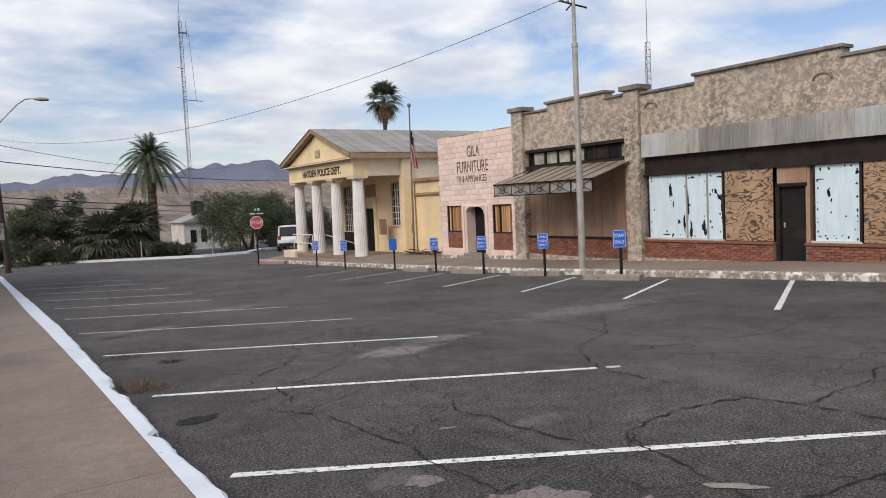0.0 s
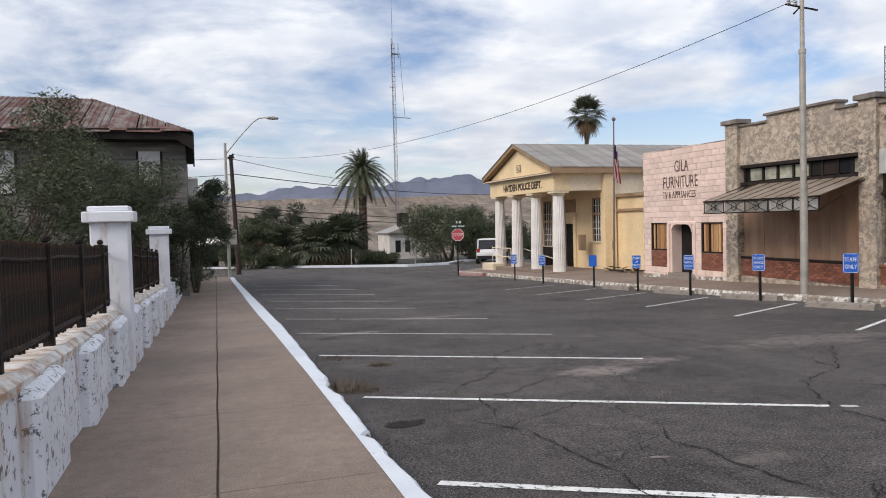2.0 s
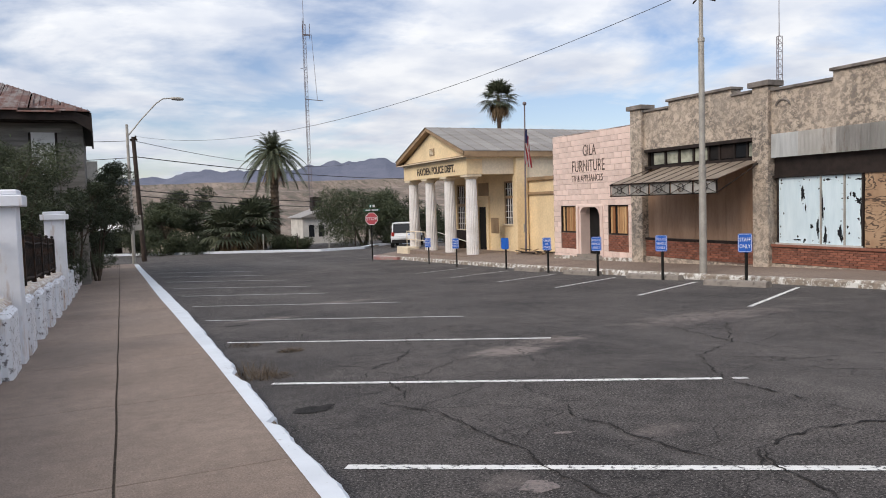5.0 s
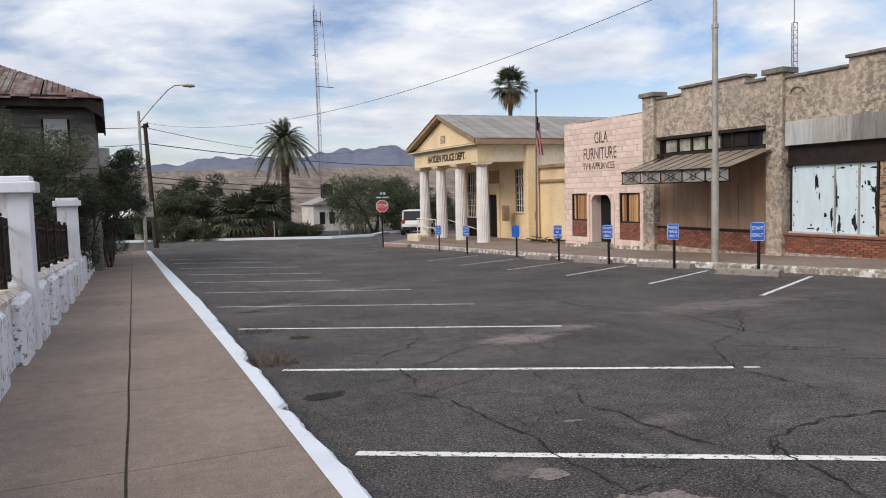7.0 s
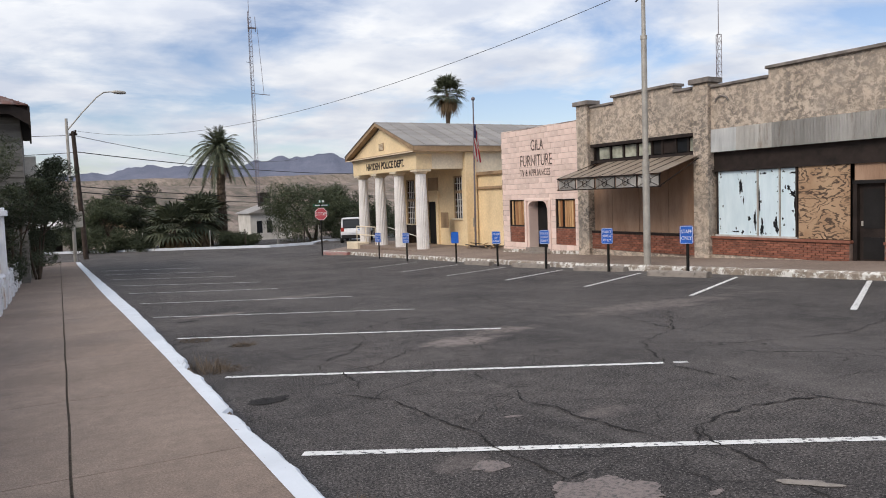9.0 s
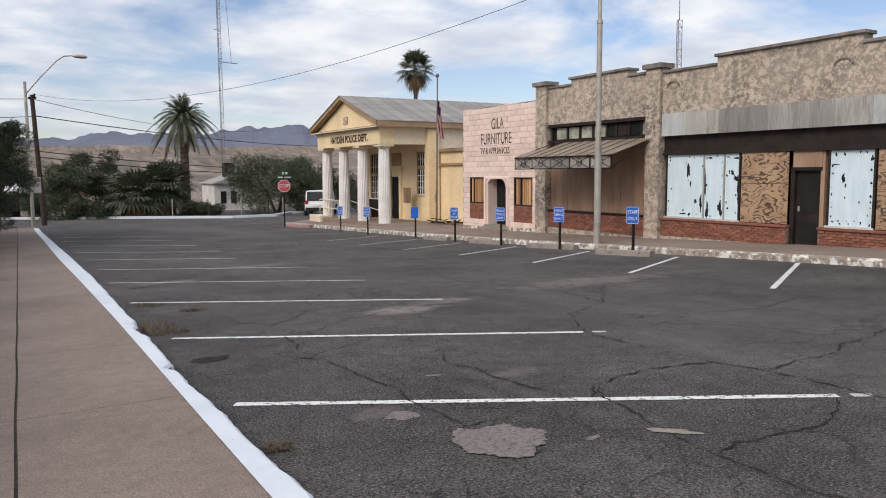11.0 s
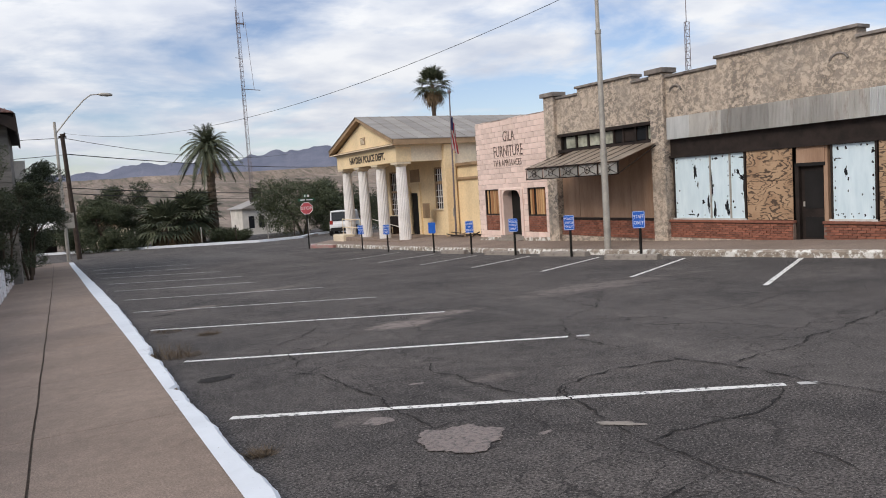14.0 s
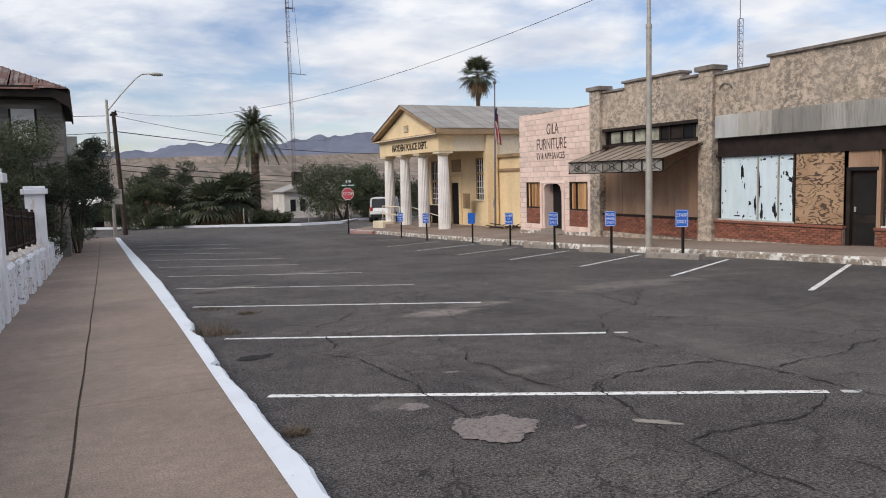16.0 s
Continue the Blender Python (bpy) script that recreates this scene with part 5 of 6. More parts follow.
for (a, b, z0, z1) in ((23.76, 24.76, 0.27, 1.30), (20.66, 21.78, 0.25, 1.29)):
    w = part("window", B(F + 0.10, F + 0.13, a + 0.005, b - 0.005, z0, z1 - 0.005), BLACK, gila, "window boarded with upright orange and pale slats")
    n = 8
    for i in range(n):
        ya = a + 0.06 + (b - a - 0.12) * i / n
        if (i + (1 if a < 22 else 0)) % 8 == 6:
            continue
        part("slat", B(F + 0.06, F + 0.085 + 0.005 * (i % 3), ya, ya + (b - a - 0.12) / n - 0.022, z0 + 0.05, z1 - 0.05), SLAT, w)
    part("frame", B(F + 0.02, F + 0.10, a, b, z1 - 0.05, z1 - 0.004), DARKWOOD, w)
    part("frame", B(F + 0.02, F + 0.10, a, b, z0, z0 + 0.05), DARKWOOD, w)
    part("frame", B(F + 0.02, F + 0.10, a + 0.004, a + 0.05, z0 + 0.05, z1 - 0.05), DARKWOOD, w)
    part("frame", B(F + 0.02, F + 0.10, b - 0.05, b - 0.004, z0 + 0.05, z1 - 0.05), DARKWOOD, w)
    part("apron", B(F + 0.03, F + 0.2, a, b, -0.38, z0), MORTAR_DARK, gila)
    bricks(gila, [(a, b, -0.37, z0 - 0.01)], limit=60, x=F + 0.02)
# recessed entrance with rounded corners
# near-black slab closes the recess: the shade inside is its colour
en = part("entrance", B(F + 0.42, F + 0.46, 22.14, 23.62, -1.0, 1.26), BLACK, gila, "recessed entrance with its shade painted black, rounded arch")
part("jamb", B(F + 0.01, F + 0.42, 22.14, 22.30, -1.0, 1.26), GILA, en)
part("jamb", B(F + 0.01, F + 0.42, 23.46, 23.62, -1.0, 1.26), GILA, en)
for s, yc in ((1, 22.30), (-1, 23.46)):
    pts = [(yc, 1.26), (yc, 0.96)] + [(yc + s * 0.28 * (1 - math.cos(t)), 0.96 + 0.26 * math.sin(t)) for t in steps(0.15, math.pi / 2, 6)] + [(yc + s * 0.28, 1.26)]
    part("corner", prism(bmesh.new(), pts, "x", F - 0.02, F + 0.25), GILA, en)
part("arch_trim", B(F - 0.03, F + 0.02, 22.05, 23.70, 1.22, 1.34, bevel=0.02), GILA, en)
part("jamb_trim", B(F - 0.04, F + 0.01, 23.58, 23.70, -0.8, 1.25), GILA, en)
part("jamb_trim", B(F - 0.04, F + 0.01, 22.06, 22.18, -0.8, 1.25), GILA, en)
part("inner_door", B(F + 0.38, F + 0.42, 22.32, 22.85, -0.52, 0.95), DARKWOOD, en)
part("step", B(F - 0.06, F + 0.42, 22.1, 23.66, -0.75, -0.52, bevel=0.01), STOP_CONC, en)
part("step", B(F - 0.3, F - 0.06, 22.1, 23.66, -0.80, -0.64, bevel=0.01), STOP_CONC, en)
part("foot", prism(bmesh.new(), [(20.36, -1.0), (22.1, -1.0), (22.1, -0.58), (20.36, -0.5)], "x", F - 0.05, F), KERB_OLD, gila)
part("foot", prism(bmesh.new(), [(23.7, -1.0), (25.25, -1.0), (25.25, -0.64), (23.7, -0.6)], "x", F - 0.05, F), KERB_OLD, gila)
for txt, yc, zc, wd, ht in (("GILA", 22.82, 3.30, 0.80, 0.40), ("FURNITURE", 22.92, 2.74, 2.0, 0.42), ("TV & APPLIANCES", 23.0, 2.29, 1.92, 0.25)):
    letters("lettering", txt, (F - 0.010, yc, zc), wd, ht, FADED, gila)

# ---- police building with portico ----
pd = thing("police_building", (18, 35, -1.0), "yellow plaster police building with white columned portico", "building")
EF, S0, S1 = 15.34, 31.06, 38.86
part("porch_floor", B(15.05, 18.0, 30.9, 39.3, -1.6, -0.90, bevel=0.02), WALK, pd)
part("porch_step", B(14.9, 15.6, 37.6, 39.2, -1.6, -0.78, bevel=0.02), CREAM, pd)
col = None
for cy in (31.45, 33.83, 36.2, 38.5):
    c = thing("portico_column", (15.74, cy, -0.90), "white fluted round column of a portico", "column", "portico columns")
    bm = bmesh.new()
    prof = [(0.30 - 0.055 * (t ** 1.6), 0.0 + 3.50 * t) for t in steps(0, 1, 8)]
    lathe(bm, (0, 0, 0), prof, 40, 0.022)
    part("shaft", bm, COLUMN, c, local=True)
    bm = bmesh.new()
    lathe(bm, (0, 0, 3.50), [(0.25, 0), (0.28, 0.02), (0.33, 0.10), (0.34, 0.11)], 24)
    cap = part("capital", bm, CREAM, c, local=True)
    part("abacus", B(-0.37, 0.37, -0.37, 0.37, 3.61, 3.72, bevel=0.01), CREAM, cap, local=True)
ent = part("entablature", B(EF, 16.15, S0, S1, 2.82, 3.52), YELLOW, pd)
part("side_beam", B(16.15, 17.9, S0, S0 + 0.75, 2.82, 3.52), CREAM, pd)
part("side_beam", B(16.15, 17.9, S1 - 0.75, S1, 2.82, 3.52), CREAM, pd)
part("porch_ceiling", B(16.15, 17.9, S0 + 0.75, S1 - 0.75, 3.2, 3.3), CREAM, pd)
part("fillet", B(EF - 0.05, 17.95, S0 - 0.05, S1 + 0.05, 3.52, 3.60), CREAM, pd)
part("fascia", B(EF - 0.3, 24, S0 - 0.38, S0 - 0.30, 3.60, 3.86), TRIM, pd)
part("fascia", B(EF - 0.3, 24, S1 + 0.30, S1 + 0.38, 3.60, 3.86), TRIM, pd)
part("soffit", B(EF - 0.28, 26, S0 - 0.30, S1 + 0.30, 3.602, 3.64), CREAM, pd)
mid, AP = (S0 + S1) / 2, 5.30
part("tympanum", prism(bmesh.new(), [(S0 - 0.2, 3.64), (S1 + 0.2, 3.64), (mid, AP - 0.18)], "x", EF + 0.02, EF + 0.3), YELLOW, pd)
part("base_moulding", B(EF - 0.12, EF + 0.02, S0 - 0.25, S1 + 0.25, 3.60, 3.70), TRIM, pd)
for s in (-1, 1):
    e = mid + s * ((S1 - S0) / 2 + 0.40)
    part("raking_cornice", prism(bmesh.new(), [(e, 3.66), (mid, AP - 0.14), (mid, AP + 0.03), (e, 3.86)], "x", EF - 0.30, EF + 0.02), TRIM, pd)
    n = 22
    for i in range(n):
        xa, xb = EF - 0.34 + 15 * i / n, EF - 0.34 + 15 * (i + 1) / n
        bm = prism(bmesh.new(), [(e, 3.862 + 0.004 * (i % 2)), (mid, AP + 0.034 + 0.004 * (i % 2)), (mid, AP + 0.06 + 0.004 * (i % 2)), (e, 3.888 + 0.004 * (i % 2))], "x", xa, xb)
        sh = part("roof_sheet", bm, ROOF, pd)
        if s < 0:
            part("seam", tube(bmesh.new(), (xb, e, 3.90), (xb, mid, AP + 0.07), 0.016, n=6), ROOF, sh)
part("vent", B(EF - 0.01, EF + 0.02, mid - 0.28, mid + 0.28, 3.93, 4.29), TRIM, pd)
for i in range(5):
    part("vent_slat", B(EF - 0.03, EF, mid - 0.24, mid + 0.24, 3.97 + 0.06 * i, 4.0 + 0.06 * i), CREAM, pd)
letters("lettering", "HAYDEN POLICE DEPT.", (EF - 0.012, 34.63, 3.18), 4.6, 0.37, LETTER, pd, bold=0.03)
# body of the building: walls round the openings
BF = 17.9
front = [(31.22, 32.25, 0.44, 2.5), (33.98, 34.95, -0.9, 1.28), (36.55, 37.6, 0.1, 2.5)]
bm = bmesh.new()
ed = sorted({30.95, 38.95, *[v for f in front for v in f[:2]]})
for a, b in zip(ed, ed[1:]):
    hole = [f for f in front if f[0] < (a + b) / 2 < f[1]]
    if hole:
        box(bm, BF, BF + 0.35, a, b, -1.6, hole[0][2])
        box(bm, BF, BF + 0.35, a, b, hole[0][3], 3.60)
    else:
        box(bm, BF, BF + 0.35, a, b, -1.6, 3.60)
part("front_wall", bm, YELLOW, pd)
part("side_wall", B(BF + 0.35, 30, 30.95, 31.25, -1.6, 3.60), CREAM, pd)
part("side_wall", B(BF + 0.35, 30, 38.65, 38.95, -1.6, 3.60), CREAM, pd)
part("corner_pilaster", B(BF - 0.10, BF + 0.5, 30.82, 31.20, -1.5, 3.58, bevel=0.01), YELLOW, pd)
# black panel behind the openings, painted as the dark inside
part("inner_wall", B(BF + 0.8, BF + 0.9, 31.3, 38.6, -1.5, 3.5), BLACK, pd)
for (a, b, z0, z1) in (front[0], front[2]):
    w = part("window", B(BF + 0.10, BF + 0.12, a, b, z0, z1), GLASS, pd, "tall multi-pane dark window")
    part("frame", B(BF + 0.04, BF + 0.20, a, a + 0.08, z0, z1), TRIM, w)
    part("frame", B(BF + 0.04, BF + 0.20, b - 0.08, b, z0, z1), TRIM, w)
    part("frame", B(BF + 0.04, BF + 0.20, a + 0.08, b - 0.08, z1 - 0.08, z1), TRIM, w)
    part("frame", B(BF + 0.04, BF + 0.20, a + 0.08, b - 0.08, z0 + 1.22, z0 + 1.36), TRIM, w)
    part("sill", B(BF - 0.08, BF + 0.20, a - 0.08, b + 0.08, z0 - 0.08, z0, bevel=0.01), CREAM, w)
    for i in (1, 2, 3):
        yy = a + 0.08 + (b - a - 0.16) * i / 4
        part("glazing_bar", B(BF + 0.06, BF + 0.10, yy - 0.016, yy + 0.016, z0, z1 - 0.08), COLUMN, w)
    for zz in (0.3, 0.6, 0.9, 1.7):
        part("glazing_bar", B(BF + 0.055, BF + 0.095, a + 0.08, b - 0.08, z0 + zz - 0.016, z0 + zz + 0.016), COLUMN, w)
# solid black slab fills the doorway, its colour acting as interior shade
d = part("doorway", B(BF + 0.05, BF + 0.34, 33.98, 34.95, -0.9, 1.28), BLACK, pd, "doorway filled by a black slab as interior shade, moulded surround")
part("surround", B(BF - 0.10, BF + 0.05, 33.72, 33.98, -0.9, 1.75, bevel=0.01), YELLOW, d)
part("surround", B(BF - 0.10, BF + 0.05, 34.95, 35.2, -0.9, 1.75, bevel=0.01), YELLOW, d)
part("lintel", B(BF - 0.14, BF + 0.05, 33.66, 35.26, 1.62, 1.80, bevel=0.01), YELLOW, d)
part("louvre", B(BF + 0.1, BF + 0.14, 33.98, 34.95, 1.28, 1.62), TRIM, d)
part("fanlight", B(BF - 0.02, BF, 33.8, 34.9, 1.85, 2.5), TRIM, d)
part("notice_board", B(BF - 0.55, BF - 0.50, 31.9, 32.6, 0.0, 0.75, bevel=0.01), TRIM, pd)
part("bench_seat", B(BF - 0.6, BF - 0.1, 36.2, 37.6, -0.50, -0.44), DARKWOOD, pd)
part("bench_back", B(BF - 0.14, BF - 0.08, 36.2, 37.6, -0.44, 0.05), DARKWOOD, pd)
for dy in (36.25, 37.5):
    part("bench_leg", B(BF - 0.58, BF - 0.1, dy, dy + 0.06, -0.9, -0.5), IRON, pd)
# handrail between the far columns
rl = thing("handrail", (15.6, 37.4, -0.9), "cream painted metal handrail of the porch", "handrail")
for zz in (0.0, 0.5):
    part("rail", tube(bmesh.new(), (15.45, 36.4, -0.4 + zz * 0.9), (15.45, 39.0, -0.4 + zz * 0.9), 0.025, n=8), CREAM, rl)
for yy in (36.4, 37.7, 39.0):
    part("post", tube(bmesh.new(), (15.45, yy, -0.9), (15.45, yy, 0.05), 0.022, n=8), CREAM, rl)
part("ramp_rail", tube(bmesh.new(), (15.9, 36.3, 0.1), (17.2, 34.9, -0.5), 0.022, n=8), COLUMN, rl)
part("post", tube(bmesh.new(), (17.2, 34.9, -0.9), (17.2, 34.9, -0.5), 0.022, n=8), COLUMN, rl)

# low wing between the two buildings
wing = thing("side_wing", (18.5, 28, -1.0), "low yellow plaster wing with brown cornice bands", "building")
wh = [(26.3, 27.25, -0.25, 0.95)]
bm = bmesh.new()
box(bm, 18.5, 18.8, 25.3, 26.3, -1.5, 2.6)
box(bm, 18.5, 18.8, 27.25, 30.95, -1.5, 2.6)
box(bm, 18.5, 18.8, 26.3, 27.25, -1.5, -0.25)
box(bm, 18.5, 18.8, 26.3, 27.25, 0.95, 2.6)
part("wall", bm, YELLOW, wing)
part("cornice", B(18.36, 18.8, 25.3, 30.95, 2.46, 2.62, bevel=0.015), TRIM, wing)
part("cornice", B(18.40, 18.5, 25.3, 30.95, 1.80, 1.93, bevel=0.015), TRIM, wing)
part("roof", B(18.8, 28, 25.3, 30.95, 2.3, 2.45), CAP, wing)
w = part("window", B(18.66, 18.70, 26.3, 27.25, -0.25, 0.95), GLASS, wing)
for yy in (26.34, 26.62, 26.93, 27.21):
    part("glazing_bar", B(18.6, 18.66, yy - 0.025, yy + 0.025, -0.25, 0.95), COLUMN, w)
for zz in (-0.22, 0.15, 0.55, 0.92):
    part("glazing_bar", B(18.6, 18.655, 26.3, 27.25, zz - 0.02, zz + 0.02), COLUMN, w)

# ---- poles, signs, wires ----
def flag_pole():
    bx, by, bz = 17.45, 29.5, front_z(29.5) - 0.05
    t = thing("flag_pole", (bx, by, bz), "thin bare flag pole with a ball top", "flagpole")
    part("pole", tube(bmesh.new(), (bx, by, bz), (bx + 0.1, by, 5.8), 0.05, 0.03, 10), LATTICE, t)
    bm = bmesh.new()
    bmesh.ops.create_uvsphere(bm, u_segments=12, v_segments=8, radius=0.09, matrix=Matrix.Translation((bx + 0.1, by, 5.88)))
    part("ball", bm, LATTICE, t, smooth=True)
    part("cleat", B(bx - 0.08, bx - 0.04, by - 0.02, by + 0.02, 0.1, 0.5), STEEL, t)
    fl = thing("flag", (bx + 0.1, by, 4.7), "hanging striped red, white and blue flag", "flag")
    reds = plain("flag_red", (0.45, 0.06, 0.07), 0.8, 0, 0.15, 4)
    whites = plain("flag_white", (0.62, 0.6, 0.58), 0.8, 0, 0.1, 4)
    blues = plain("flag_blue", (0.03, 0.04, 0.13), 0.8, 0, 0.15, 4)
    # limp cloth: slanting folds that hang beside the pole
    def cloth(u, v):
        w = 0.05 + 0.36 * (0.35 + 0.65 * min(1, v * 1.4))
        return (bx + 0.10 + 0.07 * math.sin(u * 9 + v * 5), by - 0.03 - w * u + 0.02 * math.sin(v * 8), 4.75 - 1.55 * v - 0.22 * u)
    for i in range(9):
        u0, u1 = i / 9, (i + 1) / 9
        bm = sheet(steps(u0, u1, 3), steps(0.36 if i < 6 else 0.1, 1, 14), cloth)
        bmesh.ops.solidify(bm, geom=bm.faces[:], thickness=0.006)
        part("stripe", bm, reds if i % 2 == 0 else whites, fl)
    bm = sheet(steps(0, 6 / 9, 8), steps(0, 0.36, 6), cloth)
    bmesh.ops.solidify(bm, geom=bm.faces[:], thickness=0.006)
    part("canton", bm, blues, fl)


flag_pole()

sp = thing("steel_pole", (14.01, 14.85, -0.55), "tall grey jointed steel utility pole at the kerb", "pole")
part("lower_tube", tube(bmesh.new(), (14.01, 14.85, -0.7), (14.01, 14.85, 2.2), 0.095, 0.09, 16), STEEL, sp)
part("middle_tube", tube(bmesh.new(), (14.01, 14.85, 2.2), (14.01, 14.85, 5.45), 0.075, 0.072, 16), STEEL, sp)
part("upper_tube", tube(bmesh.new(), (14.01, 14.85, 5.45), (14.01, 14.85, 6.75), 0.055, 0.05, 16), STEEL, sp)
for z in (2.2, 5.45):
    part("collar", tube(bmesh.new(), (14.01, 14.85, z - 0.05), (14.01, 14.85, z + 0.05), 0.10 if z < 3 else 0.085, n=16), STEEL, sp)
part("bracket", tube(bmesh.new(), (13.7, 15.05, 6.62), (14.35, 14.7, 6.42), 0.025, n=8), IRON, sp)
part("bracket", tube(bmesh.new(), (13.8, 14.9, 6.35), (14.05, 14.85, 6.6), 0.02, n=8), IRON, sp)
for i in range(3):
    bm = bmesh.new()
    lathe(bm, (13.75 + 0.14 * i, 15.0 - 0.07 * i, 6.6 - 0.04 * i), [(0.03, 0), (0.05, 0.03), (0.03, 0.06), (0.05, 0.09), (0.02, 0.13)], 8)
    part("insulator", bm, STEEL, sp)


def bay_sign(x, y, lines, label, blank=False):
    z = road_z(y) + 0.12
    t = thing("bay_sign", (x, y, z), label, "sign", "parking bay signs")
    part("post", B(-0.025, 0.025, -0.025, 0.025, -0.15, 0.78), POST, t, local=True)
    h = 0.42
    w = 0.30
    bm = bmesh.new()
    pts = []
    for sx, sz in ((1, 1), (-1, 1), (-1, -1), (1, -1)):
        for a in steps(0, 90, 3):
            ang = radians(a + {(1, 1): 0, (-1, 1): 90, (-1, -1): 180, (1, -1): 270}[(sx, sz)])
            pts.append((sx * (w / 2 - 0.04) + 0.04 * math.cos(ang), sz * (h / 2 - 0.04) + 0.04 * math.sin(ang)))
    prism(bm, pts, "y", -0.006, 0.0)
    plate = part("plate", bm, BLUE, t, local=True)
    plate.location = (-0.035, 0, 0.84)
    plate.rotation_euler.z = radians(-52)
    for i, txt in enumerate(lines):
        n = len(lines)
        bm = line_of(txt, 1.0, 0.001)
        xs = [v.co.x for v in bm.verts]
        zs = [v.co.z for v in bm.verts]
        wd = min(0.23, 0.052 * len(txt) * (1.0 if n > 2 else 1.1))
        ht = 0.085 if n == 2 else 0.065
        for v in bm.verts:
            v.co = Vector((v.co.x * wd / (max(xs) - min(xs)), v.co.y - 0.009, (v.co.z - (max(zs) + min(zs)) / 2) * ht / (max(zs) - min(zs)) + (0.075 - 0.15 * i if n == 2 else 0.11 - 0.11 * i)))
        part("lettering", bm, SIGNWHITE, plate, local=True)
    if not blank:
        for s in (-1, 1):
            part("border", B(-0.13, 0.13, -0.0085, -0.006, s * 0.195 - 0.004, s * 0.195 + 0.004), SIGNWHITE, plate, local=True)
            part("border", B(s * 0.135 - 0.004, s * 0.135 + 0.004, -0.0085, -0.006, -0.18, 0.18), SIGNWHITE, plate, local=True)
    return t


POL = ["POLICE", "VEHICLE", "ONLY"]
bay_sign(12.98, 12.45, ["STAFF", "ONLY"], "blue staff only sign on a dark post")
for x, y in ((13.2, 15.45), (13.3, 18.4)):
    bay_sign(x, y, POL, "blue police vehicle only sign on a dark post")
bay_sign(13.35, 21.2, ["CHIEF", "OF", "POLICE"], "blue chief of police sign on a dark post")
bay_sign(13.5, 24.3, [], "plain blue sign turned away on a dark post", True)
for x, y in ((13.1, 27.7), (13.25, 30.9)):
    bay_sign(x, y, POL, "small blue police vehicle sign on a dark post")

for (x0, y0, x1, y1) in ((12.72, 13.4, 12.9, 11.75), (13.25, 16.9, 13.4, 15.0), (13.35, 20.2, 13.42, 18.5), (13.4, 23.4, 13.42, 21.7)):
    ym = (y0 + y1) / 2
    t = thing("wheel_stop", ((x0 + x1) / 2, ym, road_z(ym)), "low weathered concrete wheel stop", "wheel stop", "wheel stops")
    d = math.hypot(x1 - x0, y1 - y0) / 2
    bm = prism(bmesh.new(), [(-0.12, -0.03), (0.12, -0.03), (0.09, 0.11), (0.06, 0.13), (-0.06, 0.13), (-0.09, 0.11)], "y", -d, d)
    body = part("block", bm, STOP_CONC, t, local=True)
    body.rotation_euler = (math.atan(-0.042), 0, math.atan2(x1 - x0, y0 - y1))

st = thing("stop_sign", (13.05, 38.0, road_z(38)), "red octagonal stop sign with street name plates", "sign")
part("post", B(13.02, 13.08, 37.97, 38.03, road_z(38) - 0.1, 1.35), POST, st)
bm = bmesh.new()
oc = [(0.35 * math.cos(radians(22.5 + 45 * i)), 0.35 * math.sin(radians(22.5 + 45 * i))) for i in range(8)]
prism(bm, oc, "y", -0.005, 0)
plate = part("plate", bm, RED, st, local=True)
plate.location = Vector((13.05, 37.94, 0.83)) - st.location
plate.rotation_euler.z = radians(-12)
bm = line_of("STOP", 0.24, 0.002)
bmesh.ops.translate(bm, verts=bm.verts, vec=(0, -0.008, 0))
part("lettering", bm, SIGNWHITE, plate, local=True)
for i in range(8):
    a, b = Vector((oc[i][0], -0.007, oc[i][1])) * 0.95, Vector((oc[(i + 1) % 8][0], -0.007, oc[(i + 1) % 8][1])) * 0.95
    part("border", tube(bmesh.new(), a, b, 0.012, n=4), SIGNWHITE, plate, local=True)
bl = part("street_plate", B(12.65, 13.55, 37.99, 38.01, 1.22, 1.36), GREENSIGN, st)
part("bar", B(12.75, 13.45, 37.985, 37.99, 1.26, 1.32), SIGNWHITE, bl)
bl = part("street_plate", B(13.04, 13.06, 37.75, 38.25, 1.42, 1.58), GREENSIGN, st)
part("bar", B(12.98, 13.25, 37.93, 37.95, 1.44, 1.56), SIGNWHITE, bl)

# street lamp at the corner
lx, ly, lz = 1.66, 47.6, road_z(47.6)
lm = thing("street_lamp", (lx, ly, lz), "grey steel street lamp with a curved arm", "street lamp")
part("pole", tube(bmesh.new(), (lx, ly, lz - 0.1), (lx, ly, 6.65), 0.10, 0.075, 12), STEEL, lm)
arm = [(lx, ly, 5.95), (2.5, 47.6, 7.0), (3.32, 47.6, 7.9), (3.7, 47.6, 8.18), (4.2, 47.6, 8.24)]
bm = bmesh.new()
for p, q in zip(arm, arm[1:]):
    tube(bm, p, q, 0.035, n=8)
part("arm", bm, STEEL, lm)
bm = bmesh.new()
lathe(bm, (0, 0, 0), [(0.05, 0), (0.13, 0.18), (0.15, 0.5), (0.10, 0.75), (0.02, 0.8)], 12)
bmesh.ops.transform(bm, verts=bm.verts, matrix=Matrix.Translation((4.1, ly, 8.22)) @ Matrix.Rotation(radians(92), 4, "Y") @ Matrix.Diagonal((0.75, 1, 1, 1)))
part("head", bm, STEEL, lm, smooth=True)
part("sign_plate", B(lx - 0.36, lx - 0.12, ly - 0.12, ly - 0.10, 0.45, 1.35), STEEL, lm)
part("sign_plate", B(lx + 0.1, lx + 0.50, ly - 0.12, ly - 0.10, 0.5, 1.4), STEEL, lm)

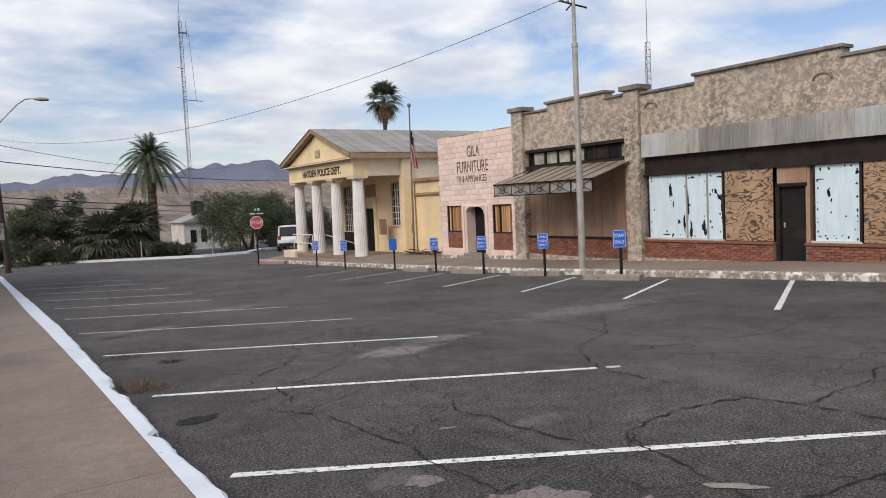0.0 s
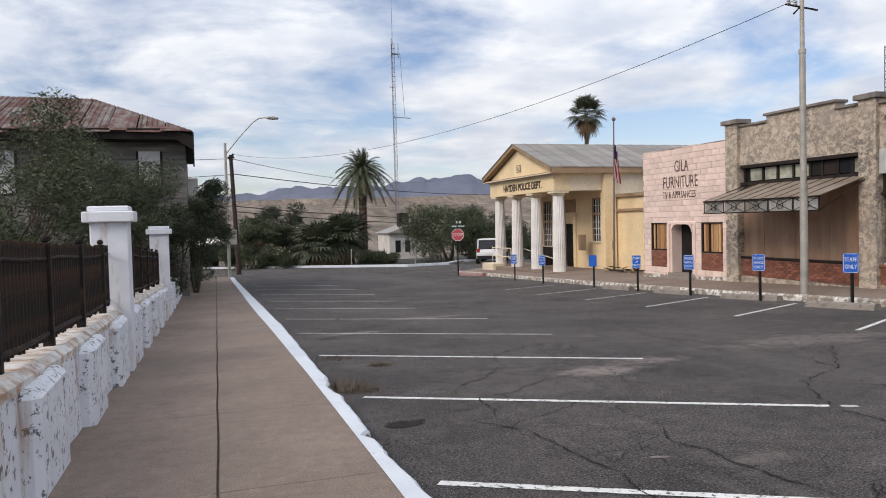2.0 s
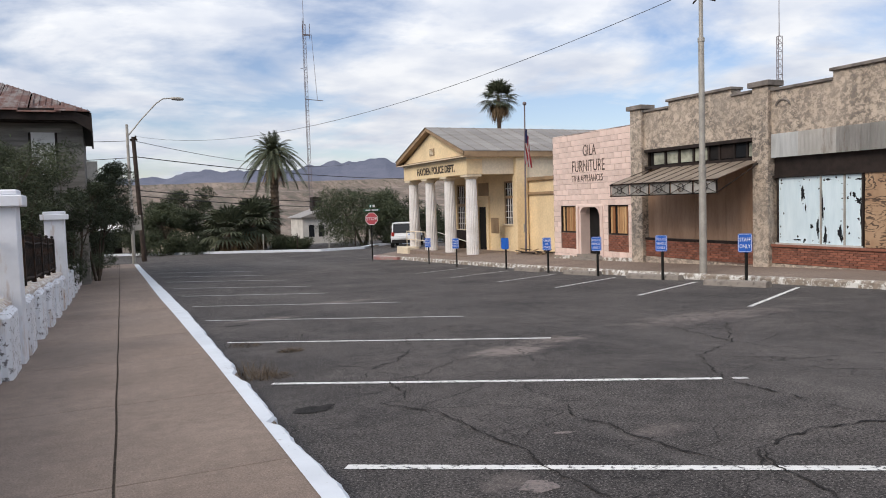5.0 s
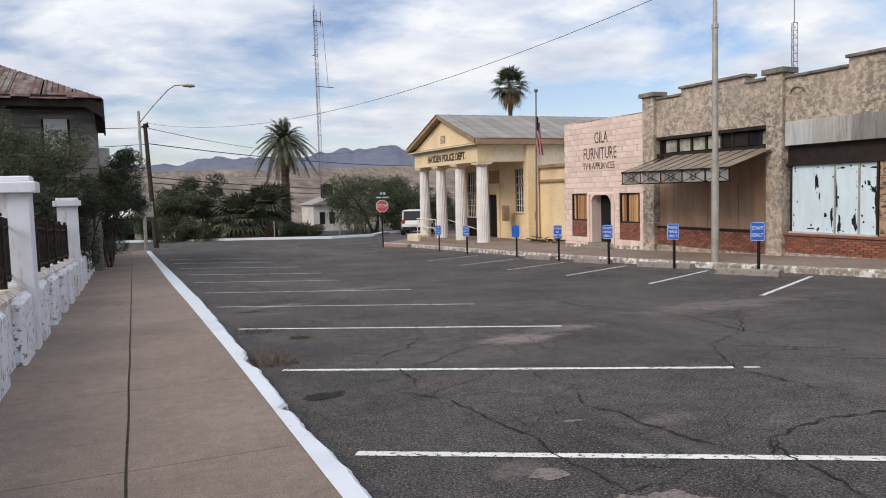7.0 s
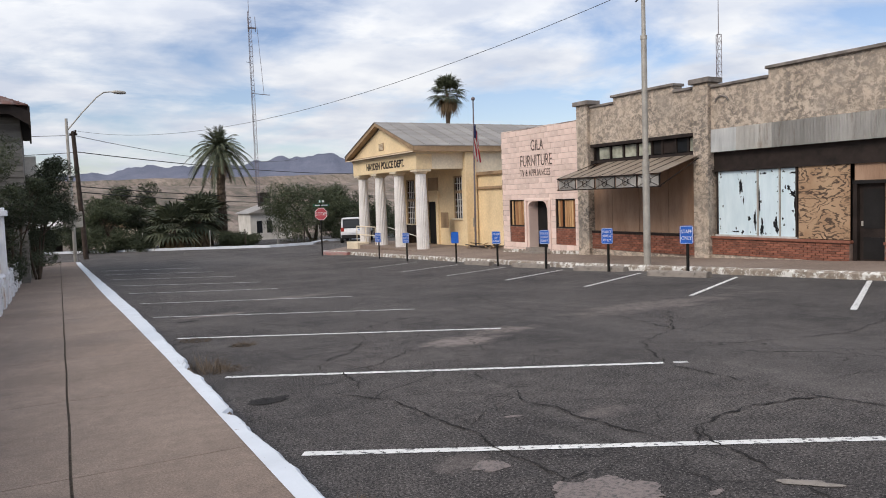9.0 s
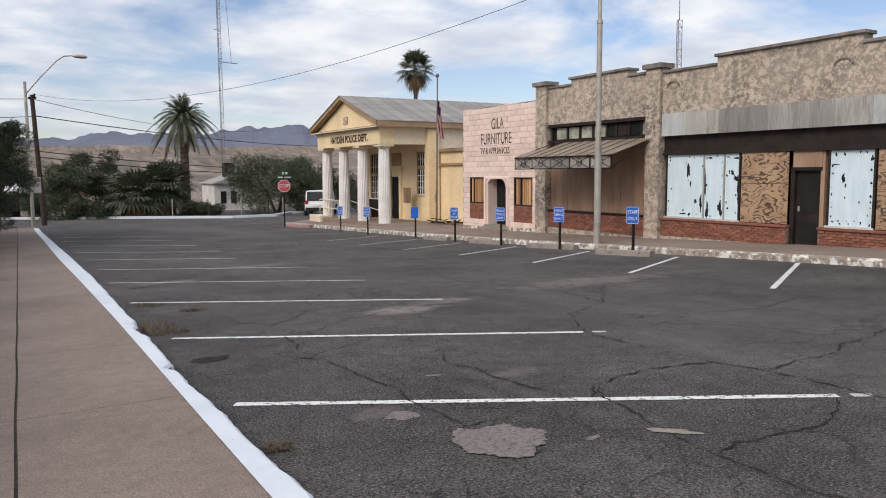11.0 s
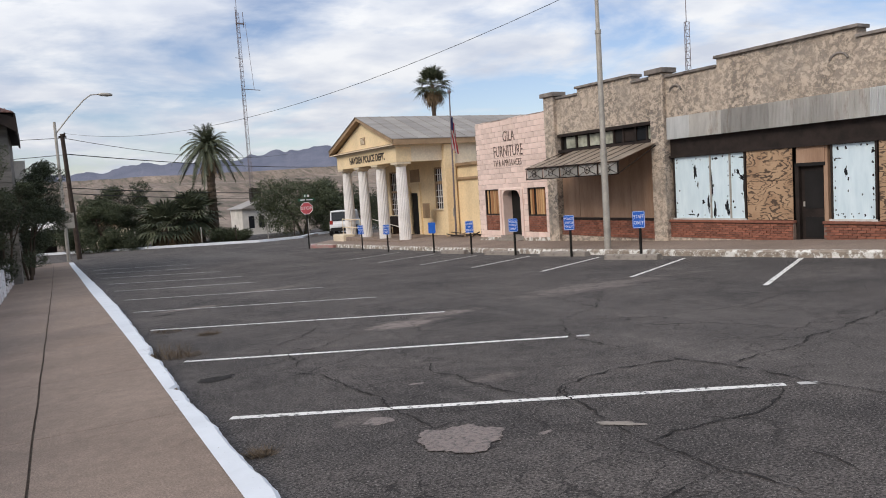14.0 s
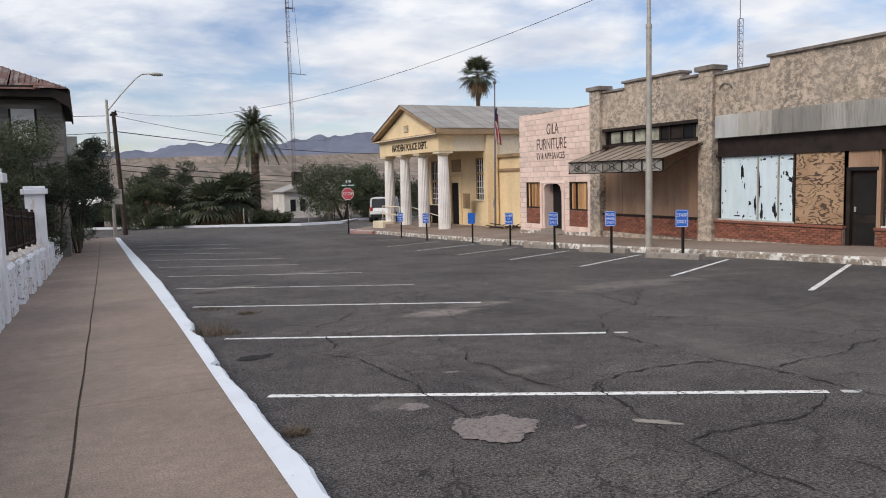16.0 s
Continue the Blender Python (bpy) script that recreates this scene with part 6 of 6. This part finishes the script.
tp = thing("utility_pole", (2.6, 52, road_z(52)), "dark leaning timber utility pole with wires", "pole")
part("pole", tube(bmesh.new(), (2.44, 52, road_z(52) - 0.2), (2.16, 52, 6.35), 0.16, 0.12, 12), TIMBER, tp)
part("bracket", B(1.95, 2.4, 51.9, 52.1, 6.12, 6.22), IRON, tp)
part("insulator", tube(bmesh.new(), (2.3, 51.9, 6.2), (2.3, 51.9, 6.42), 0.05, n=8), IRON, tp)


def wire(a, b, sag, r=0.014, label="thin black overhead cable"):
    bm = bmesh.new()
    a, b = Vector(a), Vector(b)
    ps = [a + (b - a) * t - Vector((0, 0, sag * 4 * t * (1 - t))) for t in steps(0, 1, 24)]
    for p, q in zip(ps, ps[1:]):
        tube(bm, p, q, r, n=5, cap=False)
    bmesh.ops.remove_doubles(bm, verts=bm.verts, dist=0.003)
    tagged(part("overhead_cable", bm, WIRE), label, "cable", "overhead cables")


wire((2.2, 52, 6.4), (14.0, 14.85, 6.75), 1.55, 0.0085)
wire((2.2, 52, 5.1), (32, 80, 4.5), 0.35, 0.03)
wire((2.28, 52, 2.95), (32, 80, 1.9), 0.35, 0.03)
wire((2.28, 52, 2.6), (32, 80, 1.4), 0.4, 0.03)
wire((2.2, 52, 6.1), (30, 95, 7.0), 0.8, 0.018)
wire((2.2, 52, 6.1), (-14, 60, 6.9), 0.2, 0.018)
wire((2.2, 52, 5.05), (-14, 60, 5.2), 0.2, 0.02)
wire((2.28, 52, 3.0), (-14, 60, 3.0), 0.3, 0.02)


def mast(x, y, z0, z1, w, tip, label):
    """Three-legged lattice mast with a whip on top."""
    t = thing("radio_mast", (x, y, z0), label, "mast", "radio masts")
    legs = [(x + w * math.cos(radians(90 + 120 * i)), y + w * math.sin(radians(90 + 120 * i))) for i in range(3)]
    for lxy in legs:
        part("leg", tube(bmesh.new(), (*lxy, z0), (*lxy, z1), w * 0.10, n=5), LATTICE, t)
    bm = bmesh.new()
    n = int((z1 - z0) / (w * 2.4))
    for i in range(n):
        za, zb = z0 + (z1 - z0) * i / n, z0 + (z1 - z0) * (i + 1) / n
        for j in range(3):
            p, q = legs[j], legs[(j + 1) % 3]
            tube(bm, (*p, za), (*q, zb), w * 0.06, n=4, cap=False)
            tube(bm, (*p, zb), (*q, zb), w * 0.06, n=4, cap=False)
    part("bracing", bm, LATTICE, t)
    part("whip", tube(bmesh.new(), (x, y, z1), (x, y, tip), w * 0.14, w * 0.06, 6), LATTICE, t)
    return t


m1 = mast(36.4, 140, -5, 35.6, 0.36, 45, "tall slender lattice radio mast with side antennas")
part("cross_arm", tube(bmesh.new(), (36.2, 140, 21.8), (39.6, 140, 21.6), 0.07, n=6), LATTICE, m1)
part("dipole", tube(bmesh.new(), (38.5, 140, 21.6), (37.8, 140, 34), 0.04, n=5), LATTICE, m1)
part("dipole", tube(bmesh.new(), (36.2, 140, 33), (36.2, 140, 36.7), 0.06, n=5), LATTICE, m1)
part("dipole", tube(bmesh.new(), (37.5, 140, 33), (37.5, 140, 35.8), 0.06, n=5), LATTICE, m1)
part("head_frame", B(36.1, 37.6, 139.8, 140.2, 33.6, 33.8), LATTICE, m1)
part("dipole", tube(bmesh.new(), (35.5, 140, 27.5), (36.7, 140, 27.3), 0.05, n=5), LATTICE, m1)
mast(27.1, 24.0, -0.9, 8.3, 0.135, 12.6, "small lattice radio mast behind the shops")

# ---- plants ----
def leaf_cloud(bm, centre, radii, n, size, rnd, droop=0.0):
    """Many small leaf blades scattered through an uneven cloud."""
    cx, cy, cz = centre
    for _ in range(n):
        while True:
            p = Vector((rnd.uniform(-1, 1), rnd.uniform(-1, 1), rnd.uniform(-1, 1)))
            if 0.15 < p.length < 1:
                break
        q = p.normalized() * (p.length ** 0.6)
        lump = 0.72 + 0.42 * noise.noise(Vector((q.x * 2.2 + cx, q.y * 2.2 + cy, q.z * 2.2)))
        c = Vector((cx + q.x * radii[0] * lump, cy + q.y * radii[1] * lump, cz + q.z * radii[2] * lump))
        a = Vector((rnd.uniform(-1, 1), rnd.uniform(-1, 1), rnd.uniform(-0.8, 0.8) - droop)).normalized()
        b = a.cross(Vector((rnd.uniform(-1, 1), rnd.uniform(-1, 1), rnd.uniform(-1, 1)))).normalized()
        s = size * rnd.uniform(0.6, 1.5)
        u, v = a * s, b * s * 0.2
        bm.faces.new([bm.verts.new(c + w) for w in (-u, v - u * 0.2, u, -v + u * 0.1)])


def tree(at, height, spread, seed, material, leaves, size, label, trunk=0.12, clumps=16, category="tree", low=0.25):
    rnd = random.Random(seed)
    x, y, z = at
    t = thing("tree", at, label, category, "trees")
    bm = bmesh.new()
    crown = bmesh.new()
    stems = 3
    tips = []
    for i in range(stems):
        a = 2 * math.pi * (i + rnd.random() * 0.6) / stems
        mid_ = Vector((x + 0.18 * spread * math.cos(a), y + 0.18 * spread * math.sin(a), z + height * (0.32 + 0.1 * rnd.random())))
        tube(bm, (x, y, z - 0.2), mid_, trunk, trunk * 0.65, 8)
        for j in range(4):
            b = a + rnd.uniform(-1.2, 1.2)
            end = Vector((x + spread * rnd.uniform(0.3, 0.8) * math.cos(b), y + spread * rnd.uniform(0.3, 0.8) * math.sin(b), z + height * rnd.uniform(0.5, 0.92)))
            tube(bm, mid_, end, trunk * 0.5, trunk * 0.12, 6)
            tips.append(end)
            for k_ in range(3):
                e2 = end + Vector((rnd.uniform(-1, 1), rnd.uniform(-1, 1), rnd.uniform(-0.4, 0.8))) * spread * 0.25
                tube(bm, mid_.lerp(end, rnd.uniform(0.5, 0.95)), e2, trunk * 0.16, trunk * 0.05, 4)
    part("trunk", bm, BARK, t)
    for i in range(clumps):
        if i < len(tips):
            c = tips[i]
        else:
            a, rr = rnd.uniform(0, 6.28), spread * math.sqrt(rnd.random()) * 0.85
            c = Vector((x + rr * math.cos(a), y + rr * math.sin(a), z + height * rnd.uniform(low, 0.88)))
        r = spread * rnd.uniform(0.26, 0.42)
        leaf_cloud(crown, c, (r, r, r * 0.72), leaves // clumps, size, rnd, 0.2)
    part("crown", crown, material, t)
    return t


def frond(bm, base, yaw, lift, length, droop, leafw, n, rnd):
    """An arching feather frond."""
    d = Vector((math.cos(yaw), math.sin(yaw), 0))
    side = Vector((-d.y, d.x, 0))
    prev = None
    for i in range(n + 1):
        t = i / n
        p = base + d * length * t * math.cos(lift) + Vector((0, 0, length * (math.sin(lift) * t - droop * t * t)))
        if prev is not None:
            tube(bm, prev, p, 0.025 * (1 - t) + 0.006, n=3, cap=False)
            for s in (-1, 1):
                w = leafw * (0.35 + 0.9 * math.sin(math.pi * min(1, 0.12 + t * 0.88))) * rnd.uniform(0.8, 1.15)
                tipp = p + side * s * w * 0.75 + (p - prev).normalized() * w * 0.7 - Vector((0, 0, w * 0.35))
                m = prev.lerp(p, 0.5)
                bm.faces.new([bm.verts.new(v) for v in (prev, tipp - Vector((0, 0, 0.02)), m)])
                bm.faces.new([bm.verts.new(v) for v in (m, tipp + (p - prev) * 0.6, p)])
        prev = p


def date_palm(at, top, spread):
    rnd = random.Random(5)
    x, y, z = at
    t = thing("date_palm", at, "date palm with arching grey-green fronds and orange stalks", "palm")
    bm = bmesh.new()
    prof = []
    h = top - z
    for i in range(41):
        u = i / 40
        prof.append((0.36 - 0.08 * u + 0.05 * (i % 2), h * u - 0.2 * (1 - u)))
    lathe(bm, (x, y, z), prof, 14)
    part("trunk", bm, PALMBARK, t)
    bm = bmesh.new()
    base = Vector((x, y, top))
    for i in range(84):
        yaw = i * 2.399
        u = i / 84
        lift = radians(80 - 82 * u + rnd.uniform(-9, 9))
        frond(bm, base, yaw, lift, spread * rnd.uniform(0.85, 1.12), 0.34 + 0.74 * u, 0.40, 40, rnd)
    part("crown", bm, FROND, t)
    bm = bmesh.new()
    for i in range(16):
        a = i * 0.9
        e = base + Vector((0.75 * math.cos(a), 0.75 * math.sin(a), -0.25 + 0.35 * rnd.random()))
        for k_ in range(5):
            tube(bm, base, e + Vector((rnd.uniform(-0.2, 0.2), rnd.uniform(-0.2, 0.2), rnd.uniform(-0.4, 0.1))), 0.03, 0.012, 4)
    part("stalks", bm, ORANGE, t)
    bm = bmesh.new()
    for i in range(18):
        frond(bm, base - Vector((0, 0, 0.3)), i * 1.7, radians(-55), spread * 0.6, 0.35, 0.25, 10, rnd)
    part("dry_fronds", bm, DRYFROND, t)


def fan_palm(at, top, r, n, seed, label, trunk=0.2, skirt=True):
    rnd = random.Random(seed)
    x, y, z = at
    t = thing("fan_palm", at, label, "palm", "fan palms")
    bm = bmesh.new()
    h = max(0.3, top - z)
    lathe(bm, (x, y, z), [(trunk * (1.25 - 0.5 * i / 16) + 0.015 * (i % 2), h * i / 16 - (0.2 if i == 0 else 0)) for i in range(17)], 12)
    part("trunk", bm, PALMBARK, t)

    def fans(count, lo, hi, rr, dry):
        bm = bmesh.new()
        for i in range(count):
            yaw = i * 2.399 + rnd.uniform(-0.2, 0.2)
            lift = radians(hi + (lo - hi) * i / count + rnd.uniform(-6, 6))
            d = Vector((math.cos(yaw) * math.cos(lift), math.sin(yaw) * math.cos(lift), math.sin(lift)))
            side = d.cross(Vector((0, 0, 1)))
            side = side.normalized() if side.length > 0.1 else Vector((1, 0, 0))
            up = side.cross(d).normalized()
            b0 = Vector((x, y, top))
            hub = b0 + d * rr * 0.48
            tube(bm, b0, hub, 0.02, 0.014, 4, cap=False)
            m = 15
            for j in range(m):
                a = radians(-105 + 210 * j / (m - 1))
                dd = d * math.cos(a) + side * math.sin(a)
                ln = rr * 0.62 * (0.72 + 0.28 * math.cos(a)) * rnd.uniform(0.85, 1.1)
                wv = dd.cross(up).normalized() * rr * 0.035
                tipp = hub + dd * ln - Vector((0, 0, ln * (0.22 if not dry else 0.5)))
                midp = hub + dd * ln * 0.55 + up * 0.03
                bm.faces.new([bm.verts.new(v) for v in (hub, midp + wv, tipp, midp - wv)])
        return bm
    part("crown", fans(n, -38, 80, r, False), FROND, t)
    if skirt:
        part("dry_skirt", fans(n // 2, -85, -48, r * 0.85, True), DRYFROND, t)


def bush(at, radii, n, size, seed, material, label):
    rnd = random.Random(seed)
    t = thing("bush", at, label, "bush", "bushes")
    bm = bmesh.new()
    x, y, z = at
    for i in range(6):
        a = i * 1.05
        tube(bm, (x, y, z - 0.1), (x + radii[0] * 0.5 * math.cos(a), y + radii[1] * 0.5 * math.sin(a), z + radii[2] * 1.2), 0.035, 0.01, 5)
    part("stems", bm, BARK, t)
    bm = bmesh.new()
    for i in range(7):
        c = (x + rnd.uniform(-0.55, 0.55) * radii[0], y + rnd.uniform(-0.5, 0.5) * radii[1], z + radii[2] * rnd.uniform(0.55, 1.25))
        leaf_cloud(bm, c, (radii[0] * 0.6, radii[1] * 0.6, radii[2] * 0.62), n // 7, size, rnd)
    part("foliage", bm, material, t)


date_palm((13.2, 62.5, -2.0), 5.95, 2.95)
fan_palm((33.1, 60, -1.5), 10.75, 2.0, 32, 3, "tall fan palm behind the police building", 0.2)
fan_palm((8.9, 59.8, -1.9), -0.2, 2.5, 34, 11, "low shaggy fan palm with a dry skirt", 0.3)
fan_palm((10.9, 60.6, -1.9), 0.5, 2.4, 32, 12, "low fan palm behind the far kerb", 0.3)
fan_palm((12.2, 63.0, -1.9), 0.8, 2.2, 26, 13, "young fan palm beside the date palm", 0.25)
tree((20.1, 60.5, -2.0), 5.0, 4.4, 21, LEAF, 30000, 0.10, "spreading green mesquite tree behind the cross street", 0.14, 46, low=0.16)
tree((24.0, 61, -2.0), 4.8, 3.4, 22, LEAF_DARK, 16000, 0.10, "dark green mesquite tree beside the street", 0.12, 16, low=0.2)
tree((7.2, 66, -2.4), 6.0, 2.9, 23, LEAF_DARK, 15000, 0.10, "dark green desert tree behind the verge", 0.12, 16, low=0.15)
tree((4.4, 63.5, -2.0), 4.2, 2.8, 24, LEAF, 15000, 0.10, "low green desert tree by the utility pole", 0.1, 14, low=0.1)
for i, (x, y, rx, rz) in enumerate([(5.8, 60.8, 1.6, 1.0), (7.4, 62.2, 1.8, 1.1), (12.9, 58.6, 1.4, 0.8), (14.2, 58.2, 1.2, 0.6), (22.0, 57.5, 2.0, 0.8), (26.5, 57.5, 2.4, 1.2), (3.4, 66, 2.0, 1.3), (10.2, 66.5, 2.4, 1.5), (0.2, 66, 2.2, 1.2), (4.2, 60.4, 1.5, 1.1), (8.0, 64.5, 2.2, 1.7), (5.6, 65, 2.2, 1.7), (11.6, 64.8, 2.0, 1.9), (25, 59, 2.2, 1.6), (22.8, 63, 2.4, 1.9), (28.5, 60, 2.5, 1.8), (3.0, 61.6, 1.5, 1.2), (6.6, 59.6, 1.4, 0.9), (2.2, 63.4, 1.8, 1.4)]):
    bush((x, y, -1.95), (rx, rx, rz * 1.2), 5200, 0.085, 40 + i, LEAF_DARK if i % 3 else LEAF, "dusty green desert bush behind the far kerb")

# thicket behind the fence
for i, (x, y, h, s, mtl, lv) in enumerate([(-3.4, 14.6, 3.6, 2.0, LEAF, 12000), (-4.2, 19.5, 5.6, 2.8, LEAF, 17000), (-3.0, 24.0, 5.2, 2.2, LEAF, 15000), (-7.2, 20.5, 5.0, 2.8, LEAF, 14000), (-2.6, 27.6, 5.2, 2.2, LEAF, 15000), (-0.9, 28.0, 4.6, 1.6, LEAF_DARK, 14000), (-0.25, 32.0, 5.0, 1.6, LEAF_DARK, 14000), (-0.2, 36.0, 5.2, 1.8, LEAF_DARK, 15000), (-0.2, 40.5, 5.6, 2.0, LEAF_DARK, 15000), (-0.7, 45.5, 5.0, 2.0, LEAF_DARK, 12000), (-1.9, 24.2, 4.0, 1.5, LEAF_DARK, 12000), (-7.6, 14.5, 3.6, 2.2, LEAF, 10000), (-3.6, 10.4, 2.6, 1.5, LEAF, 8000), (-5.2, 25.5, 5.6, 2.6, LEAF, 14000)]):
    tree((x, y, road_z(y) - 0.1), h, s, 60 + i, mtl, int(lv * 1.5), 0.05, "airy mesquite tree behind the iron fence", 0.05, 28, low=0.3 if y > 30 else 0.06)
for i, (x, y) in enumerate([(-2.2, 12.5), (-1.9, 15.5), (-1.9, 19), (-1.7, 22), (-1.6, 25.5), (-1.4, 28.5), (-0.55, 33), (-0.55, 36), (-0.5, 39.5), (-0.5, 43), (-3.5, 11), (-4.5, 13.5), (-6, 12), (-5, 17)]):
    bush((x - 0.35, y, road_z(y)), (0.85, 1.7, 1.0), 4200, 0.05, 90 + i, LEAF_DARK if i % 2 else LEAF, "scrubby bush behind the wall")

# weeds at the kerb
for i, (x, y, r, mtl) in enumerate([(1.36, 8.45, 0.19, DRYGRASS), (1.6, 8.3, 0.14, DRYGRASS), (1.75, 11.1, 0.16, DRYGRASS), (2.2, 10.1, 0.11, DRYGRASS), (1.25, 3.55, 0.06, DRYGRASS)]):
    rnd = random.Random(200 + i)
    bm = bmesh.new()
    for _ in range(220):
        a, rr = rnd.uniform(0, 6.28), r * math.sqrt(rnd.random()) * 1.5
        b = Vector((x + rr * math.cos(a), y + rr * math.sin(a), road_z(y)))
        tip = b + Vector((rnd.uniform(-0.12, 0.12), rnd.uniform(-0.12, 0.12), rnd.uniform(0.01, 0.22 if i == 0 else 0.06)))
        w = Vector((rnd.uniform(-1, 1), rnd.uniform(-1, 1), 0)).normalized() * 0.004
        bm.faces.new([bm.verts.new(v) for v in (b - w, b + w, tip)])
    tagged(part("dry_weed", bm, mtl), "dry brown weed tuft at the kerb", "weed", "dry weeds", "stuff")

# timber scraps at the foot of the flag pole
for i in range(14):
    rnd = random.Random(300 + i)
    x, y = 17.2 + rnd.uniform(-0.4, 0.5), 28.3 + rnd.uniform(-1.2, 1.0)
    a = rnd.uniform(0.8, 2.3)
    bm = B(-0.6, 0.6, -0.03, 0.03, 0, 0.03)
    ob = tagged(part("timber_scrap", bm, DARKWOOD if i % 3 else TRIM), "weathered strip of scrap timber on the pavement", "timber", "timber scraps")
    ob.matrix_world = pose(x, y, front_z(y) + 0.005 + 0.012 * i, 0, 0, math.degrees(a))

# wire fence posts on the verge
for i in range(9):
    x = 4.6 + 2.1 * i
    y = lerp(x, (3.5, 62.3), (8.4, 58.5), (14.2, 53.4), (17.5, 53.8), (20, 57.8), (40, 62))
    tagged(part("fence_post", tube(bmesh.new(), (x, y, road_z(y) - 0.2), (x, y, road_z(y) + 1.35), 0.035, n=6), STEEL if i % 2 else TIMBER), "thin fence post on the far verge", "fence post", "fence posts")

# ---- far small buildings and the parked car ----
wh = thing("white_outbuilding", (20.8, 75, -3), "small white building with a low brown roof", "house")
part("wall", B(18.3, 22.4, 74, 79, -4, 0.55), WHITEWALL, wh)
part("roof", prism(bmesh.new(), [(18.0, 0.55), (22.7, 0.55), (20.4, 1.35)], "y", 73.6, 79.4), ROOF, wh)
for x in (18.9, 19.9):
    part("window", B(x, x + 0.55, 73.96, 74.0, -1.4, -0.2), GLASS, wh)
part("water_box", B(19.9, 20.9, 76, 77, 1.1, 2.6), DARKWOOD, wh)
sh = thing("shed", (-0.8, 66, -2), "low shed with a pale roof behind the corner", "shed")
part("wall", B(-3, 1.5, 66, 69, -2.2, 0.05), DARKWOOD, sh)
part("roof", prism(bmesh.new(), [(65.6, 0.05), (69.4, 0.9), (69.4, 0.97), (65.6, 0.12)], "x", -3.3, 1.7), ZINC, sh)
hut = thing("distant_house", (9, 105, -4), "distant house with a pale gabled roof", "house")
part("wall", B(6.8, 11.5, 104, 109, -5, -0.8), CREAM, hut)
part("roof", prism(bmesh.new(), [(6.2, -0.8), (12, -0.8), (9.1, 0.5)], "y", 103.5, 109.5), TRIM, hut)

car = thing("parked_suv", (19.50, 46.2, road_z(46)), "white parked sport utility vehicle with dark windows", "car")
cz = road_z(46)
bm = prism(bmesh.new(), [(17.80, cz + 0.35), (22.40, cz + 0.35), (22.50, cz + 0.95), (21.30, cz + 1.1), (17.85, cz + 1.12), (17.75, cz + 0.8)], "y", 45.3, 47.2)
bmesh.ops.bevel(bm, geom=bm.edges[:], offset=0.06, segments=2, affect="EDGES")
part("body", bm, CARWHITE, car, smooth=False)
bm = prism(bmesh.new(), [(17.90, cz + 1.1), (21.20, cz + 1.1), (20.50, cz + 1.72), (18.20, cz + 1.78)], "y", 45.42, 47.08)
part("cabin", bm, GLASS, car)
part("roof", B(18.10, 20.60, 45.38, 47.12, cz + 1.74, cz + 1.84, bevel=0.04), CARWHITE, car)
for p, q in (((17.90, 1.1), (18.18, 1.78)), ((19.10, 1.1), (19.15, 1.78)), ((20.20, 1.1), (20.05, 1.75)), ((21.20, 1.1), (20.55, 1.75))):
    for yy in (45.40, 47.10):
        part("window_pillar", tube(bmesh.new(), (p[0], yy, cz + p[1]), (q[0], yy, cz + q[1]), 0.05, n=6), CARWHITE, car)
for x in (18.60, 21.50):
    for yy in (45.3, 47.2):
        w = part("wheel", tube(bmesh.new(), (x, yy - 0.11, cz + 0.37), (x, yy + 0.11, cz + 0.37), 0.37, n=20), RUBBER, car)
        part("rim", tube(bmesh.new(), (x, yy - 0.12, cz + 0.37), (x, yy + 0.12, cz + 0.37), 0.22, n=16), STEEL, w)
part("bumper", B(17.68, 17.85, 45.35, 47.15, cz + 0.35, cz + 0.62, bevel=0.03), RUBBER, car)
for yy in (45.33, 46.95):
    part("tail_light", B(17.76, 17.88, yy, yy + 0.22, cz + 0.85, cz + 1.15, bevel=0.02), TAIL, car)
part("rear_glass", prism(bmesh.new(), [(17.83, cz + 1.14), (17.90, cz + 1.14), (18.17, cz + 1.74), (18.10, cz + 1.74)], "y", 45.5, 47.0), GLASS, car)
part("plate", B(17.72, 17.76, 46.0, 46.5, cz + 0.72, cz + 0.86), SIGNWHITE, car)
part("badge_bar", B(17.70, 17.74, 45.6, 45.9, cz + 0.95, cz + 1.0), BLUE, car)
# the car stands with its tail towards the junction
car.location = (21.0, 52.9, road_z(52.9))
car.rotation_euler.z = radians(62)
